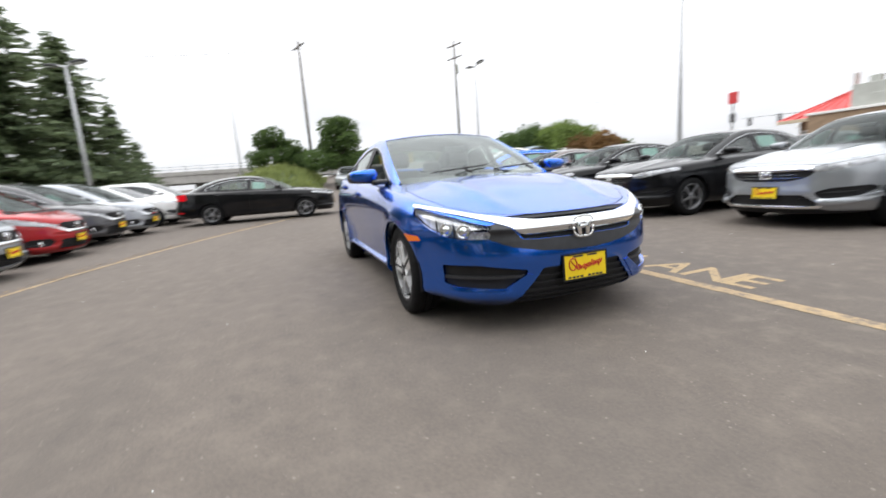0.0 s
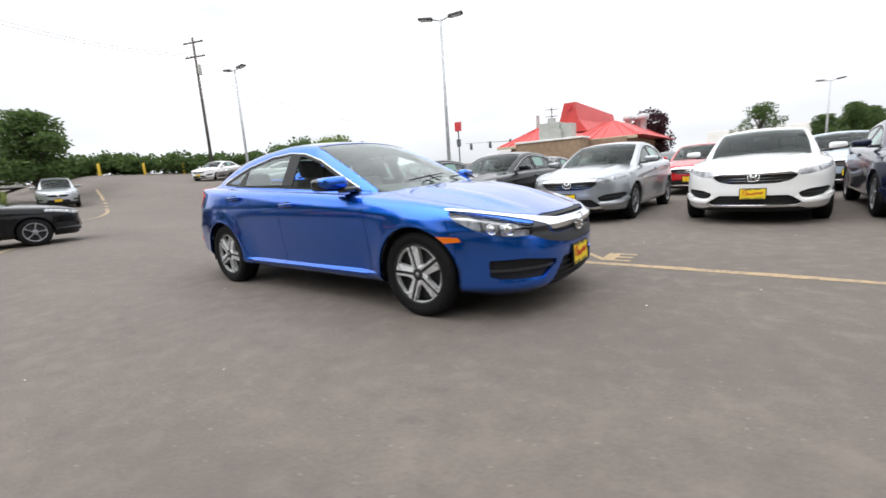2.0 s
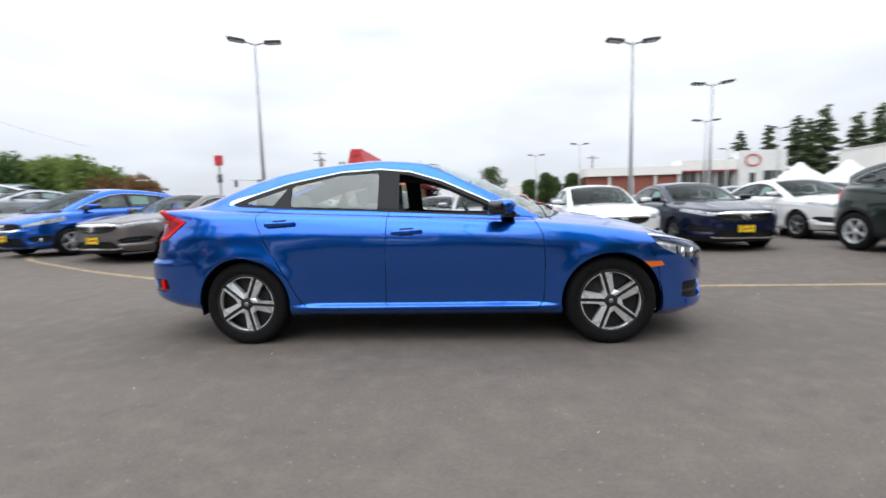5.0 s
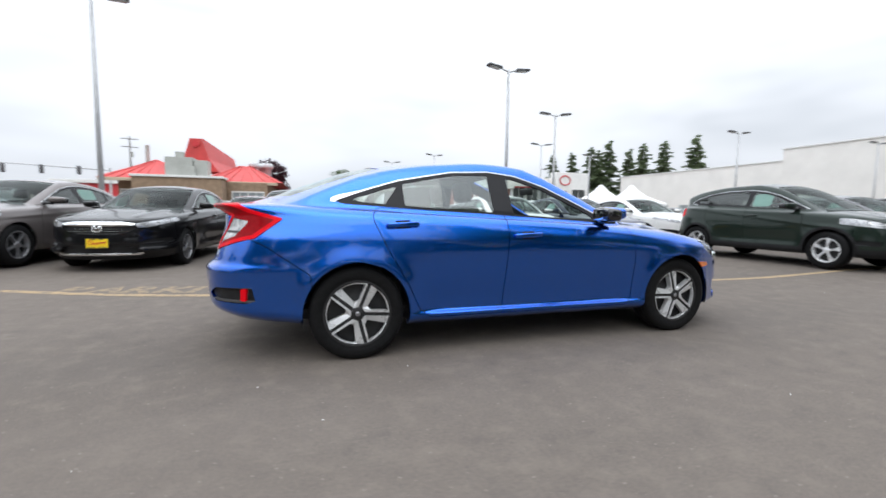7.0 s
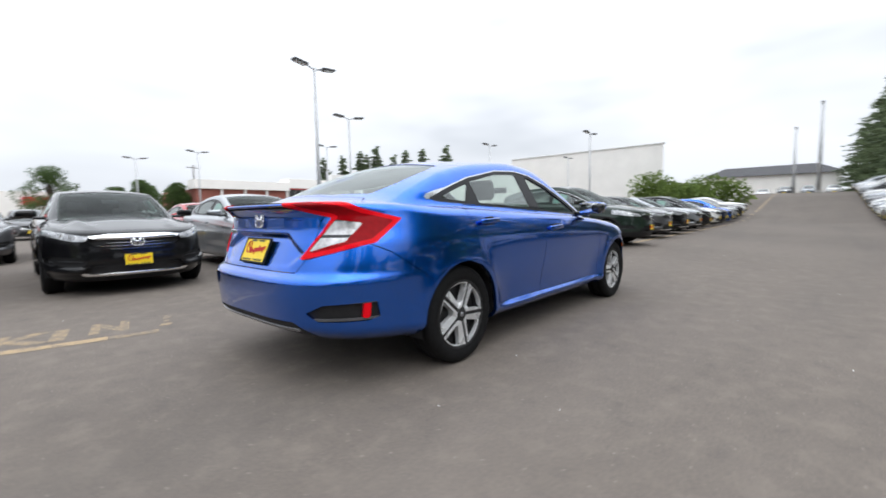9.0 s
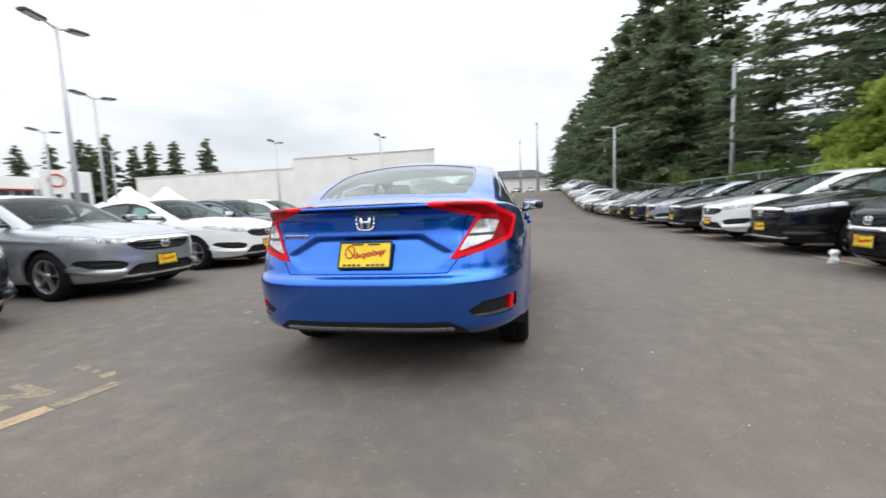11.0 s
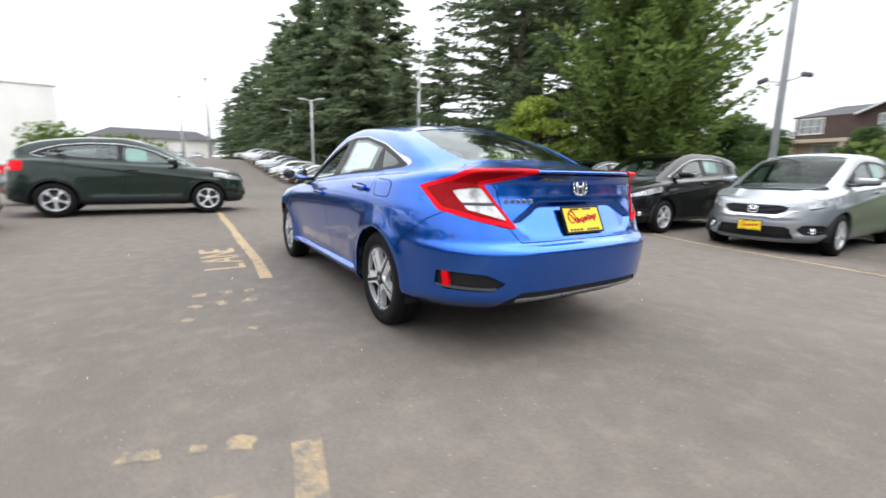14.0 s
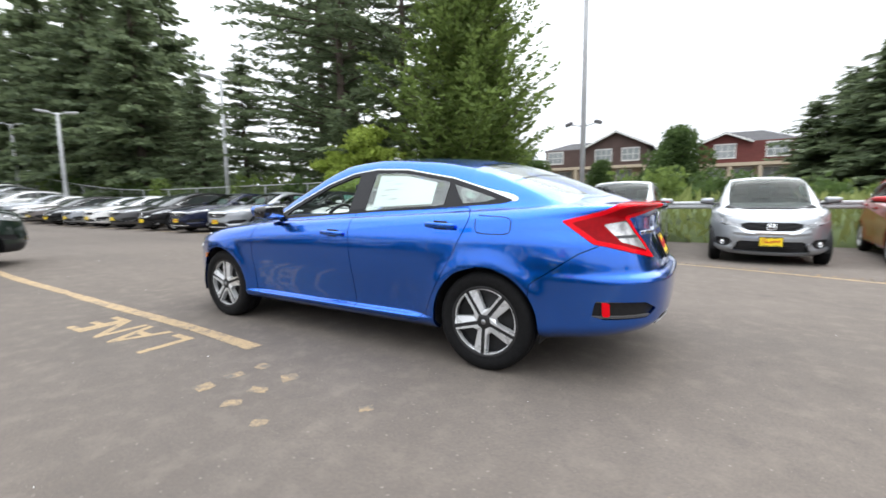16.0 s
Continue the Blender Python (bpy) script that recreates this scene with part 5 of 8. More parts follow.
CROSSOVER = dict(
    skirt=cladding(.37, 2.61, .335, .372, .05),
    open_rear=False,
    z=[.15, .25, .35, .45, .55, .65, .75, .85, .95, 1.05, 1.15],
    w=[.82, .855, .872, .882, .886, .887, .885, .878, .862, .84, .82],
    xf=[2.06, 2.11, 2.145, 2.16, 2.15, 2.14, 2.12, 2.08, 2.02, 2.0, 2.0],
    xr=[-2.02, -2.07, -2.11, -2.13, -2.13, -2.12, -2.10, -2.08, -2.06, -2.03, -2.0],
    shoulder=([2.15, 2.0, 1.8, 1.5, 1.1, .6, 0, -.6, -1.2, -2.1], [.86, .90, .935, .975, 1.005, 1.03, 1.055, 1.08, 1.11, 1.13]),
    bottom=([2.15, 1.7, 1.3, .9, -.9, -1.7, -2.1], [.22, .23, .24, .24, .24, .27, .32]),
    roofline=([1.9, 1.6, 1.3, .85, .45, .15, -.2, -.8, -1.35, -1.7, -1.88, -2.02, -2.1], [.78, .92, 1.04, 1.28, 1.48, 1.555, 1.60, 1.585, 1.52, 1.43, 1.33, 1.17, 1.0]),
    belt_y=([1.5, 1.2, .8, .3, -.3, -1.0, -1.5, -1.9, -2.1], [.60, .71, .77, .79, .80, .785, .74, .67, .6]),
    belt_z=smooth_curve([1.5, 1.1, .6, 0, -.6, -1.2, -2.1], [.98, 1.01, 1.035, 1.06, 1.085, 1.115, 1.13]),
    crown=([2.15, 1.8, 1.4, 1.0, 0, -2.0], [.03, .05, .065, .07, .05, .03]),
    round=([2.15, 1.7, 1.2, .5, -1, -2.1], [.06, .09, .08, .05, .05, .05]),
    straight=(1.0, -1.1), nose_n=2.5, tail_n=3.0, wb=2.61, arch=.372, hub_z=.335,
    hollow=.030, hollow_z=.47, flare=.014, crease=(.80, .12, .012),
    bow=(.28, -.22), dome=.045, tumble=2.2, edge_r=.05, blend=(.012, .05, -1.2, -1.7),
    shape=[], top_shape=[hood_lines(.5, .4, 1.25, 2.05, .012)],
    window=[(.95, 1.05), (.66, 1.19), (.34, 1.335), (.08, 1.41), (-.2, 1.45), (-.7, 1.445), (-1.15, 1.39), (-1.45, 1.29), (-1.60, 1.20), (-1.45, 1.165), (-1.0, 1.135), (-.4, 1.11), (.3, 1.08)],
    panes=[[(.68, 1.10), (.34, 1.30), (.06, 1.375), (-.15, 1.41), (-.18, 1.10), (.3, 1.09)], [(-.26, 1.415), (-.7, 1.41), (-1.08, 1.365), (-1.40, 1.26), (-1.44, 1.195), (-.26, 1.135)]],
    windshield=[(1.31, -.1), (1.31, 0), (1.29, .25), (1.22, .48), (1.12, .60), (.8, .60), (.45, .585), (.2, .55), (.26, .25), (.28, 0), (.28, -.1)],
    rear_window=[(-1.70, -.1), (-1.70, .48), (-1.84, .55), (-1.98, .52), (-1.99, -.1)],
    cowl=[(1.40, -.1), (1.40, 0), (1.38, .3), (1.29, .55), (1.17, .68), (1.10, .64), (1.13, .59), (1.225, .49), (1.295, .25), (1.315, 0), (1.315, -.1)],
    headlight=("yz", [(.44, .80), (.62, .85), (.78, .90), (.86, .92), (.92, .89), (.92, .83), (.76, .77), (.58, .735), (.46, .74)], beyond(0, 1.45)),
    tail_red=both(on("yz", [(.50, 1.06), (.95, 1.10), (.95, .90), (.66, .88), (.50, .98)]), below(0, -1.72)),
    tail_clear=both(on("yz", [(.52, .96), (.64, .95), (.64, .90), (.54, .92)]), below(0, -1.9)),
    chrome_bar=both(on("yz", [(-.1, .80), (.28, .80), (.44, .795), (.44, .775), (.28, .765), (-.1, .765)]), beyond(0, 1.6)),
    upper_slot=both(on("yz", [(-.1, .755), (.30, .755), (.44, .735), (.36, .64), (-.1, .63)]), beyond(0, 1.6)),
    mask=None,
    intake=both(on("yz", [(-.1, .50), (.40, .50), (.50, .42), (.44, .30), (-.1, .29)]), beyond(0, 1.6)),
    vent=both(on("yz", [(.60, .52), (.80, .53), (.82, .45), (.62, .43)]), beyond(0, 1.3)),
    rear_vent=None, rear_reflector=None,
    diffuser=both(on("yz", [(-.1, .42), (.62, .42), (.72, .2), (-.1, .2)]), below(0, -1.7)),
    marker=None,
    front_door=[(.88, 1.5), (.87, 1.0), (.90, .8), (.90, .36), (.84, .30), (-.22, .30), (-.20, 1.5)],
    rear_door=[(-.20, 1.5), (-.22, .30), (-.80, .30), (-.90, .40), (-1.0, .62), (-1.12, .9), (-1.12, 1.5)],
    hood=[(1.405, -.1), (1.405, 0), (1.385, .3), (1.30, .56), (1.18, .69), (1.4, .76), (1.65, .74), (1.86, .62), (1.97, .4), (2.02, 0), (2.02, -.1)],
    front_bumper=[(1.62, .05), (1.66, .55), (1.60, .82), (1.85, .74), (2.3, .83), (2.3, .05)],
    rear_bumper=[(-1.6, .05), (-1.62, .65), (-1.85, .88), (-2.3, .75), (-2.3, .05)],
    lid=both(on("yz", [(-.1, .74), (.62, .74), (.62, 1.7), (-.1, 1.7)]), below(0, -1.66)),
    fuel=None,
    mirror=(.72, .955, 1.13), handles=[(-.04, .87, .93), (-1.18, .80, 1.27)],
    seat_x=.0, seat_z=.56, dash_x=.87, dash_z=.97, floor_z=.30, shelf=(-1.5, 1.0), rear_view=(.48, 1.38),
    plate=(2.165, .46, 2), emblem=(2.145, .70, .12, 6), rear_plate=(-2.13, .80, 5), rear_emblem=(-2.09, .95, .09, 0),
    wheel=(.335, .220, .215), wheel_y=.875, xf_max=2.15, xr_min=-2.13, w_max=.885,
)


def cut_features(c, S):
    """Trims the shell into its pieces. Returns a dict of sheets; body is what is left in paint."""
    p = {}
    for hx in hubs_of(c):
        arch = both(lambda V, hx=hx: np.hypot(V[:, 0] - hx, V[:, 2] - c["hub_z"]) - c["arch"], beyond(1, 0.45))
        _, S = S.split(arch)
    side = beyond(4, 0.55)
    win = both(on("xz", c["window"]), side)
    ws = both(on("xy", c["windshield"]), below(4, 0.7), beyond(2, c["belt_z"](0.0) * 0.9))
    rw = both(on("xy", c["rear_window"]), below(4, 0.8), beyond(2, c["belt_z"](0.0) * 0.9))
    _, lin = S.split(both(on("xz", c["window"], -0.012), side))
    _, lin = lin.split(both(on("xy", c["windshield"], -0.012), below(4, 0.7), beyond(2, 0.85)))
    # else the lining is carried across the rear window, to block light from the cabin
    if c.get("open_rear", True):
        _, lin = lin.split(both(on("xy", c["rear_window"], -0.012), below(4, 0.8), beyond(2, 0.85)))
    p["liner"] = lin.split(beyond(2, 0.74))[0]
    p["windshield"], S = S.split(ws)
    p["rear_window"], S = S.split(rw)
    trim, S = S.split(win)
    for k, poly in enumerate(c["panes"]):
        p["pane%d" % k], trim = trim.split(on("xz", poly))
    p["trim"] = trim
    wide = c.get("strip_end", (-9.0, -9.1, 0.0))
    edge = on("xz", c["window"])
    strip = both(lambda V: edge(V) - 0.0078 - wide[2] * smoothstep(wide[0], wide[1], V[:, 0]), side, lambda V: (c["belt_z"](V[:, 0]) + 0.040) - V[:, 2])
    p["strip"], S = S.split(strip)
    p["cowl"], S = S.split(on("xy", c["cowl"]))
    view, poly, cond = c["headlight"]
    p["headlight"], S = S.split(both(on(view, poly), cond))
    for k in ("tail_clear", "tail_red", "chrome_bar", "upper_slot", "lower_slot", "mask", "rear_reflector", "rear_vent", "vent", "lip", "wing", "skirt", "intake", "diffuser", "marker"):
        if c.get(k) is not None:
            p[k], S = S.split(c[k])
    p["body"] = S
    return p


def slats(sheet, pitch, wide):
    """Splits a grille into level bars and the gaps between them."""
    return sheet.split(lambda V: np.abs(np.mod(V[:, 2], pitch) - pitch / 2) - wide)


def panel_fields(c):
    return [("hood", both(on("xy", c["hood"]), beyond(5, 0.3), beyond(0, 0.9))),
            ("front_door", both(on("xz", c["front_door"]), beyond(1, 0.6), lambda V: V[:, 2] - c["belt_z"](V[:, 0]) - 0.02)),
            ("rear_door", both(on("xz", c["rear_door"]), beyond(1, 0.6), lambda V: V[:, 2] - c["belt_z"](V[:, 0]) - 0.02)),
            ("boot_lid", c["lid"]),
            ("front_bumper", on("xz", c["front_bumper"])), ("rear_bumper", on("xz", c["rear_bumper"]))]


def model_kit(c, detail):
    """All meshes of one kind of car."""
    c["meshes"] = {}
    res = {2: dict(nf=76, ns=170, nr=84, nz=96, nt=66), 1: dict(nf=32, ns=40, nr=20, nz=32, nt=22), 0: dict(nf=16, ns=26, nr=14, nz=14, nt=18)}[detail]
    p = cut_features(c, shell(c, **res))
    if detail:
        p["liner"] = cut_features(c, shell(c, **({1: dict(nf=14, ns=20, nr=10, nz=12, nt=14), 2: dict(nf=36, ns=60, nr=30, nz=36, nt=36)}[detail])))["liner"]
    kit = {}
    body = p.pop("body")
    fields = panel_fields(c)
    if detail == 2:
        fuel = on("xz", c["fuel"])
        for name, f in fields:
            kit[name], _ = body.split(lambda V: f(V) + 0.0026)
            _, body = body.split(lambda V: f(V) - 0.0026)
        kit["body"] = body
        kit["fuel_field"] = fuel
    elif detail == 1:
        for name, f in fields:
            kit[name], _ = body.split(lambda V: f(V) + 0.003)
            _, body = body.split(lambda V: f(V) - 0.003)
        kit["body"] = body
    else:
        kit["body"] = body
    kit["pieces"] = p
    return kit


PAINTED = M["blue"]


def put_sheet(car, name, sheet, mat, how="C", lift=0.0, deep=0.012, label="", glassy=False):
    """Adds a trimmed piece as one part, or as one part on each side."""
    made = []
    for h in (("L", "R") if how == "LR" else (how,)):
        me = finish(name, sheet, mat, h, lift, deep)
        if me is None:
            continue
        ob = part_mesh(name, me, car, label)
        made.append(ob)
    return made


_lamps = {}


def lamp_mesh(r):
    """A round lamp with a chrome ring and a domed lens."""
    if r not in _lamps:
        vs, fs = lathe([(r * 1.12, -0.01), (r * 1.12, 0.004), (r, 0.005), (r * 0.85, -0.006), (r * 0.62, 0.0), (r * 0.5, 0.006), (0.001, 0.009)], 16)
        _lamps[r] = mesh_of("lamp", vs, fs, M["chrome"], True)
    return _lamps[r]


def common_parts(car, c, kit, mat, detail):
    """Lamps, panes, grilles, trim and cabin, alike for all kinds."""
    p = kit["pieces"]
    if detail:
        put_sheet(car, "inner_lining", p["liner"], M["lining"] if detail == 2 else M["lining_dark"], "C", -0.030, 0.0)
    put_sheet(car, "windscreen", p["windshield"], (M["far_pane"], M["park_glass"], M["glass"])[detail], "C", -0.004, 0.0, glassy=detail > 0)
    put_sheet(car, "rear_window", p["rear_window"], M["dark_glass"] if detail else M["far_pane"], "C", -0.004, 0.0, glassy=detail > 0)
    put_sheet(car, "window_trim", p["trim"], M["pillar"], "LR", -0.002, 0.012)
    put_sheet(car, "chrome_strip", p["strip"], M["satin_chrome"], "LR", 0.003, 0.010)
    put_sheet(car, "cowl", p["cowl"], M["plastic"], "C", -0.010, 0.0)
    for lens in put_sheet(car, "headlight", p["headlight"], M["lens"], "LR", 0.0, 0.0, glassy=True):
        lens["lens"] = 1
    lenses = [o for o in car.children if o.name.split(".")[0] == "headlight"]
    for lens, h in zip(lenses, ("L", "R")):
        del lens["lens"]
        if detail == 2:
            inner, outer = p["headlight"].split(below(1, 0.545))
            part_mesh("reflector", finish("reflector", outer, M["reflector"], h, -0.034, 0.0), lens)
            part_mesh("lamp_shroud", finish("lamp_shroud", inner, M["gloss_black"], h, -0.032, 0.0), lens)
        else:
            part_mesh("reflector", finish("reflector", p["headlight"], M["lamp_dark"], h, -0.007, 0.0), lens)
        if detail == 1:
            hv = p["headlight"].V[sorted({i for f in p["headlight"].F for i in f})]
            s = 1 if h == "L" else -1
            ys = sorted(hv[:, 1])
            for q in (0.30, 0.58):
                y = ys[0] + (ys[-1] - ys[0]) * q
                near_ = hv[np.abs(hv[:, 1] - y) < 0.06]
                v = near_[np.argmin((near_[:, 1] - y) ** 2 + (near_[:, 2] - near_[:, 2].mean()) ** 2)]
                part_mesh("lamp", lamp_mesh(0.034), lens, "", pose(v[0] - 0.018 * v[3], s * (v[1] - 0.018 * v[4]), v[2] - 0.012, 0, 0, s * 18 - 90))
    core, rim_ = p["tail_red"].split(lambda V: c["tail_red"](V) + 0.024) if detail == 2 else (None, p["tail_red"])
    for ob, h in zip(put_sheet(car, "tail_light", rim_, M["red_lens"], "LR", 0.006, 0.022), ("L", "R")):
        if core:
            part_mesh("inner_lens", finish("inner_lens", core, M["red_inner"], h, 0.0045, 0.01), ob, "darker red inner lens")
    if detail == 2:
        dark_, clear_ = slats(p["tail_clear"], 0.090, 0.008)
        for ob, h in zip(put_sheet(car, "reverse_light", clear_, M["clear_lens"], "LR", 0.001, 0.012), ("L", "R")):
            part_mesh("lamp_rib", finish("lamp_rib", dark_, M["mask"], h, 0.002, 0.01), ob)
    else:
        put_sheet(car, "reverse_light", p["tail_clear"], M["clear_lens"], "LR", 0.001, 0.012)
    put_sheet(car, "grille_bar", p["chrome_bar"], M["chrome"], "C", 0.006, 0.03)
    for k, nm, pitch, wide in (("upper_slot", "upper_grille", 0.026, 0.006), ("lower_slot", "lower_grille", 0.0145, 0.0035), ("mask", "grille", 0.036, 0.0045), ("intake", "lower_intake", 0.040, 0.006)):
        if k in p:
            bars, gap = slats(p[k], pitch, wide) if detail else (None, p[k])
            if k == "mask" and detail == 2:
                put_sheet(car, nm, p[k], M["mask"], "C", 0.001, 0.02)
                continue
            g = put_sheet(car, nm, gap, M["plastic"], "C", -0.022, 0.0)
            if bars and g:
                shiny = k == "mask"
                for b in put_sheet(g[0], "grille_slat", bars, M["satin_chrome"] if shiny else M["plastic"], "C", -0.006, 0.016):
                    b.parent = g[0]
    if "skirt" in p:
        put_sheet(car, "lower_skirt", p["skirt"], M["plastic"], "C", -0.002, 0.012)
    if "lip" in p:
        put_sheet(car, "chrome_lip", p["lip"], M["chrome"], "C", 0.006, 0.02)
    if "wing" in p and detail:
        put_sheet(car, "bumper_winglet", p["wing"], mat, "LR", 0.006 if detail == 2 else 0.026, 0.050)
    if "vent" in p:
        bars, gap = slats(p["vent"], 0.10, 0.008) if detail else (None, p["vent"])
        for ob, h in zip(put_sheet(car, "bumper_vent", gap, M["plastic"], "LR", -0.022, 0.0), ("L", "R")):
            if bars:
                me = finish("vent_slat", bars, M["mask"], h, -0.008, 0.014)
                if me:
                    part_mesh("vent_slat", me, ob)
    if "fog" in c and detail:
        hv = p["vent"].V[sorted({i for f in p["vent"].F for i in f})]
        v = hv[np.argmin((hv[:, 1] - c["fog"][0]) ** 2 + (hv[:, 2] - c["fog"][1]) ** 2)]
        for s in (1, -1):
            part_mesh("fog_lamp", lamp_mesh(0.036), car, "", pose(v[0] - .012, s * v[1], v[2], 0, 0, s * 20 - 90))
    if "rear_vent" in p:
        bars, gap = slats(p["rear_vent"], 0.092, 0.006)
        for ob, h in zip(put_sheet(car, "rear_vent", gap, M["plastic"], "LR", -0.018, 0.0), ("L", "R")):
            me = finish("vent_slat", bars, M["lamp_box"], h, -0.002, 0.014)
            if me:
                part_mesh("vent_slat", me, ob)
    if "rear_reflector" in p:
        put_sheet(car, "rear_reflector", p["rear_reflector"], M["red_lens"], "LR", 0.003, 0.02)
    if "diffuser" in p:
        strip, low = p["diffuser"].split(both(beyond(2, 0.338), below(2, 0.356), below(1, 0.50)))
        d = put_sheet(car, "rear_diffuser", low, M["plastic"], "C", -0.006, 0.0)
        if detail == 2:
            put_sheet(d[0], "silver_strip", strip, M["rim_grey"], "C", 0.002, 0.012)
    if "marker" in p:
        put_sheet(car, "side_marker", p["marker"], M["amber"], "LR", 0.002, 0.012, "orange side marker lamp")


def add_wheels(car, c, detail, style, rim_mat):
    r, rr, wd = c["wheel"]
    kit = wheel_meshes(r, rr, wd, 5, rim_mat, style, (18, 28, 56)[detail])
    well = wheel_well(c)
    if detail < 2:
        # spokes and rim in one mesh
        tyre, lip, dish, hub, spoke, count = kit
        bm = bmesh.new()
        for me in (lip, hub):
            bm.from_mesh(me)
        for i in range(count):
            k = len(bm.verts)
            bm.from_mesh(spoke)
            bm.verts.ensure_lookup_table()
            bmesh.ops.transform(bm, matrix=pose(0, 0, 0, 0, 360 * i / count, 0), verts=bm.verts[k:])
        rim = bpy.data.meshes.new("rim")
        bm.to_mesh(rim)
        bm.free()
        rim.materials.append(rim_mat)
    n = 0
    for x in hubs_of(c):
        for s in (1, -1):
            n += 1
            if detail == 2:
                add_wheel(car, x, s * c["wheel_y"], r - 0.004, kit, s > 0, 17.0 * n)
            else:
                w = part_mesh("wheel", tyre, car, "", pose(x, s * c["wheel_y"], r - 0.004, 0, 23.0 * n, 0 if s > 0 else 180))
                part_mesh("rim", rim, w)
                if detail:
                    part_mesh("brake_disc", dish, w)
            m = pose(x, s * (c["wheel_y"] - 0.02), c["hub_z"]) @ Matrix.Diagonal((1, s, 1, 1))
            if detail:
                part_mesh("wheel_well", well, car, "", m)


def pieces_of(sheet):
    """The separate pieces of a sheet, largest first."""
    root = list(range(len(sheet.V)))

    def find(i):
        while root[i] != i:
            root[i] = root[root[i]]
            i = root[i]
        return i
    for f in sheet.F:
        a = find(f[0])
        for i in f[1:]:
            root[find(i)] = a
    groups = {}
    for f in sheet.F:
        groups.setdefault(find(f[0]), []).append(f)
    return [Sheet(sheet.V, F) for F in sorted(groups.values(), key=len, reverse=True)]


def put_panels(car, kit, mat):
    """The painted shell: body, fenders, bonnet and bumpers, each a part of its own."""
    for k, piece in enumerate(pieces_of(kit["body"])):
        used = sorted({i for f in piece.F for i in f})
        P = piece.V[used]
        if k and len(piece.F) < 12:
            continue
        if P[:, 1].min() < 1e-4:
            put_sheet(car, "body" if k == 0 else "body_panel", piece, mat, "C", 0, 0.022)
        else:
            put_sheet(car, "body" if k == 0 else "front_fender" if P[:, 0].mean() > .6 else "side_panel", piece, mat, "LR", 0, 0.022)
    for nm in ("hood", "front_bumper", "rear_bumper"):
        put_sheet(car, nm, kit[nm], mat, "C", 0, 0.022)


def hero_car():
    c = SEDAN
    kit = model_kit(c, 2)
    car = thing("car", "blue metallic four-door sedan with chrome grille, front windows down", "car")
    mat = M["blue"]
    put_panels(car, kit, mat)
    seam_, lower_ = kit["boot_lid"].split(both(lambda V: np.abs(V[:, 2] - .948 + .03 * V[:, 1] ** 2) - .0022, below(0, -2.05), below(1, .56)))
    put_sheet(car, "boot_lid", lower_, mat, "C", 0, 0.022)
    put_sheet(car, "lid_seam", seam_, M["plastic"], "C", -0.004, 0.0)
    for nm, (hx, hy, hz) in zip(("front_door", "rear_door"), c["handles"]):
        for door, s in zip(put_sheet(car, nm, kit[nm], mat, "LR", 0, 0.022), (1, -1)):
            add_handle(door, c, hx, hy, hz, s, mat, -2.0 if nm == "rear_door" else 0)
    flap, _ = kit["body"].split(on("xz", c["fuel"]))
    line, _ = kit["body"].split(on("xz", c["fuel"], 0.0025))
    _, line = line.split(on("xz", c["fuel"], -0.0025))
    put_sheet(car, "fuel_flap", flap, mat, "L", 0.0015, 0.004)
    put_sheet(car, "flap_gap", line, M["plastic"], "L", 0.0022, 0.0)
    common_parts(car, c, kit, mat, 2)
    p = kit["pieces"]
    rear_panes = put_sheet(car, "rear_door_window", p["pane1"], M["dark_glass"], "LR", -0.004, 0.0, glassy=True)
    put_sheet(car, "quarter_window", p["pane2"], M["dark_glass"], "LR", -0.004, 0.0, glassy=True)
    # price sheet inside the left rear door window
    sheet, _ = p["pane1"].split(on("xz", [(-.40, 1.264), (-.41, 1.030), (-.92, 1.052), (-.92, 1.200), (-.66, 1.252)]))
    put_sheet(rear_panes[0], "price_sheet", sheet, M["paper"], "L", -0.010, 0.0, "white printed window sheet")
    # added grey copy, so the sheet looks shaded when seen through the cabin
    put_sheet(rear_panes[0], "sheet_back", sheet, M["sheet_back"], "L", -0.014, 0.0, "grey sheet added to dim the back of the window sheet")
    rows, _ = sheet.split(both(lambda V: np.abs(np.mod(V[:, 2], 0.022) - 0.011) - 0.0028, on("xz", [(-.46, 1.225), (-.46, 1.06), (-.62, 1.07), (-.62, 1.225)])))
    put_sheet(rear_panes[0], "printed_lines", rows, M["paper_ink"], "L", -0.007, 0.0)
    # lamps inside the headlights
    for s in (1, -1):
        for x, z, r in ((1.985, .614, .037), (1.885, .640, .035)):
            hv = p["headlight"].V[sorted({i for f in p["headlight"].F for i in f})]
            v = hv[np.argmin((hv[:, 0] - x) ** 2 + (hv[:, 2] - z) ** 2)]
            vs, fs = lathe([(r * 1.12, -0.01), (r * 1.12, 0.004), (r, 0.005), (r * 0.85, -0.006), (r * 0.62, 0.0), (r * 0.5, 0.006), (0.001, 0.009)], 20)
            nx, ny = v[3], v[4] * s
            part_mesh("lamp", mesh_of("lamp", vs, fs, M["chrome"], True), car, "", pose(v[0] - 0.020 * v[3], s * (v[1] - 0.020 * v[4]), v[2] - 0.020 * v[5], 0, 0, math.degrees(math.atan2(ny, nx)) * 0.6 - 90))
            bm = bmesh.new()
            tube(bm, (v[0] - 0.055 - 0.012 * v[3], s * (v[1] + 0.030 - 0.012 * v[4]), z - r * 1.3), (v[0] - 0.075, s * (v[1] + 0.030 - 0.012 * v[4]), z + r * 1.3), 0.006, 0.006, 6)
            part("bezel", bm, M["mask"], car)
    # badges, plates, wipers
    add_plate(car, *c["plate"])
    add_emblem(car, *c["emblem"])
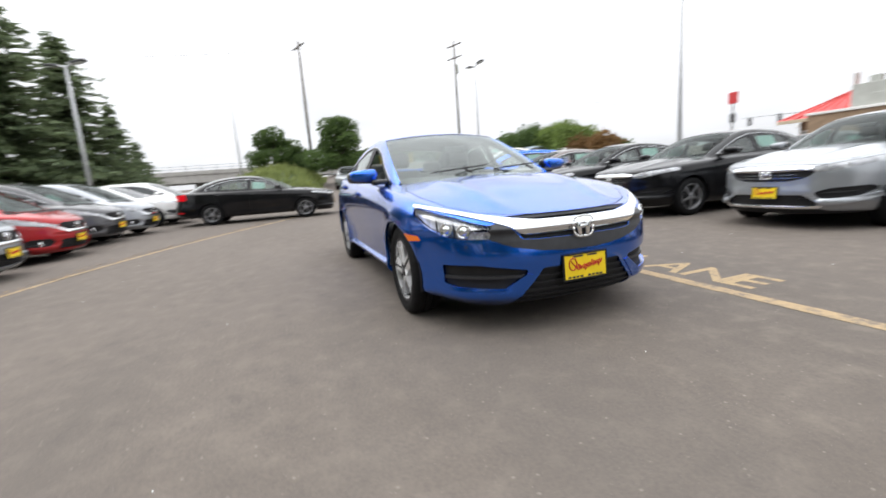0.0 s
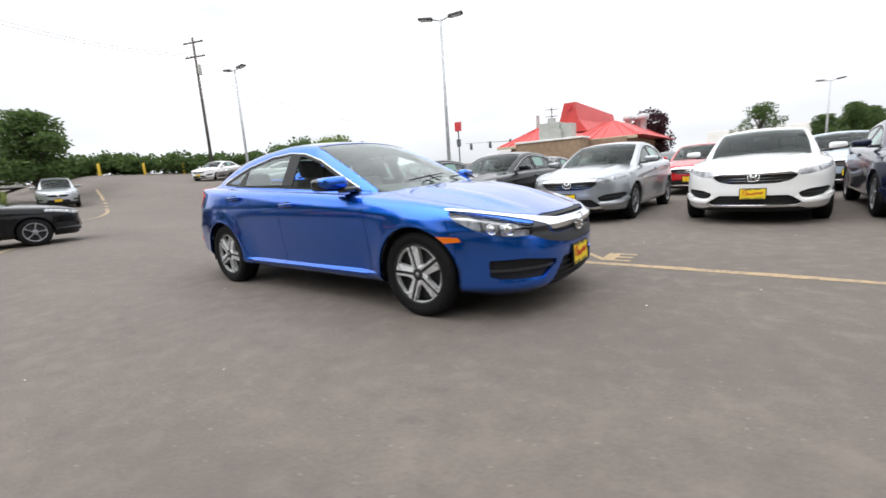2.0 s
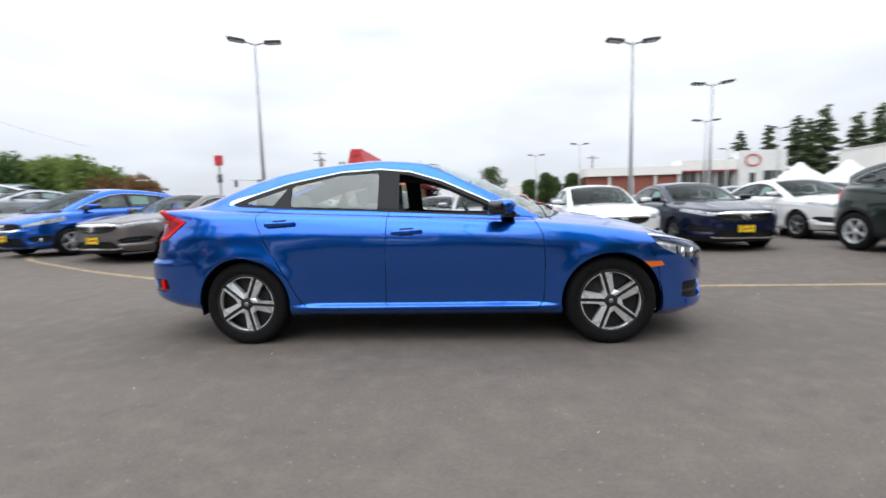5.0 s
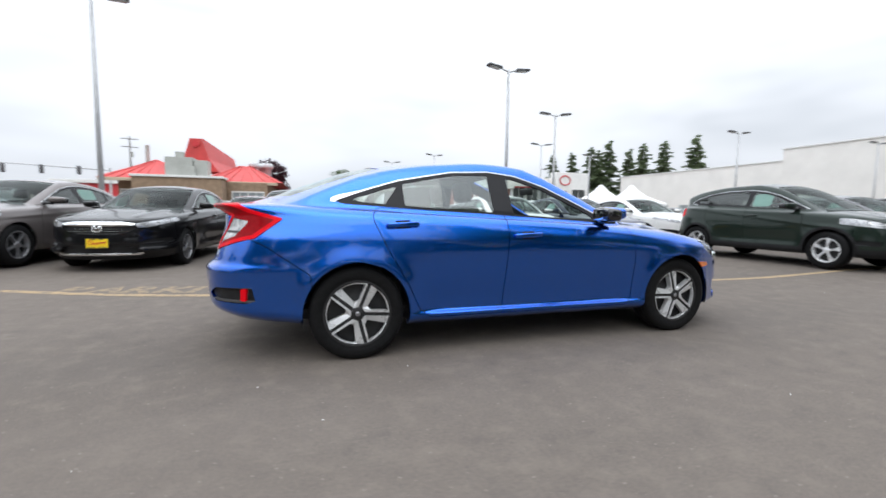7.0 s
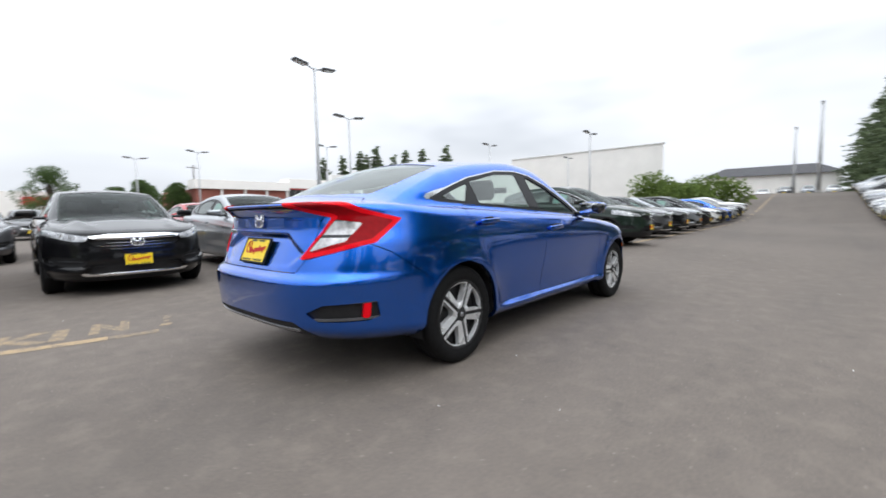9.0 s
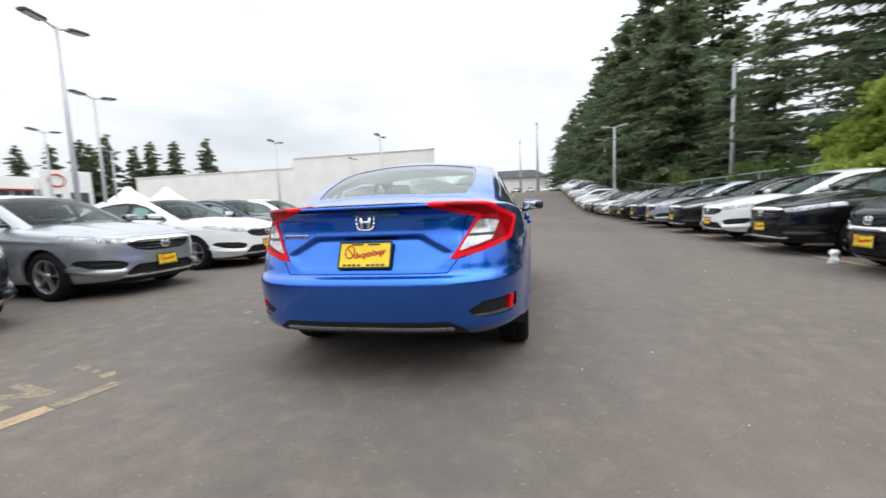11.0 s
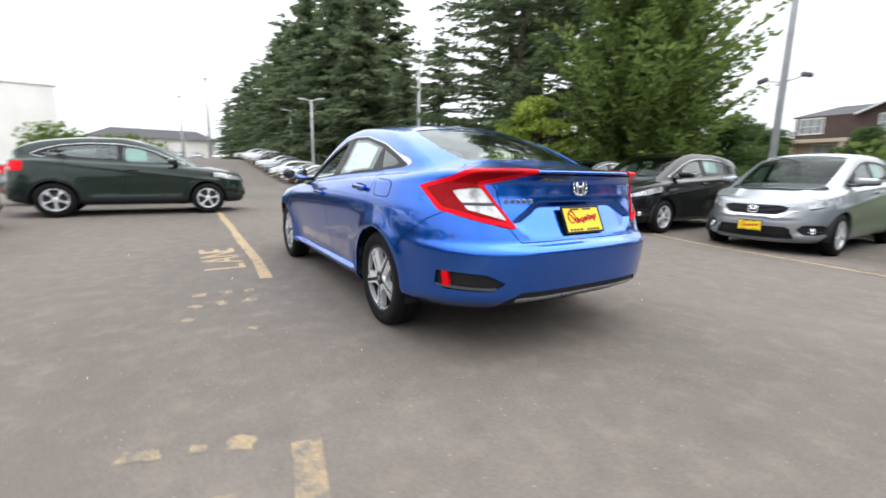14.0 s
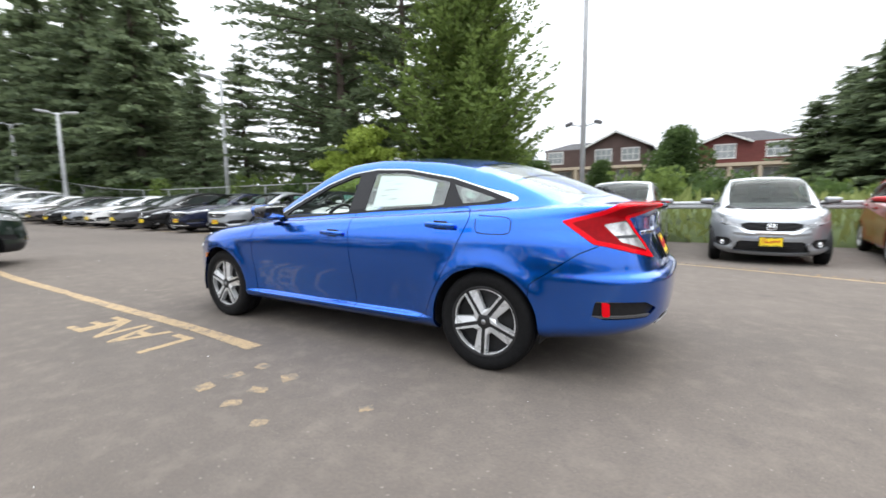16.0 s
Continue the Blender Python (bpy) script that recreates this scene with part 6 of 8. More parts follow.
    add_plate(car, *c["rear_plate"], front=False)
    add_emblem(car, *c["rear_emblem"], front=False)
    bm = bmesh.new()
    for i in range(5):
        y = .530 - i * .036
        x = -2.236 + .30 * (y - .36) ** 1.2
        box(bm, x - .010, x + .006, y - .026, y, .858, .882, .003)
    part("name_badge", bm, M["chrome"], car, "small chrome badge bars")
    for y in (.42, -.15):
        bm = bmesh.new()
        tube(bm, (1.04, y, .965), (.95, y - .04, 1.015), .008, .006, 6)
        tube(bm, (.985, y - .34, .985), (.93, y + .20, 1.025), .006, .005, 6)
        part("wiper", bm, M["plastic"], car)
    for s in (1, -1):
        add_mirror(car, c, s, mat)
    cabin(car, c)
    add_wheels(car, c, 2, "split", M["rim"])
    return car


def parked_car(c, detail, style, rim_mat):
    """A prototype of a parked car, in placeholder paint."""
    kit = model_kit(c, detail)
    car = thing("car", "", "car", "parked cars")
    if detail:
        put_panels(car, kit, PAINTED)
        put_sheet(car, "boot_lid", kit["boot_lid"], PAINTED, "C", 0, 0.022)
        for nm in ("front_door", "rear_door"):
            put_sheet(car, nm, kit[nm], PAINTED, "LR", 0, 0.022)
    else:
        put_sheet(car, "body", kit["body"], PAINTED, "C", 0, 0.022)
    common_parts(car, c, kit, PAINTED, detail)
    p = kit["pieces"]
    for k in range(len(c["panes"])):
        put_sheet(car, "side_window", p["pane%d" % k], M["tint_glass"] if detail else M["far_pane"], "LR", -0.004, 0.0, glassy=detail > 0)
    if detail:
        P = p["pane1"].V[sorted({i for f in p["pane1"].F for i in f})]
        x0, x1, z0, z1 = P[:, 0].max() - .06, P[:, 0].max() - .50, P[:, 2].min() + .05, P[:, 2].max() - .02
        slip, _ = p["pane1"].split(on("xz", [(x0, z1), (x0, z0), (x1, z0 + .01), (x1, z1)]))
        put_sheet(car, "price_sheet", slip, M["mint_paper"], "L", -0.012, 0.0, "pale printed window sheet")
        P = p["pane0"].V[sorted({i for f in p["pane0"].F for i in f})]
        x0, z0, z1 = P[:, 0].min() + .05, P[:, 2].min() + .03, P[:, 2].max() - .03
        slip, _ = p["pane0"].split(on("xz", [(x0, z1), (x0, z0), (x0 + .36, z0), (x0 + .36, z1)]))
        put_sheet(car, "price_sheet", slip, M["mint_paper"], "R", -0.012, 0.0, "pale printed window sheet")
    add_plate(car, *c["plate"], printed=detail > 0)
    add_emblem(car, *c["emblem"])
    for s in (1, -1):
        add_mirror(car, c, s, PAINTED, detail)
        for hx, hy, hz in c["handles"] if detail else ():
            add_handle(car, c, hx, hy, hz, s, PAINTED)
    if detail:
        cabin(car, c)
    add_wheels(car, c, detail, style, rim_mat)
    return car


def set_paint(car, mat):
    for o in car.children_recursive:
        if o.type == "MESH" and o.material_slots and o.data.materials[0] is PAINTED:
            o.material_slots[0].link = "OBJECT"
            o.material_slots[0].material = mat


# ---- ground, markings ----
def ground():
    xs = np.concatenate([[-3000, -900, -300, -150], np.arange(-100, -30, 2.5), np.arange(-30, 14, 0.5), np.arange(15, 101, 2.5), [150, 300, 900, 3000]])
    ys = np.concatenate([[-3000, -900, -300, -150], np.arange(-80, -8, 2.5), np.arange(-8, 22, 0.5), np.arange(22.5, 101, 2.5), [150, 300, 900, 3000]])
    X, Y = np.meshgrid(xs, ys, indexing="ij")
    Z = ground_z(X, Y)
    vs = np.stack([X, Y, Z], -1).reshape(-1, 3)
    ny = len(ys)
    fs = [(i * ny + j, (i + 1) * ny + j, (i + 1) * ny + j + 1, i * ny + j + 1) for i in range(len(xs) - 1) for j in range(ny - 1)]
    ob = new("ground", mesh_of("ground", vs, fs, M["asphalt"], True))
    return tagged(ob, "worn grey-brown asphalt of a car lot", "ground", kind="structure")


def curve_points(keys, step=0.4):
    """A smooth run of points through plan keys."""
    k = np.array(keys, float)
    d = np.concatenate([[0], np.cumsum(np.hypot(*np.diff(k, axis=0).T))])
    t = np.linspace(0, d[-1], max(2, int(d[-1] / step) + 1))
    fx, fy = smooth_curve(d, k[:, 0]), smooth_curve(d, k[:, 1])
    return np.stack([fx(t), fy(t)], 1)


def painted_line(keys, width, mat, label, lift=0.0025):
    p = curve_points(keys)
    t = np.gradient(p, axis=0)
    t = t / np.linalg.norm(t, axis=1)[:, None]
    n = np.stack([-t[:, 1], t[:, 0]], 1)
    rnd = np.random.RandomState(5)
    wob = 1 + 0.10 * rnd.randn(len(p))
    vs = []
    for s in (1, -1):
        q = p + n * (s * width / 2) * wob[:, None]
        vs.append(np.stack([q[:, 0], q[:, 1], ground_z(q[:, 0], q[:, 1]) + lift], 1))
    k = len(p)
    fs = [(i, i + 1, k + i + 1, k + i)[::-1] for i in range(k - 1)]
    ob = new("road_marking", mesh_of("road_marking", np.vstack(vs), fs, mat))
    return tagged(ob, label, "road marking", "road markings", "structure")


def lettering(word, x, y, size, turn, mat, label, pitch, bold=0.005):
    """Painted capitals on the ground, one object a letter, under one marking."""
    root = thing("lettering", label, "road marking", "road markings", "structure", pose(x, y, float(ground_z(x, y)) + 0.0016, 0, 0, turn))
    for i, ch in enumerate(word):
        if ch == " ":
            continue
        cu = bpy.data.curves.new("letter", "FONT")
        cu.body, cu.size = ch, size
        cu.offset = bold
        cu.materials.append(mat)
        ob = new("letter", cu)
        ob.parent = root
        ob.matrix_basis = pose(i * pitch, 0, 0)
    return root


def chips():
    rnd = random.Random(8)
    vs, fs = [], []
    for _ in range(70):
        x, y = rnd.uniform(-7, 7), rnd.uniform(-4.5, 4.5)
        if abs(x) < 2.3 and abs(y) < 1.0:
            continue
        r, n = rnd.uniform(0.002, 0.005), 5
        k = len(vs)
        a0 = rnd.random() * 6
        for j in range(n):
            a = a0 + 2 * math.pi * j / n
            q = r * rnd.uniform(0.6, 1.2)
            vs.append((x + q * math.cos(a), y + q * math.sin(a), float(ground_z(x, y)) + 0.010))
        vs.append((x, y, float(ground_z(x, y)) + 0.016))
        fs += [(k + j, k + (j + 1) % n, k + n) for j in range(n)]
    # leaf litter along the southern line
    brown = []
    bf = []
    for _ in range(700):
        x = rnd.uniform(-10, 4)
        y = float(np.interp(x, [-8.75, -6.4, -4.4, -2.65, -1.2, .75, 5], [-2.1, -3.15, -3.9, -4.44, -4.85, -5.3, -5.3])) - 0.12 + rnd.gauss(0, 0.13)
        r, a0, k = rnd.uniform(0.010, 0.032), rnd.random() * 6, len(brown)
        zg = float(ground_z(x, y)) + 0.008
        for j in range(4):
            a = a0 + 1.5708 * j
            q = r * (1.0 if j % 2 else 0.45)
            brown.append((x + q * math.cos(a), y + q * math.sin(a), zg + rnd.uniform(0, 0.012)))
        bf.append((k, k + 1, k + 2, k + 3))
    tagged(new("leaf_litter", mesh_of("leaf_litter", brown, bf, M["litter"])), "dry brown leaf litter along the painted line", "leaves", kind="stuff")
    ob = new("paint_flakes", mesh_of("paint_flakes", vs, fs, M["paper"]))
    tagged(ob, "small pale chips and grit scattered on the asphalt", "debris", kind="stuff")


ground()
painted_line([(75, 1.0), (30, 1.1), (8, 1.2), (5, 1.19), (3, 1.24), (1.4, 1.26), (.3, 1.32)], .115, M["line"], "yellow painted fire-lane line")
painted_line([(-2.42, 1.638), (-2.55, 1.663), (-2.75, 1.70)], .105, M["faded"], "worn end of the yellow painted line")
painted_line([(-2.76, 1.702), (-3.35, 1.85), (-4.1, 2.10), (-4.9, 2.45), (-5.65, 2.76), (-7.1, 3.30), (-8.7, 4.05), (-9.5, 4.9), (-9.9, 5.9)], .115, M["line"], "yellow painted line that bends away")
painted_line([(70, -5.4), (20, -5.35), (5, -5.3), (.75, -5.3), (-1.2, -4.85), (-2.65, -4.44), (-4.4, -3.9), (-6.4, -3.15), (-8.75, -2.1), (-11.2, -1.0)], .10, M["line"], "faded yellow line along the parked row")
painted_line([(-34.3, 6.7), (-28, 5.3), (-23, 4.0), (-19.2, 2.85), (-18.0, 2.1), (-18.6, 1.3), (-21, .7)], .14, M["line"], "curved yellow line by the grass")
lettering("LANE", .88, 1.42, .56, 0, M["letter"], "yellow painted word LANE beside the line", .365)
worn = thing("worn_lettering", "last yellow patches of a worn-away painted word", "road marking", "road markings", "structure")
for wx, wy, wl, ww, wt in ((-.04, 1.89, .11, .05, 80), (-.04, 1.70, .12, .035, 70), (-.07, 1.52, .10, .04, 10), (-.37, 1.55, .10, .05, 60), (-.35, 1.76, .12, .035, 20), (-.37, 1.93, .10, .035, 40), (-.68, 1.99, .09, .03, 30), (-1.04, 1.62, .08, .03, 50), (-2.21, 2.17, .14, .034, 72), (-2.31, 1.85, .10, .045, 60), (-2.27, 1.99, .06, .025, 70)):
    r_ = random.Random(wx * 7)
    k_ = 15
    wl, ww = wl * .75, ww * 1.1
    vs = []
    for i in range(k_):
        a_ = 6.283 * i / k_
        q_ = r_.uniform(.75, 1.1) / max(abs(math.cos(a_)), abs(math.sin(a_)))
        ca_, sa_ = wl * .7 * q_ * math.cos(a_), ww * q_ * math.sin(a_)
        vs.append((wx + math.cos(radians(wt)) * ca_ - math.sin(radians(wt)) * sa_, wy + math.sin(radians(wt)) * ca_ + math.cos(radians(wt)) * sa_, float(ground_z(wx, wy)) + .0016))
    part_mesh("paint_patch", mesh_of("paint_patch", vs, [tuple(range(k_))], M["faded"]), worn)
lettering("PARKIN", -4.58, 2.30, .56, -12.5, M["faded"], "worn yellow painted word PARKING, its last letter gone", .375, .024)
for o_ in [o for o in bpy.data.objects if o.name.startswith("letter") and o.type == "FONT" and o.data.body == "N" and o.parent.matrix_basis.translation.x < 0]:
    o_.data.offset = 0.026
    o_.matrix_basis = pose(1.755, 0.05, 0) @ Matrix.Diagonal((0.68, 1, 1, 1))
chips()


# ---- street furniture ----
def lot_lamp(x, y, h, heads=2, turn=0.0, r=0.088, group="lamp posts of the lot", head_mat="lamp_box"):
    z = float(ground_z(x, y))
    root = thing("street_lamp", "grey steel lamp post with two flat %s heads" % ("dark" if head_mat == "lamp_box" else "pale grey"), "street lamp", group, m=pose(x, y, z, 0, 0, turn))
    bm = bmesh.new()
    tube(bm, (0, 0, 0.35), (0, 0, h), r, r * 0.62, 14)
    part("pole", bm, M["galv"], root, smooth=True)
    bm = bmesh.new()
    tube(bm, (0, 0, -0.1), (0, 0, 0.40), 0.26, 0.25, 20)
    part("concrete_base", bm, M["concrete"], root, smooth=False)
    for s in ((1, -1) if heads == 2 else (1,)):
        bm = bmesh.new()
        tube(bm, (0, 0, h - 0.10), (s * 0.38, 0, h + 0.02), 0.04, 0.035, 8)
        arm = part("arm", bm, M["galv"], root)
        me = rounded_box_mesh("lamp_head", M[head_mat], 0.66, 0.32, 0.13, 0.045, lambda a, b, d: (a, b, d * (1.0 - 0.25 * abs(a) / 0.33)))
        head = part_mesh("lamp_head", me, root, "", pose(s * 0.68, 0, h + 0.06, 0, -6 * s, 0))
        part_mesh("lens", rounded_box_mesh("lamp_lens", M["lamp_glass"], 0.50, 0.24, 0.03, 0.01), head, "", pose(0, 0, -0.062))
    return root


def utility_pole(x, y, h, arms, wire_to=None):
    z = float(ground_z(x, y))
    root = thing("utility_pole", "tall weathered wooden utility pole with crossarms", "utility pole", "utility poles", m=pose(x, y, z, 0, 0, 20))
    bm = bmesh.new()
    tube(bm, (0, 0, 0), (0, 0, h), .16, .10, 12)
    part("pole", bm, M["wood_pole"], root, smooth=True)
    for k in range(arms):
        bm = bmesh.new()
        zz = h - .5 - 1.3 * k
        box(bm, -1.2, 1.2, -.06, .06, zz, zz + .11, .01)
        a = part("crossarm", bm, M["wood_pole"], root)
        for q in (-1.0, -.45, .45, 1.0):
            bm = bmesh.new()
            tube(bm, (q, 0, zz + .11), (q, 0, zz + .30), .05, .03, 8)
            part("insulator", bm, M["lamp_glass"], a)
    if arms > 1:
        bm = bmesh.new()
        tube(bm, (.3, 0, h - 3.4), (.3, 0, h - 2.5), .17, .17, 12)
        part("transformer", bm, M["unit"], root)
    return root


def bollard(x, y):
    z = float(ground_z(x, y))
    root = thing("bollard", "yellow painted steel bollard", "bollard", "yellow bollards", m=pose(x, y, z))
    vs, fs = lathe([(.11, 0), (.11, .95), (.09, 1.02), (.05, 1.05), (.001, 1.06)], 14, "z")
    part_mesh("post", mesh_of("post", vs, fs, M["bollard"], True), root)


# ---- trees ----
def diamonds(base, tip, width, rnd):
    """Flat pointed leaves from base points to tips, as verts and faces."""
    d = tip - base
    L = np.linalg.norm(d, axis=1)[:, None]
    side = np.cross(d, rnd.randn(len(base), 3))
    side = side / np.maximum(1e-6, np.linalg.norm(side, axis=1))[:, None] * width[:, None]
    mid = base + d * 0.45
    V = np.stack([base, mid + side, tip, mid - side], 1).reshape(-1, 3)
    F = np.arange(len(V)).reshape(-1, 4)
    return V, F


def add_mesh(name, V, F, mat):
    me = bpy.data.meshes.new(name)
    me.from_pydata(V.tolist(), [], F.tolist())
    me.materials.append(mat)
    return me


def fir_meshes(h, r, seed, mat, sparse=1.0, droop=0.35, clear=0.08, spread=0.20, leafw=0.042, limbs=(4, 7), step=(0.027, 0.22), fine=0.16):
    """A conifer: tapered trunk with limbs, and sprays of needles along them."""
    rnd = np.random.RandomState(seed)
    bm = bmesh.new()
    tube(bm, (0, 0, -0.3), (0, 0, h * 0.98), 0.018 * h, 0.01, 9)
    base, tip, wid = [], [], []
    # some sides and heights carry longer boughs than others
    lump = rnd.uniform(0.72, 1.22, (6, 10))
    z = clear * h
    while z < h * 0.985:
        q = (z - clear * h) / (h * (1 - clear))
        n = rnd.randint(*limbs)
        a0 = rnd.rand() * 6.28
        for k in range(n):
            if rnd.rand() > sparse:
                continue
            a = a0 + 6.28 * k / n + rnd.randn() * 0.25
            L = r * (1 - q) ** 0.8 * rnd.uniform(0.45, 1.15) * lump[int(a * 0.95) % 6, min(9, int(q * 10))] * min(1, 0.6 + 2.2 * q) + 0.25
            up = 0.25 * (1 - droop)
            out = np.array([math.cos(a), math.sin(a), 0])
            P0 = np.array([0, 0, z + rnd.randn() * 0.035 * h])
            droop_k = droop * rnd.uniform(0.5, 1.5)
            ts = np.arange(0.10, 1.0, max(0.035, fine / L))
            spine = P0 + np.outer(ts * L, out)
            spine[:, 2] += up * L * ts - droop_k * L * ts ** 2 * 0.75
            e = P0 + out * L * 0.9
            e[2] += (up * 0.9 - droop * 0.6) * L
            if L > 0.8:
                tube(bm, P0, e, 0.006 * h * 0.3 + 0.012, 0.006, 4, False)
            across = np.array([-out[1], out[0], 0])
            for tq, s in zip(ts, spine):
                k2 = rnd.randint(6, 10)
                b = np.repeat(s[None], k2, 0) + rnd.randn(k2, 3) * [0.07, 0.07, 0.035]
                sd = np.where(rnd.rand(k2) < 0.5, 1.0, -1.0)[:, None]
                dirv = out * rnd.uniform(0.2, 1.0, (k2, 1)) + across * sd * rnd.uniform(0.2, 1.1, (k2, 1)) + rnd.randn(k2, 3) * 0.16
                dirv[:, 2] -= droop * rnd.uniform(0.2, 1.6, k2)
                dirv /= np.linalg.norm(dirv, axis=1)[:, None]
                ln = spread * rnd.uniform(1.0, 3.0, k2) * (0.7 + 0.3 * (1 - q)) * (1.15 - 0.5 * tq)
                base.append(b)
                tip.append(b + dirv * ln[:, None])
                wid.append(ln * 0.0 + leafw * rnd.uniform(0.7, 1.6, k2))
        z += h * step[0] + step[1] * rnd.rand()
    V, F = diamonds(np.vstack(base), np.vstack(tip), np.concatenate(wid), rnd)
    trunk = bpy.data.meshes.new("trunk")
    bm.to_mesh(trunk)
    bm.free()
    trunk.materials.append(M["trunk"])
    return trunk, add_mesh("crown", V, F, mat)


def broad_meshes(h, r, seed, mat, n=5200, leaf=0.16, trunk_h=0.3, lobe_n=11, lobe_r=1.0, flat=0.85):
    """A broadleaf tree: forked trunk and lobes of leaves with gaps."""
    rnd = np.random.RandomState(seed)
    bm = bmesh.new()
    tube(bm, (0, 0, -0.3), (0, 0, h * 0.5), 0.03 * h, 0.018 * h, 9)
    lobes = []
    for k in range(lobe_n):
        a = rnd.rand() * 6.28
        q = rnd.uniform(trunk_h, 0.86)
        rr = r * rnd.uniform(0.25, 0.72 + 0.2 * (1 - lobe_r)) * math.sin(math.pi * min(1, 0.25 + q * 0.8))
        c = np.array([rr * math.cos(a), rr * math.sin(a), q * h])
        lobes.append((c, r * lobe_r * rnd.uniform(0.34, 0.52)))
        tube(bm, (0, 0, h * min(0.48, q * 0.6)), c, 0.011 * h, 0.003 * h, 5, False)
    lobes.append((np.array([0, 0, h * 0.82]), r * 0.5 * lobe_r))
    per = n // len(lobes)
    B = []
    for c, s in lobes:
        d = rnd.randn(per, 3)
        d /= np.linalg.norm(d, axis=1)[:, None]
        B.append(c + d * (s * rnd.uniform(0.55, 1.08, per) ** 0.6)[:, None] * [1, 1, flat])
    B = np.vstack(B)
    dirv = rnd.randn(len(B), 3)
    dirv /= np.linalg.norm(dirv, axis=1)[:, None]
    ln = leaf * rnd.uniform(0.7, 1.7, len(B))
    V, F = diamonds(B, B + dirv * ln[:, None], ln * 0.36, rnd)
    trunk = bpy.data.meshes.new("trunk")
    bm.to_mesh(trunk)
    bm.free()
    trunk.materials.append(M["trunk"])
    return trunk, add_mesh("crown", V, F, mat)


def plant(meshes, x, y, scale, turn, label, group, name="tree", tall=1.0):
    trunk, crown = meshes
    root = thing(name, label, "tree" if name == "tree" else name, group, m=pose(x, y, float(ground_z(x, y)), 0, 0, turn) @ Matrix.Diagonal((scale, scale, scale * tall, 1)))
    part_mesh("trunk", trunk, root)
    part_mesh("crown", crown, root)
    return root


def shrub_mesh(name, lx, ly, lz, n, leaf, mat, seed):
    """A rounded mass of leaves on the ground, uneven at its outline."""
    rnd = np.random.RandomState(seed)
    B = []
    k = 0
    lobes = [(rnd.uniform(-lx, lx) * 0.72, rnd.uniform(-ly, ly) * 0.7, rnd.uniform(0.25, 0.62) * lz, rnd.uniform(0.30, 0.48)) for _ in range(14)]
    for cx, cy, cz, s in lobes:
        d = rnd.randn(n // 14, 3)
        d /= np.linalg.norm(d, axis=1)[:, None]
        q = rnd.uniform(0.6, 1.1, len(d))[:, None]
        B.append(np.array([cx, cy, cz]) + d * q * np.array([max(0.5, lx * 0.32), max(0.5, ly * 0.45), lz * s]))
    B = np.vstack(B)
    B[:, 2] = np.abs(B[:, 2])
    dirv = rnd.randn(len(B), 3)
    dirv[:, 2] += 0.5
    dirv /= np.linalg.norm(dirv, axis=1)[:, None]
    ln = leaf * rnd.uniform(0.7, 1.7, len(B))
    V, F = diamonds(B, B + dirv * ln[:, None], ln * 0.36, rnd)
    return add_mesh(name, V, F, mat)


def shrub(x, y, lx, ly, lz, mat, label, n=4200, leaf=0.2, turn=0, seed=1, z=None):
    z = float(ground_z(x, y)) if z is None else z
    root = thing("shrub", label, "shrub", "shrubs", m=pose(x, y, z, 0, 0, turn))
    part_mesh("foliage", shrub_mesh("foliage", lx, ly, lz, n, leaf, mat, seed), root)
    return root


for lx, ly, lh, lt in ((-8.2, 13.1, 7.6, 20), (6.5, 13.2, 7.0, 5), (12.9, 19.7, 6.95, -8), (11.6, 41.9, 7.1, 10), (-22.9, 11.7, 6.9, 5), (28.3, 10.6, 6.7, 0), (-19.1, -9.4, 6.6, 60), (26, 34, 6.8, 15), (18, 30, 6.9, 0), (28.8, 20.2, 7.0, 0), (43.5, 19.5, 7.0, 0), (8.0, 48, 6.8, 0), (31, 50, 7.0, 0)):
    lot_lamp(lx, ly, lh, 2, lt)
for lx, ly, lh in ((20.3, -11.3, 7.85), (31.3, -7.6, 6.5), (47, -9.5, 6.2), (62, -9, 6.4)):
    lot_lamp(lx, ly, lh, 2, 62, .12, head_mat="galv")
lot_lamp(64, -2.4, 10.4, 2, 0, .22)
lot_lamp(80, 0.5, 10.0, 2, 0, .22)
# the tall pole behind the row, with a pair of cameras part-way up
tall = thing("flood_pole", "tall pale steel pole with two small cameras", "pole", m=pose(.38, -9.42, 0))
bm = bmesh.new()
tube(bm, (0, 0, 0.3), (0, 0, 11.5), .075, .055, 16)
part("pole", bm, M["galv"], tall, smooth=True)
bm = bmesh.new()
tube(bm, (0, 0, -.1), (0, 0, .35), .28, .27, 20)
part("concrete_base", bm, M["concrete"], tall)
for s in (1, -1):
    bm = bmesh.new()
    tube(bm, (0, 0, 3.10), (s * .34, 0, 3.17), .018, .018, 6)
    arm = part("bracket", bm, M["galv"], tall)
    part_mesh("camera_box", rounded_box_mesh("camera_box", M["lamp_box"], .22, .10, .10, .03), tall, "", pose(s * .40, 0, 3.19, 0, 18 * s, 0))
utility_pole(-41, 18.2, 12.8, 2)
utility_pole(-37.7, 1.6, 12.6, 1)
flag = thing("flag_pole", "thin pale steel pole by the road", "pole", m=pose(-36, -4.4, float(ground_z(-36, -4.4)), 0, 4, 0))
bm = bmesh.new()
tube(bm, (0, 0, 0), (0, 0, 9.5), .07, .045, 10)
part("pole", bm, M["galv"], flag, smooth=True)
bm = bmesh.new()
tube(bm, (0, 0, -.1), (0, 0, .25), .18, .16, 12)
part("concrete_base", bm, M["concrete"], flag)
utility_pole(22, 75, 9.5, 1)
utility_pole(-30, 80, 11, 2)
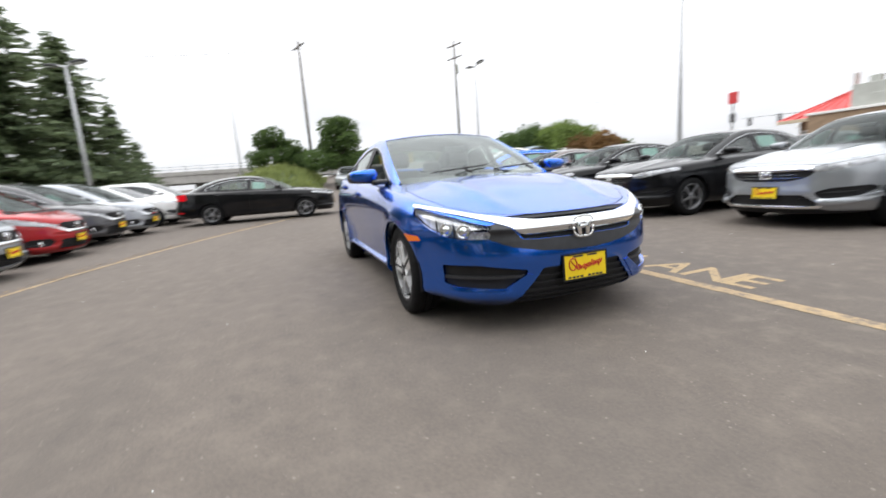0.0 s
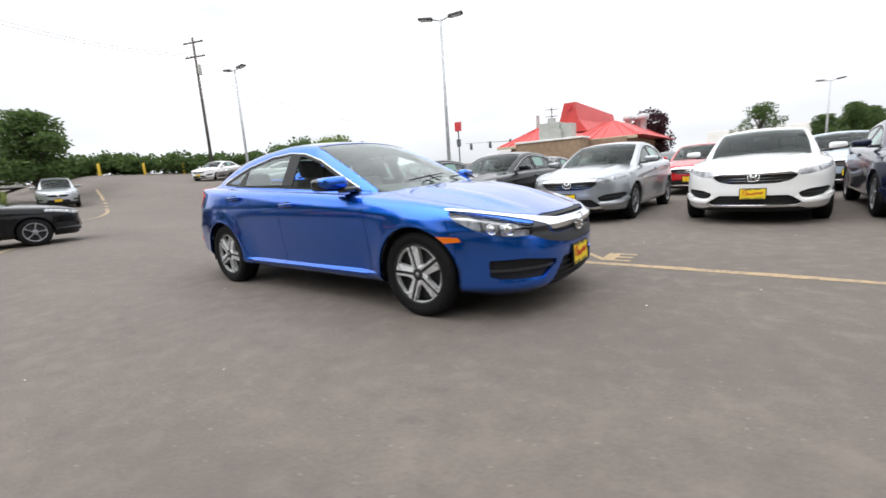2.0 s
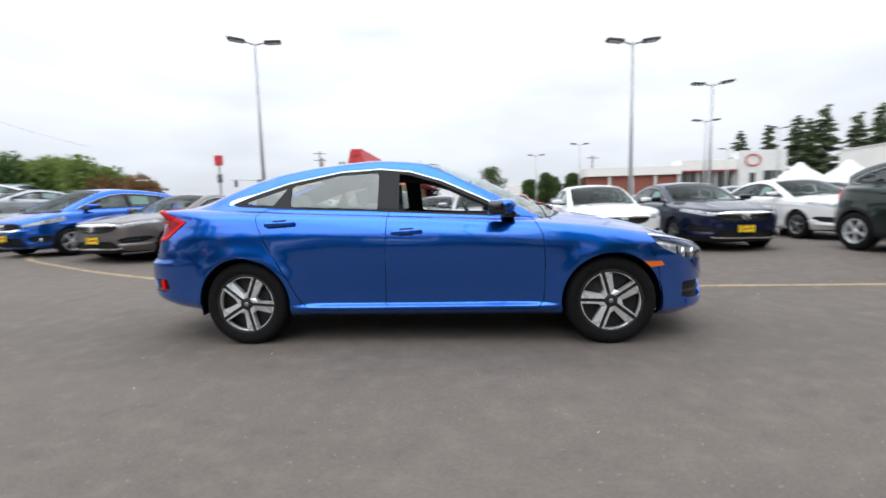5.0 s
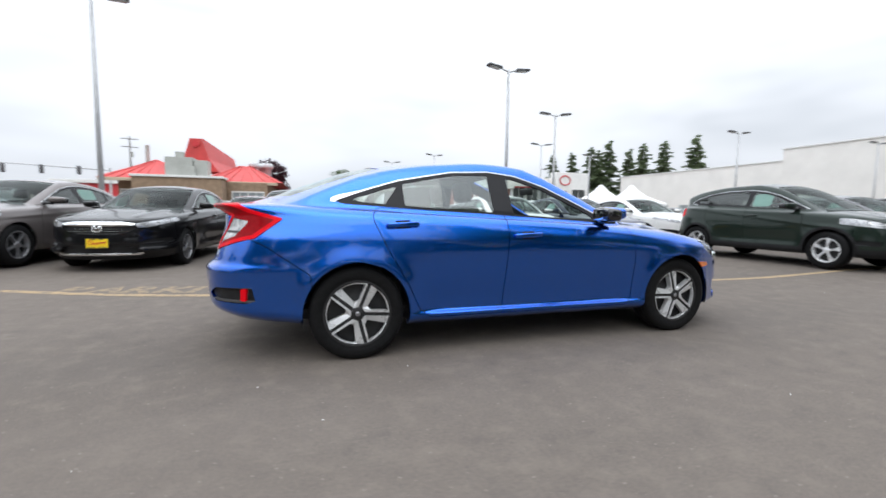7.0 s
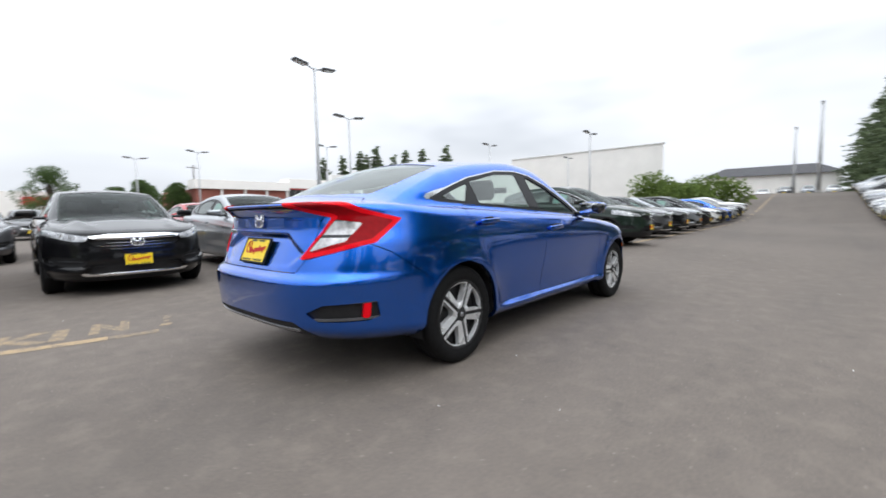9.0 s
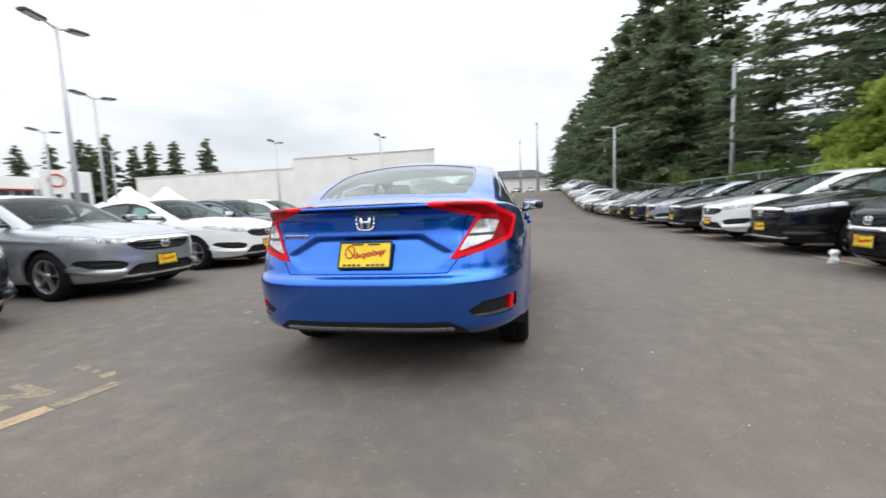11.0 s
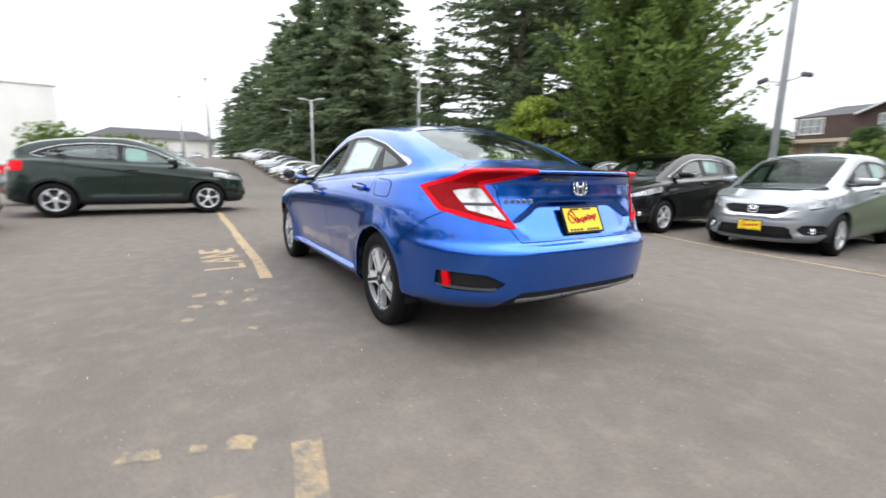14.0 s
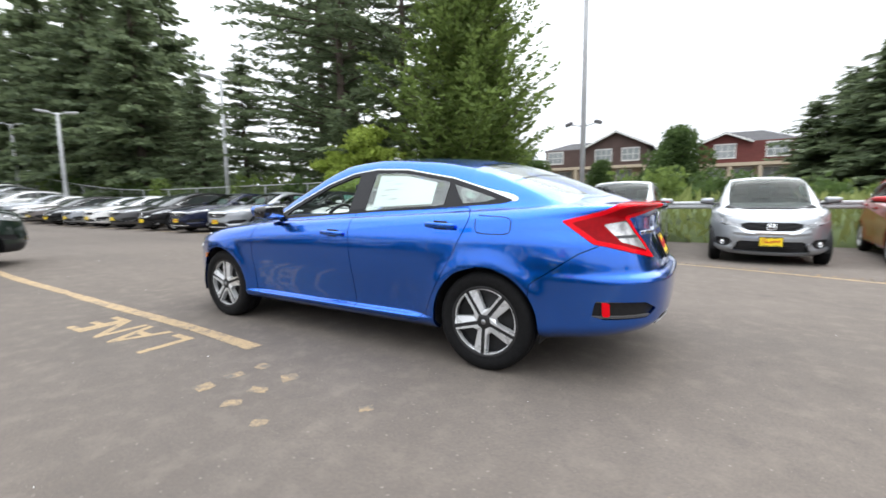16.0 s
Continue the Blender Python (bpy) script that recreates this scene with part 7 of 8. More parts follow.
# wires between the poles by the road
for (ax, ay, az), (wx_, wy_, wz) in (((-41, 18.2, 13.9), (-37.7, 1.6, 13.3)), ((-40.2, 18.0, 13.9), (-36.9, 1.6, 13.3)), ((-41, 18.2, 12.4), (-60, 60, 12)), ((-37.7, 1.6, 13.2), (-40, -40, 12.5))):
    bm = bmesh.new()
    q_ = [(ax + (wx_ - ax) * i / 10, ay + (wy_ - ay) * i / 10, az + (wz - az) * i / 10 - .7 * (1 - (i / 5 - 1) ** 2)) for i in range(11)]
    bent_tube(bm, q_, .013, 4)
    wire_ = thing("overhead_wire", "thin dark overhead wire slung between poles", "wire", "overhead wires")
    part("cable", bm, M["lamp_box"], wire_)
for bx, by in ((-43.6, 9.6), (-42.8, 12.8), (-41.8, 15.8), (-40.6, 18.8)):
    bollard(bx, by)

# conifers behind the southern row
FIRS = [fir_meshes(16, r_, s, M["fir"], 0.97, 0.34, 0.04, 0.21, 0.05, (6, 9), (0.021, 0.14), 0.21) for s, r_ in ((11, 4.6), (12, 5.1), (13, 4.2))] + [fir_meshes(16, 6.0, 14, M["fir"], 0.86, 0.16, 0.05, 0.22, 0.044, (4, 7), (0.028, 0.24), 0.19)]
LIGHT = [fir_meshes(16, r_, s, M["fir"], 0.97, 0.34, 0.04, 0.34, 0.11, (5, 8), (0.027, 0.2), 0.42) for s, r_ in ((15, 4.6), (16, 5.1), (17, 4.2))]
WEST = [fir_meshes(16, r_, s, M["fir"], 1.0, 0.30, 0.01, 0.36, 0.10, (7, 10), (0.021, 0.12), 0.46) for s, r_ in ((18, 5.6), (19, 5.0))]
CEDAR = fir_meshes(11.5, 3.5, 21, M["cedar"], 1.0, -0.35, 0.02, 0.15, 0.045, (7, 11), (0.014, 0.10), 0.18)
FAR_FIR = fir_meshes(13, 3.2, 31, M["fir"], 0.9, 0.4, 0.12, 0.34, 0.10)
BROAD = [broad_meshes(7, 3.5, 41, M["leaf"], 8600, .19, .26, 30, .58), broad_meshes(7.2, 3.3, 42, M["leaf"], 8600, .19, .24, 26, .62)]
AIRY = broad_meshes(7.5, 3.6, 47, M["leaf"], 4200, .16, .24, 34, .50)
LIME = broad_meshes(5, 2.5, 43, M["lime"], 7000, 0.14, 0.22, 30, 0.58, 0.42)
PLUM = broad_meshes(6, 3.0, 44, M["plum"], 8000, 0.20, 0.2)
rnd = random.Random(4)
fir_spots = [(11.0, -15.5, 1.1, 3), (13.6, -13.6, 1.15, 3), (16.2, -17.4, 1.7, 3), (20.0, -18.4, 1.6, 3), (23.6, -14.8, .68, 1), (26.5, -13.6, .60, 2), (29.8, -15.0, .66, 0), (33, -12.8, 1.08, 1), (36.5, -14.2, 1.18, 2),
             (40.5, -12.8, 1.25, 0), (44.5, -13.6, 1.28, 1), (48.5, -12.2, 1.22, 2), (52.5, -12.4, 1.2, 0), (56.5, -11.2, 1.12, 1), (60.5, -10.8, .98, 2), (64, -10.2, .85, 0), (69, -9.6, .92, 1), (74, -8.9, .88, 2), (80, -8.2, .80, 0), (87, -7.2, .70, 1), (40, -18.5, 1.3, 1), (50, -17.5, 1.3, 0)]
for fx, fy, fs, kind in fir_spots:
    wide_ = 1.22 if fx > 20 else 0.85 if fs > 1.5 else 1.0
    plant((LIGHT if fx > 32 and kind < 3 else FIRS)[kind], fx, fy, fs * wide_, rnd.uniform(0, 360), "tall dark green fir with drooping branches" if kind < 3 else "tall open fir with gaps between its branches", "firs behind the lot", tall=1 / wide_)
for fx, fy, fs, kind in ((-7.9, -27, .33, 0), (-10.2, -25, .45, 2), (-9.6, -29, .42, 1), (-11.6, -26.5, .56, 0), (-13.2, -25, .62, 1), (-16.5, -24, .68, 0), (-20, -20, .72, 2), (-19.5, -14.6, .62, 1), (-22.3, -13.6, .72, 0), (-25.8, -12.0, .56, 2), (-29.6, -11.2, .37, 1), (-32.5, -10.8, .24, 0), (-21, -17, .75, 1)):
    plant(WEST[kind % 2], fx, fy, fs * (1.75 if fx > -14 else 1.25), rnd.uniform(0, 360), "dark green conifer at the edge of the lot", "conifers by the road", tall=.66 if fx > -14 else .84)
plant(CEDAR, 6.6, -13.2, 1.24, 30, "bushy light green cedar behind the parked row", "cedars")
plant(CEDAR, 5.7, -13.7, 1.0, 170, "bushy light green cedar behind the parked row", "cedars")
plant(LIME, 10.2, -11.5, .95, 10, "light green leafy young tree by the fence", "leafy trees")
plant(LIME, 11.8, -11.6, .8, 140, "light green leafy young tree by the fence", "leafy trees")
for fx, fy, fs in ((58, 84, 1.2), (61.5, 82, 1.3), (65, 80, 1.4), (71, 76, 1.34), (75, 74, 1.38), (80, 70, 1.45), (67, 86, 1.3), (69, 78, 1.25), (54, 86, 1.15)):
    plant(FAR_FIR, fx, fy, fs, rnd.uniform(0, 360), "far dark fir behind the buildings", "far firs", tall=0.95)
for fx, fy, fs, kind in ((-37.8, -1.6, .80, 0), (-33.6, 3.6, .84, 1), (-38.5, .4, .52, 1)):
    plant(BROAD[kind], fx, fy, fs * 1.25, rnd.uniform(0, 360), "round leafy roadside tree", "roadside trees", tall=.8)
plant(PLUM, -5.5, 44, .98, 0, "dark purple-leaved tree behind the restaurant", "ornamental trees")
plant(AIRY, 3.3, 66, 1.08, 0, "airy leafy tree by the street", "street trees")
for tx_, ty_, ts_ in ((9, 63, .72), (11.5, 61, .84), (15, 60, .80)):
    plant(BROAD[1], tx_, ty_, ts_, 40 * tx_, "leafy tree behind the lot", "street trees")
plant(BROAD[1], 13, 66, .8, 0, "leafy tree beside the showroom", "street trees")
for k in range(6):
    plant(BROAD[k % 2], 17 + 5.5 * k, 86 + 3 * (k % 3), .95, 60 * k, "leafy tree in the distance", "far trees")
for hx, hy, s in ((5.6, -23, .40), (6.6, -21, .62), (-.4, -32, .45), (-.6, -36, .90), (9.6, -34, .66), (3.0, -26, .52), (-1.6, -27, .80), (13, -38, .8)):
    plant(BROAD[int(hx) % 2], hx, hy, s, hx * 40, "leafy tree in front of the houses", "garden trees")
shrub(43, 7.0, 2.6, 5.0, 4.1, M["cedar"], "tall green hedge beside the white hall", 15000, .24, 0, 3)
for k, (hx, hy) in enumerate(((-46, 7.5), (-45, 12.5), (-43.2, 17.5), (-41, 22.5), (-38, 28), (-34, 33))):
    shrub(hx, hy, 2.0, 3.6, 2.0, M["leaf"], "green roadside hedge behind the bollards", 4200, .26, 15, 40 + k)
shrub(-18.0, 17.4, 2.4, 2.2, 2.3, M["rust"], "low rounded shrub with reddish tips", 17000, .15, 0, 6)
shrub(-21.0, 17.6, 2.8, 2.4, 3.3, M["cedar"], "large rounded shrub with yellow-green leaves", 17000, .15, 0, 7)
shrub(-22.6, 16.0, 2.8, 2.4, 2.9, M["leaf"], "low rounded green shrub", 14000, .15, 40, 8)
for k, (sx, sy) in enumerate(((-9, -17), (-6.2, -16), (-3.5, -17.5), (-.8, -16), (2.0, -17.5), (4.5, -19), (-11.5, -15.5), (-1.5, -21), (3.5, -23), (-6.5, -21))):
    shrub(sx, sy, 1.9, 1.6, 1.5 + .25 * (k % 4), M["cedar"] if k % 3 == 0 else M["leaf"], "green brush behind the rail", 2600, .17, 30 * k, 60 + k)
for k in range(9):
    shrub(13 + 4.5 * k, -11.4 - .3 * (k % 3), 2.5, 1.2, 2.3 + .4 * (k % 2), M["cedar"] if k % 2 else M["leaf"], "green undergrowth along the fence", 2400, .2, 0, 20 + k)


# ---- grass banks ----
def bank(name, label, cx, cy, lx, ly, h, turn, seed):
    n = 26
    rnd_ = np.random.RandomState(seed)
    u = np.linspace(-1, 1, n)
    X, Y = np.meshgrid(u * lx, u * ly, indexing="ij")
    A = radians(turn)
    WX, WY = cx + X * math.cos(A) - Y * math.sin(A), cy + X * math.sin(A) + Y * math.cos(A)
    Z = h * (1 - np.abs(X / lx) ** 3) * (1 - np.abs(Y / ly) ** 2.2) * (1 + 0.08 * rnd_.randn(n, n))
    Z = np.where((np.abs(X) > lx * .99) | (np.abs(Y) > ly * .99), -0.3, Z) + ground_z(WX, WY)
    vs = np.stack([WX, WY, Z], -1).reshape(-1, 3)
    fs = [(i * n + j, (i + 1) * n + j, (i + 1) * n + j + 1, i * n + j + 1) for i in range(n - 1) for j in range(n - 1)]
    ob = new(name, mesh_of(name, vs, fs, M["turf"], True))
    tagged(ob, label, "grass bank", kind="structure")
    k = 5200
    ii = rnd_.randint(0, n - 1, k)
    jj = rnd_.randint(0, n - 1, k)
    g = vs.reshape(n, n, 3)
    a, b = rnd_.rand(k, 1), rnd_.rand(k, 1)
    B = g[ii, jj] * (1 - a) * (1 - b) + g[ii + 1, jj] * a * (1 - b) + g[ii, jj + 1] * (1 - a) * b + g[ii + 1, jj + 1] * a * b
    d = rnd_.randn(k, 3) * 0.35 + [0, 0, 1]
    ln = rnd_.uniform(.12, .5, k)
    V, F = diamonds(B, B + d * ln[:, None], ln * .16, rnd_)
    tagged(new("tall_grass", add_mesh("tall_grass", V, F, M["grass"])), "unmown grass and weeds on the bank", "grass", kind="stuff")


bank("grass_bank", "green grassy slope beside the drive", -34, -1.4, 10.5, 3.4, 1.5, -8, 1)
bank("verge", "rough grassy strip with weeds behind the parked row", -4.5, -11.6, 12, 2.6, .75, 0, 2)
bank("verge", "rough grassy strip with weeds behind the parked row", 34, -12.2, 27, 2.4, .45, 0, 3)


# ---- barriers ----
def guard_rail(a, b, z, posts):
    a, b = Vector((*a, 0)), Vector((*b, 0))
    L = (b - a).length
    turn = math.degrees(math.atan2(b.y - a.y, b.x - a.x))
    root = thing("guard_rail", "pale steel rail on posts behind the parked row", "guard rail", m=pose(a.x, a.y, z, 0, 0, turn))
    bm = bmesh.new()
    prof = [(.0, .30), (.03, .275), (.03, .24), (.0, .215), (.03, .19), (.03, .155), (.0, .13)]
    vs0 = [bm.verts.new((0, q, w + .66)) for q, w in prof]
    vs1 = [bm.verts.new((L, q, w + .66)) for q, w in prof]
    for i in range(len(prof) - 1):
        bm.faces.new((vs0[i], vs0[i + 1], vs1[i + 1], vs1[i]))
    rail = part("rail", bm, M["galv"], root)
    rail.modifiers.new("thick", "SOLIDIFY").thickness = .006
    for i in range(posts):
        bm = bmesh.new()
        x = L * (i + .5) / posts
        box(bm, x - .05, x + .05, .05, .15, -.2, 1.0, .006)
        part("post", bm, M["wood_pole"], root)


guard_rail((-13, -9.0), (3.5, -9.0), 0, 9)


def mesh_fence(x0, x1, y):
    """Chain-link fence: rails, posts and crossing wires, all following the ground."""
    root = thing("chain_link_fence", "grey chain-link fence behind the parked cars", "fence", m=pose(x0, y, 0))
    L = x1 - x0
    n = int(L / 3)
    at = [(L * i / n, float(ground_z(x0 + L * i / n, y))) for i in range(n + 1)]
    for x, g in at:
        bm = bmesh.new()
        tube(bm, (x, 0, g - .05), (x, 0, g + 1.95), .03, .03, 8)
        part("post", bm, M["galv"], root)
    for (xa, ga), (xb, gb) in zip(at, at[1:]):
        bm = bmesh.new()
        tube(bm, (xa, 0, ga + 1.92), (xb, 0, gb + 1.92), .02, .02, 6)
        part("top_rail", bm, M["galv"], root)
    vs, fs = [], []
    for s in (1, -1):
        for k in range(int(L / .11)):
            xa = k * .11
            xb = min(max(xa + s * 1.85, 0), L)
            za, zb = float(ground_z(x0 + xa, y)) + .05, float(ground_z(x0 + xb, y)) + .05 + abs(xb - xa)
            i = len(vs)
            vs += [(xa, s * .004, za), (xa + .008, s * .004, za), (xb + .008, s * .004, zb), (xb, s * .004, zb)]
            fs.append((i, i + 1, i + 2, i + 3))
    tagged(part_mesh("wire_mesh", mesh_of("wire_mesh", vs, fs, M["wire"]), root), kind="stuff")


mesh_fence(10, 68, -10.6)

# low wall and overpass beyond the western trees
over = thing("overpass", "grey concrete road overpass with a metal railing", "bridge", m=pose(-58, -2, 0, 0, 0, 80))
bm = bmesh.new()
box(bm, -40, 9, -1.5, 6, 2.6, 3.6, .05)
part("deck", bm, M["concrete"], over)
bm = bmesh.new()
box(bm, -40, 9, -1.6, -1.3, 3.6, 4.1, .02)
part("parapet", bm, M["concrete"], over)
for z in (4.4, 4.75):
    bm = bmesh.new()
    tube(bm, (-40, -1.45, z), (9, -1.45, z), .04, .04, 6)
    part("rail", bm, M["galv"], over)
for i in range(27):
    bm = bmesh.new()
    box(bm, -39.9 + i * 1.85, -39.8 + i * 1.85, -1.5, -1.4, 4.1, 4.8)
    part("baluster", bm, M["galv"], over)
for x in (-36, -24, -10):
    bm = bmesh.new()
    tube(bm, (x, 2, -.5), (x, 2, 2.6), .6, .6, 16)
    part("pier", bm, M["concrete"], over)


# ---- buildings ----
def window_unit(parent, x, y, z, w, h, along, nx=2, nz=1, glaze="pane"):
    """A framed window with panes. along: unit vector of its width; it faces to the right of it."""
    ax = Vector((*along, 0))
    out = Vector((along[1], -along[0], 0))
    m = Matrix((( ax.x, out.x, 0, x), (ax.y, out.y, 0, y), (0, 0, 1, z), (0, 0, 0, 1)))
    bm = bmesh.new()
    loops = []
    for gx, gz, q in ((.08, .10, -.05), (.08, .10, .07), (0, 0, .07), (0, 0, -.05)):
        loops.append([bm.verts.new(p) for p in ((-w / 2 - gx, q, -gz), (w / 2 + gx, q, -gz), (w / 2 + gx, q, h + gz), (-w / 2 - gx, q, h + gz))])
    for a, b in zip(loops, loops[1:] + loops[:1]):
        for i in range(4):
            bm.faces.new((a[i], a[(i + 1) % 4], b[(i + 1) % 4], b[i]))
    win = part("window", bm, M["white_trim"], parent)
    win.matrix_basis = m
    for k in range(1, nx):
        bm = bmesh.new()
        q = -w / 2 + w * k / nx
        box(bm, q - .025, q + .025, -.04, .05, 0, h)
        part("glazing_bar", bm, M["white_trim"], win)
    for k in range(1, nz):
        bm = bmesh.new()
        q = h * k / nz
        box(bm, -w / 2, w / 2, -.038, .046, q - .02, q + .02)
        part("glazing_bar", bm, M["white_trim"], win)
    bm = bmesh.new()
    box(bm, -w / 2, w / 2, -.03, .016, 0, h)
    part("pane", bm, M[glaze], win)
    return win


def white_hall():
    b = thing("warehouse", "large plain off-white hall with a stepped roofline", "building", m=pose(0, 0, 0))
    bm = bmesh.new()
    v = box(bm, 48, 85, 10.5, 30, -.3, 8.2)
    for q in v:
        if q.co.x > 84 and q.co.y < 11:
            q.co.y = 20.5
    part("wall", bm, M["stucco"], b, "tall off-white wall")
    bm = bmesh.new()
    box(bm, 48.5, 85, 30, 56, -.3, 7.0, .03)
    part("wall", bm, M["stucco"], b, "lower off-white wall")
    for x0, y0, y1, z in ((47.9, 10.4, 30.05, 8.2), (48.4, 30.05, 56.1, 7.0)):
        bm = bmesh.new()
        box(bm, x0, x0 + .5, y0, y1, z, z + .14, .02)
        part("coping", bm, M["white_trim"], b)
    bm = bmesh.new()
    box(bm, 47.93, 48.0, 10.5, 30, -.3, .9)
    part("plinth", bm, M["concrete"], b)
    for y in (33, 36.5, 39.5, 43, 46.5, 50):
        window_unit(b, 48.49, y, 1.0, 1.5, 1.3, (0, 1), 1, 1)


def prism(bm, x0, x1, y0, y1, z0, z1, inset):
    """A hipped roof block."""
    b = [bm.verts.new(p) for p in ((x0, y0, z0), (x1, y0, z0), (x1, y1, z0), (x0, y1, z0))]
    t = [bm.verts.new(p) for p in ((x0 + inset, y0 + inset, z1), (x1 - inset, y0 + inset, z1), (x1 - inset, y1 - inset, z1), (x0 + inset, y1 - inset, z1))]
    bm.faces.new(b[::-1])
    bm.faces.new(t)
    for i in range(4):
        bm.faces.new((b[i], b[(i + 1) % 4], t[(i + 1) % 4], t[i]))


def restaurant():
    r = thing("restaurant", "low tan restaurant with red metal roofs and grey units on top", "building", m=pose(0, 0, -.1))
    for nm, mat, label, b in (("wall", "tan", "tan brick wall", (-14.3, -4.7, 31.2, 47, 0, 3.05)), ("wall", "tan", "tan kitchen wing with a flat roof", (-12.9, -7.5, 29.4, 31.2, 0, 3.18)),
                              ("coping", "white_trim", "", (-13.0, -7.4, 29.3, 31.3, 3.18, 3.33)), ("fascia", "beige", "", (-15.1, -13.0, 30.15, 30.3, 2.9, 3.12)), ("fascia", "beige", "", (-7.4, -4.0, 31.35, 31.5, 2.9, 3.12))):
        bm = bmesh.new()
        box(bm, *b, .02)
        part(nm, bm, M[mat], r, label)
    for x0, x1, y0, y1, z1, inset, ribs in ((-15.2, -9.6, 30.2, 46.5, 4.6, 2.7, 7), (-9.5, -3.6, 31.4, 47.5, 4.5, 2.5, 7)):
        bm = bmesh.new()
        prism(bm, x0, x1, y0, y1, 3.12, z1, inset)
        roof = part("roof", bm, M["red_roof"], r)
        for i in range(ribs):
            u = (i + .5) / ribs
            xa = x0 + (x1 - x0) * u
            xb = x0 + inset + (x1 - x0 - 2 * inset) * u
            bm = bmesh.new()
            tube(bm, (xa, y0, 3.15), (xb, y0 + inset, z1 + .02), .03, .03, 4)
            part("roof_rib", bm, M["red_roof"], roof)
    # lantern that runs back along the ridge, flared at its foot
    bm = bmesh.new()
    rings = []
    for y, w0, w1, w2, z0, z1, z2 in ((34.0, 1.55, .85, .42, 4.0, 5.0, 6.5), (34.3, 1.5, .8, .45, 4.0, 5.0, 6.55), (43.0, 1.1, .75, .5, 4.4, 5.0, 5.95)):
        c = -10.05 + (y - 34) * .09
        rings.append([bm.verts.new(p) for p in ((c - w0, y, z0), (c - w1, y, z1), (c - w2, y, z2), (c + w2, y, z2), (c + w1, y, z1), (c + w0, y, z0))])
    for a, b in zip(rings, rings[1:]):
        for i in range(5):
            bm.faces.new((a[i], a[i + 1], b[i + 1], b[i]))
    bm.faces.new(rings[0][::-1])
    bm.faces.new(rings[-1])
    tower = part("roof_tower", bm, M["red_roof"], r)
    bm = bmesh.new()
    tube(bm, (-10.05, 33.9, 6.1), (-10.05, 33.98, 6.1), .26, .26, 16)
    part("round_plaque", bm, M["sign_red"], tower)
    for x0, x1, y0, y1, z0, z1 in ((-11.1, -9.4, 30.0, 31.4, 3.33, 4.62), (-9.35, -8.5, 30.1, 31.3, 3.33, 4.45), (-10.0, -9.2, 29.7, 29.98, 3.33, 4.0), (-10.6, -10.1, 30.6, 31.1, 4.62, 5.05), (-14.4, -14.15, 37, 37.25, 4.0, 6.2)):
        bm = bmesh.new()
        box(bm, x0, x1, y0, y1, z0, z1, .03)
        part("roof_unit", bm, M["unit"], r)
    for x, y in ((-6.6, 40), (-6.0, 41), (-5.4, 40.4)):
        vs, fs = lathe([(.28, 3.9), (.28, 4.9), (.46, 4.95), (.50, 5.2), (.34, 5.42), (.001, 5.45)], 14, "z")
        part_mesh("roof_vent", mesh_of("roof_vent", [(p + x, q + y, w) for p, q, w in vs], fs, M["galv"], True), r)
    for x in (-13.6, -6.6, -5.5):
        window_unit(r, x, 31.2, .9, 1.0, 1.4, (1, 0), 2, 1)


def showroom():
    s = thing("showroom", "grey and brick car showroom with a white entrance tower", "building", m=pose(0, 0, -.1) @ Matrix.Diagonal((1, 1, 1.2, 1)))
    bm = bmesh.new()
    box(bm, 20, 42, 58, 74, 0, 4.2, .03)
    part("wall", bm, M["unit"], s, "pale grey panel wall")
    bm = bmesh.new()
    box(bm, 16.5, 29, 57.5, 72, 0, 4.0, .03)
    part("wall", bm, M["brick"], s, "red brick wing")
    for x in (19.5, 22.6, 25.7, 28.8):
        bm = bmesh.new()
        box(bm, x - .14, x + .14, 57.2, 57.5, 0, 4.0, .02)
        part("pilaster", bm, M["white_trim"], s)
    bm = bmesh.new()
    box(bm, 16.2, 29.1, 57.0, 60, 4.0, 5.0, .03)
    part("fascia", bm, M["stucco"], s, "pale band above the brick wing")
    bm = bmesh.new()
    box(bm, 29.1, 36.5, 57.2, 60, 4.35, 5.55, .03)
    part("fascia", bm, M["stucco"], s, "pale band above the windows")
    bm = bmesh.new()
    box(bm, 36.5, 42.6, 56.8, 58.5, 0, 6.4, .06)
    part("entrance_tower", bm, M["white_trim"], s, "white entrance tower")
    bm = bmesh.new()
    bent_tube(bm, [(38.2 + .95 * math.cos(k * math.pi / 14), 56.75, 5.3 + .62 * math.sin(k * math.pi / 14)) for k in range(29)], .09, 5)
    part("sign", bm, M["sign_red"], s, "plain red ring-shaped sign")
    for x in (30.5, 32.9, 35.2):
        window_unit(s, x, 58, .3, 2.0, 3.9, (1, 0), 2, 1, "far_pane")
        bm = bmesh.new()
        box(bm, x - 1.1, x + 1.1, 57.3, 57.8, 4.2, 4.35, .02)
        part("canopy", bm, M["sign_red"], s)
    window_unit(s, 38.2, 56.8, .3, .8, 3.6, (1, 0), 1, 2, "far_pane")
    window_unit(s, 40.8, 56.8, .3, 2.4, 3.8, (1, 0), 2, 1, "far_pane")


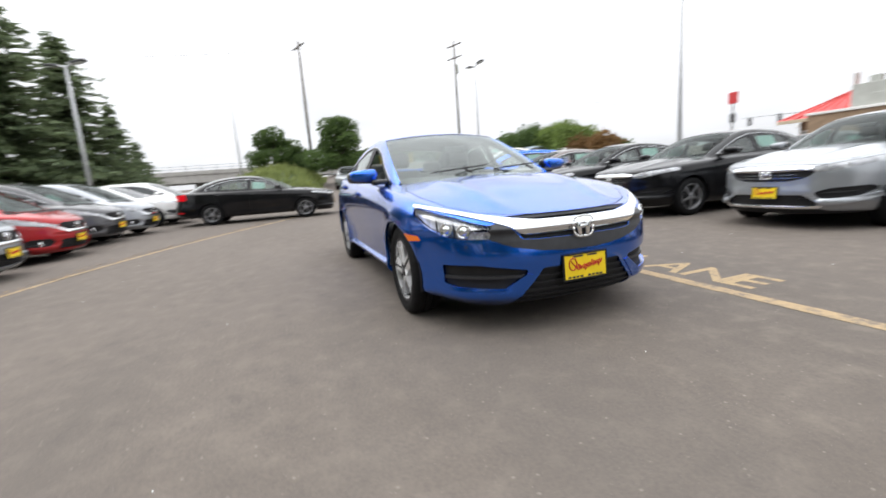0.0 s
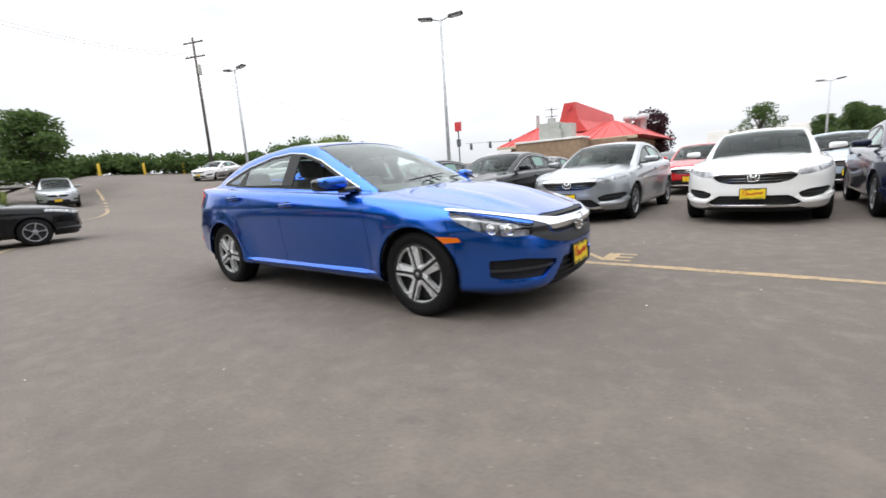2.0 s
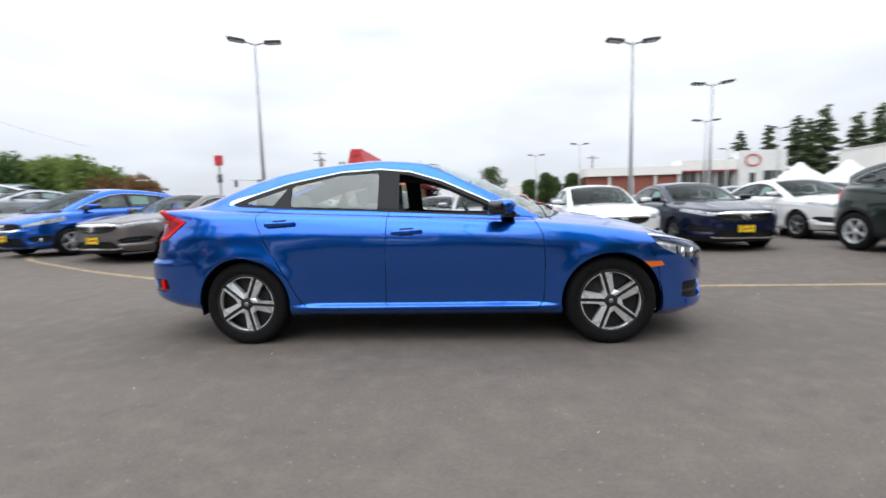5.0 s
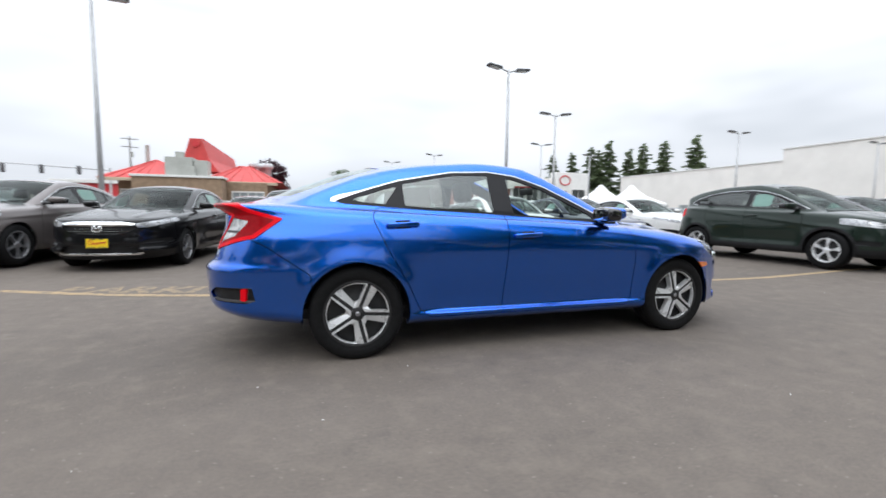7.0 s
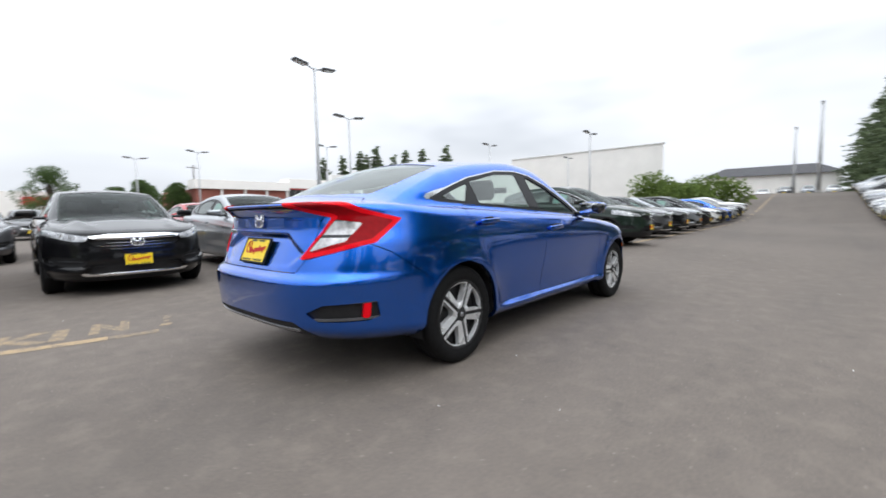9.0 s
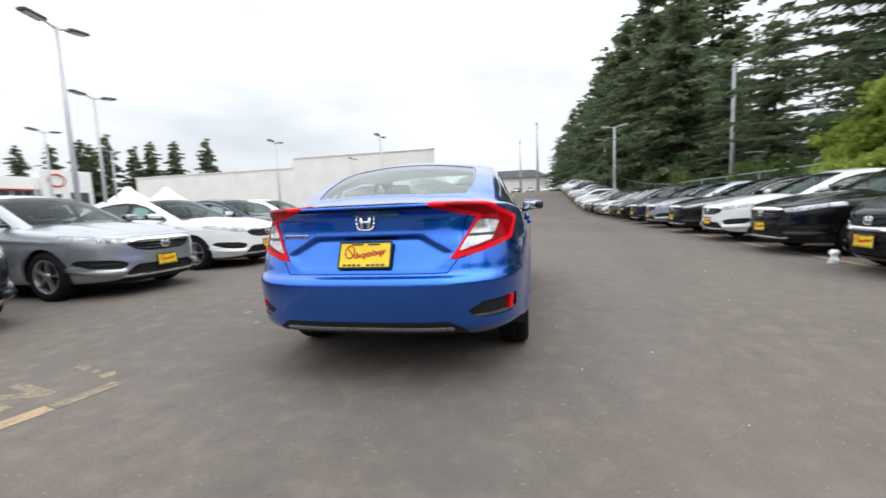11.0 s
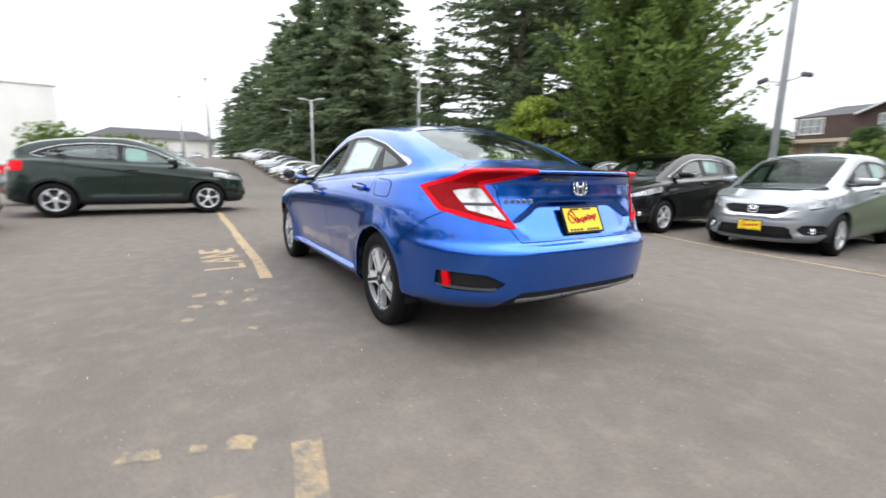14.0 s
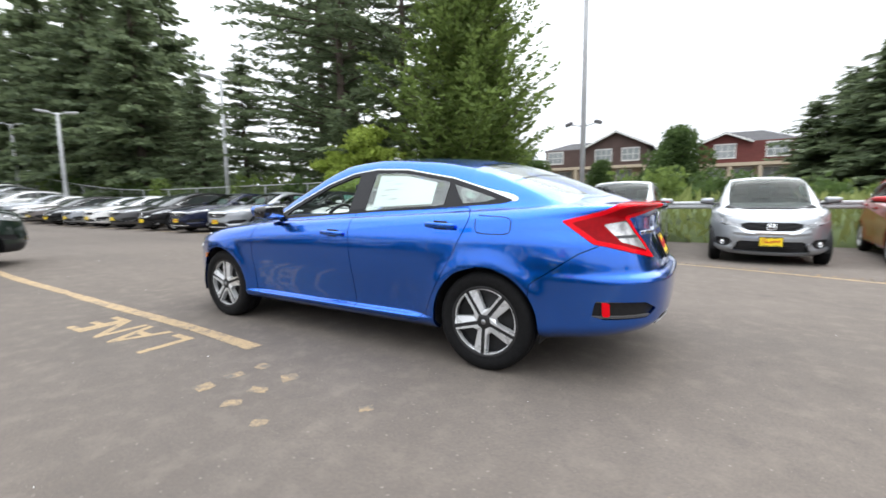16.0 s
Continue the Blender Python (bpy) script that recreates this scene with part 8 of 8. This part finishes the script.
def tent(x, y):
    t = thing("tent", "white peaked canopy tent", "tent", "canopy tents", m=pose(x, y, -.1))
    n = 4
    bm = bmesh.new()
    rings = []
    for q, (hw, z) in enumerate(((2.6, 2.3), (1.9, 2.62), (1.2, 3.05), (.55, 3.7), (.12, 4.35))):
        rings.append([bm.verts.new((sx * hw, sy * hw, z)) for sx, sy in ((1, 1), (-1, 1), (-1, -1), (1, -1))])
    for a, b in zip(rings, rings[1:]):
        for i in range(4):
            bm.faces.new((a[i], a[(i + 1) % 4], b[(i + 1) % 4], b[i]))
    bm.faces.new(rings[-1])
    low = [bm.verts.new((v.co.x, v.co.y, 2.05)) for v in rings[0]]
    for i in range(4):
        bm.faces.new((low[i], low[(i + 1) % 4], rings[0][(i + 1) % 4], rings[0][i]))
    part("canopy", bm, M["canvas"], t)
    for sx in (1, -1):
        for sy in (1, -1):
            bm = bmesh.new()
            tube(bm, (sx * 2.5, sy * 2.5, 0), (sx * 2.5, sy * 2.5, 2.3), .04, .04, 8)
            part("leg", bm, M["galv"], t)


def town_house(x0, x1, y, siding, label, z=0.4, gx=.45, gw=.32, peak=7.75, ridge=7.4, upper=(.16, .42, .72)):
    """Three storeys seen from the back: sided gable, beige base, white windows, balconies."""
    h = thing("house", label, "house", "town houses", m=pose(0, 0, z))
    w = x1 - x0
    xm = x0 + w * gx
    bm = bmesh.new()
    box(bm, x0, x1, y - 9, y, 0, 4.2, .02)
    part("wall", bm, M["beige"], h, "beige lower wall")
    bm = bmesh.new()
    box(bm, x0 - .1, x1 + .1, y - 9, y + .25, 4.2, 6.3, .02)
    part("wall", bm, siding, h, "sided upper wall")
    bm = bmesh.new()
    g = [(xm - w * gw, 6.3), (xm + w * gw, 6.3), (xm, peak)]
    a = [bm.verts.new((p, y + .25, q)) for p, q in g]
    b = [bm.verts.new((p, y - 8, q)) for p, q in g]
    bm.faces.new(a)
    bm.faces.new(b[::-1])
    for i in range(3):
        bm.faces.new((a[i], b[i], b[(i + 1) % 3], a[(i + 1) % 3]))
    part("gable", bm, siding, h)
    for s in (1, -1):
        bm = bmesh.new()
        e0, e1 = (xm + s * w * (gw + .04), 6.12), (xm, peak + .05)
        vs = [bm.verts.new(p) for p in ((e0[0], y + .7, e0[1]), (e1[0], y + .7, e1[1]), (e1[0], y - 9, e1[1]), (e0[0], y - 9, e0[1]),
                                        (e0[0], y + .7, e0[1] + .18), (e1[0], y + .7, e1[1] + .18), (e1[0], y - 9, e1[1] + .18), (e0[0], y - 9, e0[1] + .18))]
        for f in ((0, 1, 2, 3), (7, 6, 5, 4), (0, 4, 5, 1), (1, 5, 6, 2), (2, 6, 7, 3), (3, 7, 4, 0)):
            bm.faces.new([vs[i] for i in f])
        part("roof", bm, M["shingle"], h)
        bm = bmesh.new()
        tube(bm, (e0[0], y + .72, e0[1] + .06), (e1[0], y + .72, e1[1] + .06), .10, .10, 4)
        part("barge_board", bm, M["white_trim"], h)
    bm = bmesh.new()
    prism(bm, x0 - .5, x1 + .5, y - 9.5, y + .2, 6.3, ridge, 2.6)
    part("main_roof", bm, M["shingle"], h)
    for fx in upper:
        window_unit(h, x0 + w * fx, y + .25, 4.85, 1.6, 1.2, (-1, 0), 3, 2)
    for fx in (.2, .5, .8):
        window_unit(h, x0 + w * fx, y, 2.55, 1.4, 1.3, (-1, 0), 2, 1)
    for fx in (.0, .34, .66, 1.0):
        bm = bmesh.new()
        box(bm, x0 + w * fx - .15, x0 + w * fx + .15, y, y + 1.2, 0, 4.15, .02)
        part("pier", bm, M["beige"], h)
    bm = bmesh.new()
    box(bm, x0, x1, y + .3, y + 1.25, 4.0, 4.3, .02)
    part("balcony", bm, M["beige"], h)


white_hall()
restaurant()
showroom()
tent(30.2, 37.4)
tent(33.6, 36.4)
town_house(2.2, 12.6, -46, M["siding_b"], "brown-sided town house with white windows and a gable", .2, .28, .30, 7.75, 7.25, (.14, .40, .90))
town_house(-9.8, -2.6, -46, M["siding"], "dark red sided town house with white windows and a gable", -.1, .72, .26, 7.0, 7.5, (.72, .16))

# roadside signs and low far buildings
sg = thing("road_sign", "red square sign on a tall pole", "sign", m=pose(-37, 57, 0) @ Matrix.Diagonal((.78, .78, .93, 1)))
bm = bmesh.new()
tube(bm, (0, 0, 0), (0, 0, 8.6), .14, .14, 10)
part("pole", bm, M["lamp_box"], sg)
bm = bmesh.new()
box(bm, -.75, .75, -.2, .2, 8.6, 10.2, .05)
part("sign_face", bm, M["sign_red"], sg)
bm = bmesh.new()
box(bm, -.45, .45, -.15, .15, 5.9, 7.2, .04)
part("sign_face", bm, M["lamp_box"], sg)
lf = thing("shop", "long low pale shop building with a red sign", "building", m=pose(0, 0, 0))
bm = bmesh.new()
box(bm, -4, 15, 84, 96, 0, 5.2, .05)
part("wall", bm, M["stucco"], lf)
bm = bmesh.new()
box(bm, 2, 6, 83.7, 84, 3.2, 4.4, .03)
part("sign", bm, M["sign_red"], lf)
ls = thing("shop", "low roadside shop with a red front", "building", m=pose(0, 0, 0))
bm = bmesh.new()
box(bm, -36, -26, 70, 78, 0, 4.4, .05)
part("wall", bm, M["sign_red"], ls)
bm = bmesh.new()
box(bm, -36.4, -25.6, 69.6, 78.4, 4.4, 4.9, .05)
part("roof", bm, M["white_trim"], ls)
fh = thing("garage", "low pale far building at the end of the lot", "building", m=pose(0, 0, 0))
bm = bmesh.new()
box(bm, 90, 102, -5, 14, 2.3, 6.6, .05)
part("wall", bm, M["stucco"], fh)
bm = bmesh.new()
prism(bm, 89.4, 102.6, -5.6, 14.6, 6.6, 8.4, 3.5)
part("roof", bm, M["shingle"], fh)
# traffic signals over the far street
ts = thing("traffic_signal", "traffic lights hung from a long steel arm", "traffic light", m=pose(-24, 56, 0))
bm = bmesh.new()
tube(bm, (0, 0, 0), (0, 0, 5.6), .14, .11, 10)
part("pole", bm, M["galv"], ts)
bm = bmesh.new()
tube(bm, (0, 0, 5.3), (-11, 0, 5.8), .09, .05, 8)
part("arm", bm, M["galv"], ts)
for x in (-3, -6.5, -10):
    part_mesh("signal_head", rounded_box_mesh("signal_head", M["lamp_box"], .36, .3, 1.0, .05), ts, "", pose(x, 0, 5.2))


# ---- the cars ----
hero_car()
NEAR = {"accord": parked_car(ACCORD, 1, "twist", M["rim_grey"]), "hatch": parked_car(HATCH, 1, "five", M["rim"]), "crossover": parked_car(CROSSOVER, 1, "five", M["rim"])}
FAR = {"accord": parked_car(dict(ACCORD), 0, "twist", M["rim_grey"]), "hatch": parked_car(dict(HATCH), 0, "five", M["rim"])}
WORDS = dict(silver="silver", white="white", black="black", grey="dark grey", taupe="brownish grey", navy="dark navy", red="red", green="dark green", blue="blue", lightblue="pale blue", copper="deep red")
KIND = dict(accord="four-door sedan", hatch="small hatchback", crossover="compact crossover")
_used = set()


def park(kind, colour, nose_x, nose_y, heading, near=True, where="in the row", lift=0.0):
    """heading: degrees of the car's nose from +x, anticlockwise. The nose stands at the given place."""
    proto = (NEAR if near else FAR)[kind]
    nose = dict(accord=2.36, hatch=2.065, crossover=2.16)[kind]
    a = radians(heading)
    x, y = nose_x - nose * math.cos(a), nose_y - nose * math.sin(a)
    z = float(ground_z(x, y)) + lift
    # lean with the slope of the ground
    dx = (float(ground_z(x + 1.3 * math.cos(a), y + 1.3 * math.sin(a))) - float(ground_z(x - 1.3 * math.cos(a), y - 1.3 * math.sin(a)))) / 2.6
    m = pose(x, y, z, 0, -math.degrees(math.atan(dx)), heading)
    key = (kind, near)
    if key in _used:
        car = copy_thing(proto, m)
    else:
        _used.add(key)
        car = proto
        car.matrix_basis = m
    set_paint(car, M[colour])
    tagged(car, "%s %s parked %s" % (WORDS[colour], KIND[kind], where), "car", "parked cars")
    return car


N_ = "nose out in the northern row"
S_ = "nose out along the firs"
# northern row
for kind, colour, x, y, hd in (("accord", "silver", .58, 4.17, -92), ("accord", "white", 3.22, 4.33, -92), ("accord", "navy", 5.5, 4.45, -91), ("accord", "white", 8.7, 5.45, -91),
                               ("accord", "black", -2.0, 4.0, -93), ("accord", "black", -4.75, 4.0, -96), ("accord", "taupe", -7.1, 3.85, -99), ("hatch", "blue", -9.45, 4.2, -102),
                               ("accord", "grey", -12.1, 5.5, -106), ("accord", "silver", -19.4, 10.5, -112), ("accord", "white", -21.9, 10.5, -115), ("accord", "taupe", -24.2, 10.2, -116), ("accord", "white", -30.5, 12.0, -60)):
    park(kind, colour, x, y, hd, True, N_)
park("crossover", "green", 7.95, .55, -89, True, "across the painted line")
# second northern row
for kind, colour, x in (("accord", "grey", -1.1), ("accord", "red", 1.75), ("accord", "lightblue", 5.0), ("accord", "white", 7.7), ("accord", "grey", -3.7), ("accord", "silver", -6.4), ("accord", "silver", 10.3), ("hatch", "white", 12.8)):
    park(kind, colour, x, 10.4 + .25 * abs(x) * (x < -4), -92, True, "in the second row")
for k, (kind, colour) in enumerate((("accord", "white"), ("hatch", "silver"), ("accord", "black"), ("accord", "silver"), ("accord", "white"), ("accord", "grey"), ("hatch", "white"), ("accord", "navy"))):
    park(kind, colour, 13 + 2.7 * k, 19 + .3 * k, -92, False, "in a back row")
for k, (kind, colour) in enumerate((("accord", "white"), ("accord", "silver"), ("hatch", "grey"), ("accord", "red"), ("accord", "white"), ("accord", "black"), ("hatch", "silver"), ("accord", "white"))):
    park(kind, colour, -7 + 2.8 * k, 25 + .2 * k, -90, False, "in a back row")
# row east of the crossover
for k, (kind, colour) in enumerate((("accord", "grey"), ("accord", "black"), ("accord", "silver"), ("hatch", "black"), ("accord", "white"), ("accord", "navy"), ("hatch", "blue"), ("accord", "silver"), ("accord", "black"), ("accord", "white"))):
    park(kind, colour, 11.2 + 2.55 * k, .9 + .05 * k, -91, k < 4, "in the eastern row")
# southern row, by the firs
for kind, colour, x, y, hd in (("hatch", "silver", -1.05, -5.2, 90), ("hatch", "silver", -3.53, -5.25, 88), ("hatch", "copper", -5.9, -5.3, 84), ("hatch", "grey", -7.9, -5.2, 84), ("hatch", "silver", -9.75, -4.95, 82),
                               ("hatch", "black", 1.3, -4.75, 90), ("accord", "black", 3.8, -4.85, 91), ("accord", "white", 6.15, -4.9, 91), ("accord", "black", 8.6, -4.9, 91), ("accord", "silver", 11.1, -4.9, 91), ("accord", "navy", 13.6, -4.95, 91)):
    park(kind, colour, x, y, hd, True, S_)
tones = ("black", "grey", "white", "silver", "black", "taupe", "white", "silver", "white", "grey", "silver", "white", "black", "silver", "white", "white", "silver", "grey", "white", "silver")
for k, colour in enumerate(tones):
    park("accord" if k % 4 else "hatch", colour, 16.1 + 2.5 * k, -4.95 - .01 * k, 91, False, S_)
# western end
park("accord", "black", -11.2, .15, 86, True, "across the end of the row")
park("crossover", "silver", -26.2, 2.9, -12, True, "by the grass bank")
for k, (kind, colour) in enumerate((("accord", "white"), ("hatch", "silver"), ("accord", "grey"), ("accord", "white"), ("hatch", "red"), ("accord", "silver"))):
    park(kind, colour, 76 + .4 * k, -4 + 2.7 * k, 180, False, "across the far end of the lot")
park("accord", "white", -13.2, -4.6, 84, False, "behind the black sedan")
park("hatch", "white", -15.4, -4.6, 84, False, "behind the black sedan")
for k, colour in enumerate(("silver", "lightblue", "white", "white", "silver")):
    park("accord", colour, -24.5 + 2.4 * k, 16.6 + 1.2 * k, 100, False, "by the roadside hedge")


# a crumpled bag left between two cars
rnd_bag = np.random.RandomState(3)
vs, fs = lathe([(.001, 0), (.055, 0), (.062, .05), (.05, .10), (.058, .15), (.03, .19), (.001, .185)], 12, "z")
vs = [(x + rnd_bag.randn() * .008, y + rnd_bag.randn() * .008, z) for x, y, z in vs]
tagged(new("paper_bag", mesh_of("paper_bag", [(x + 2.3, y - 5.07, z) for x, y, z in vs], fs, M["paper"])), "small crumpled white paper bag on the asphalt", "litter")
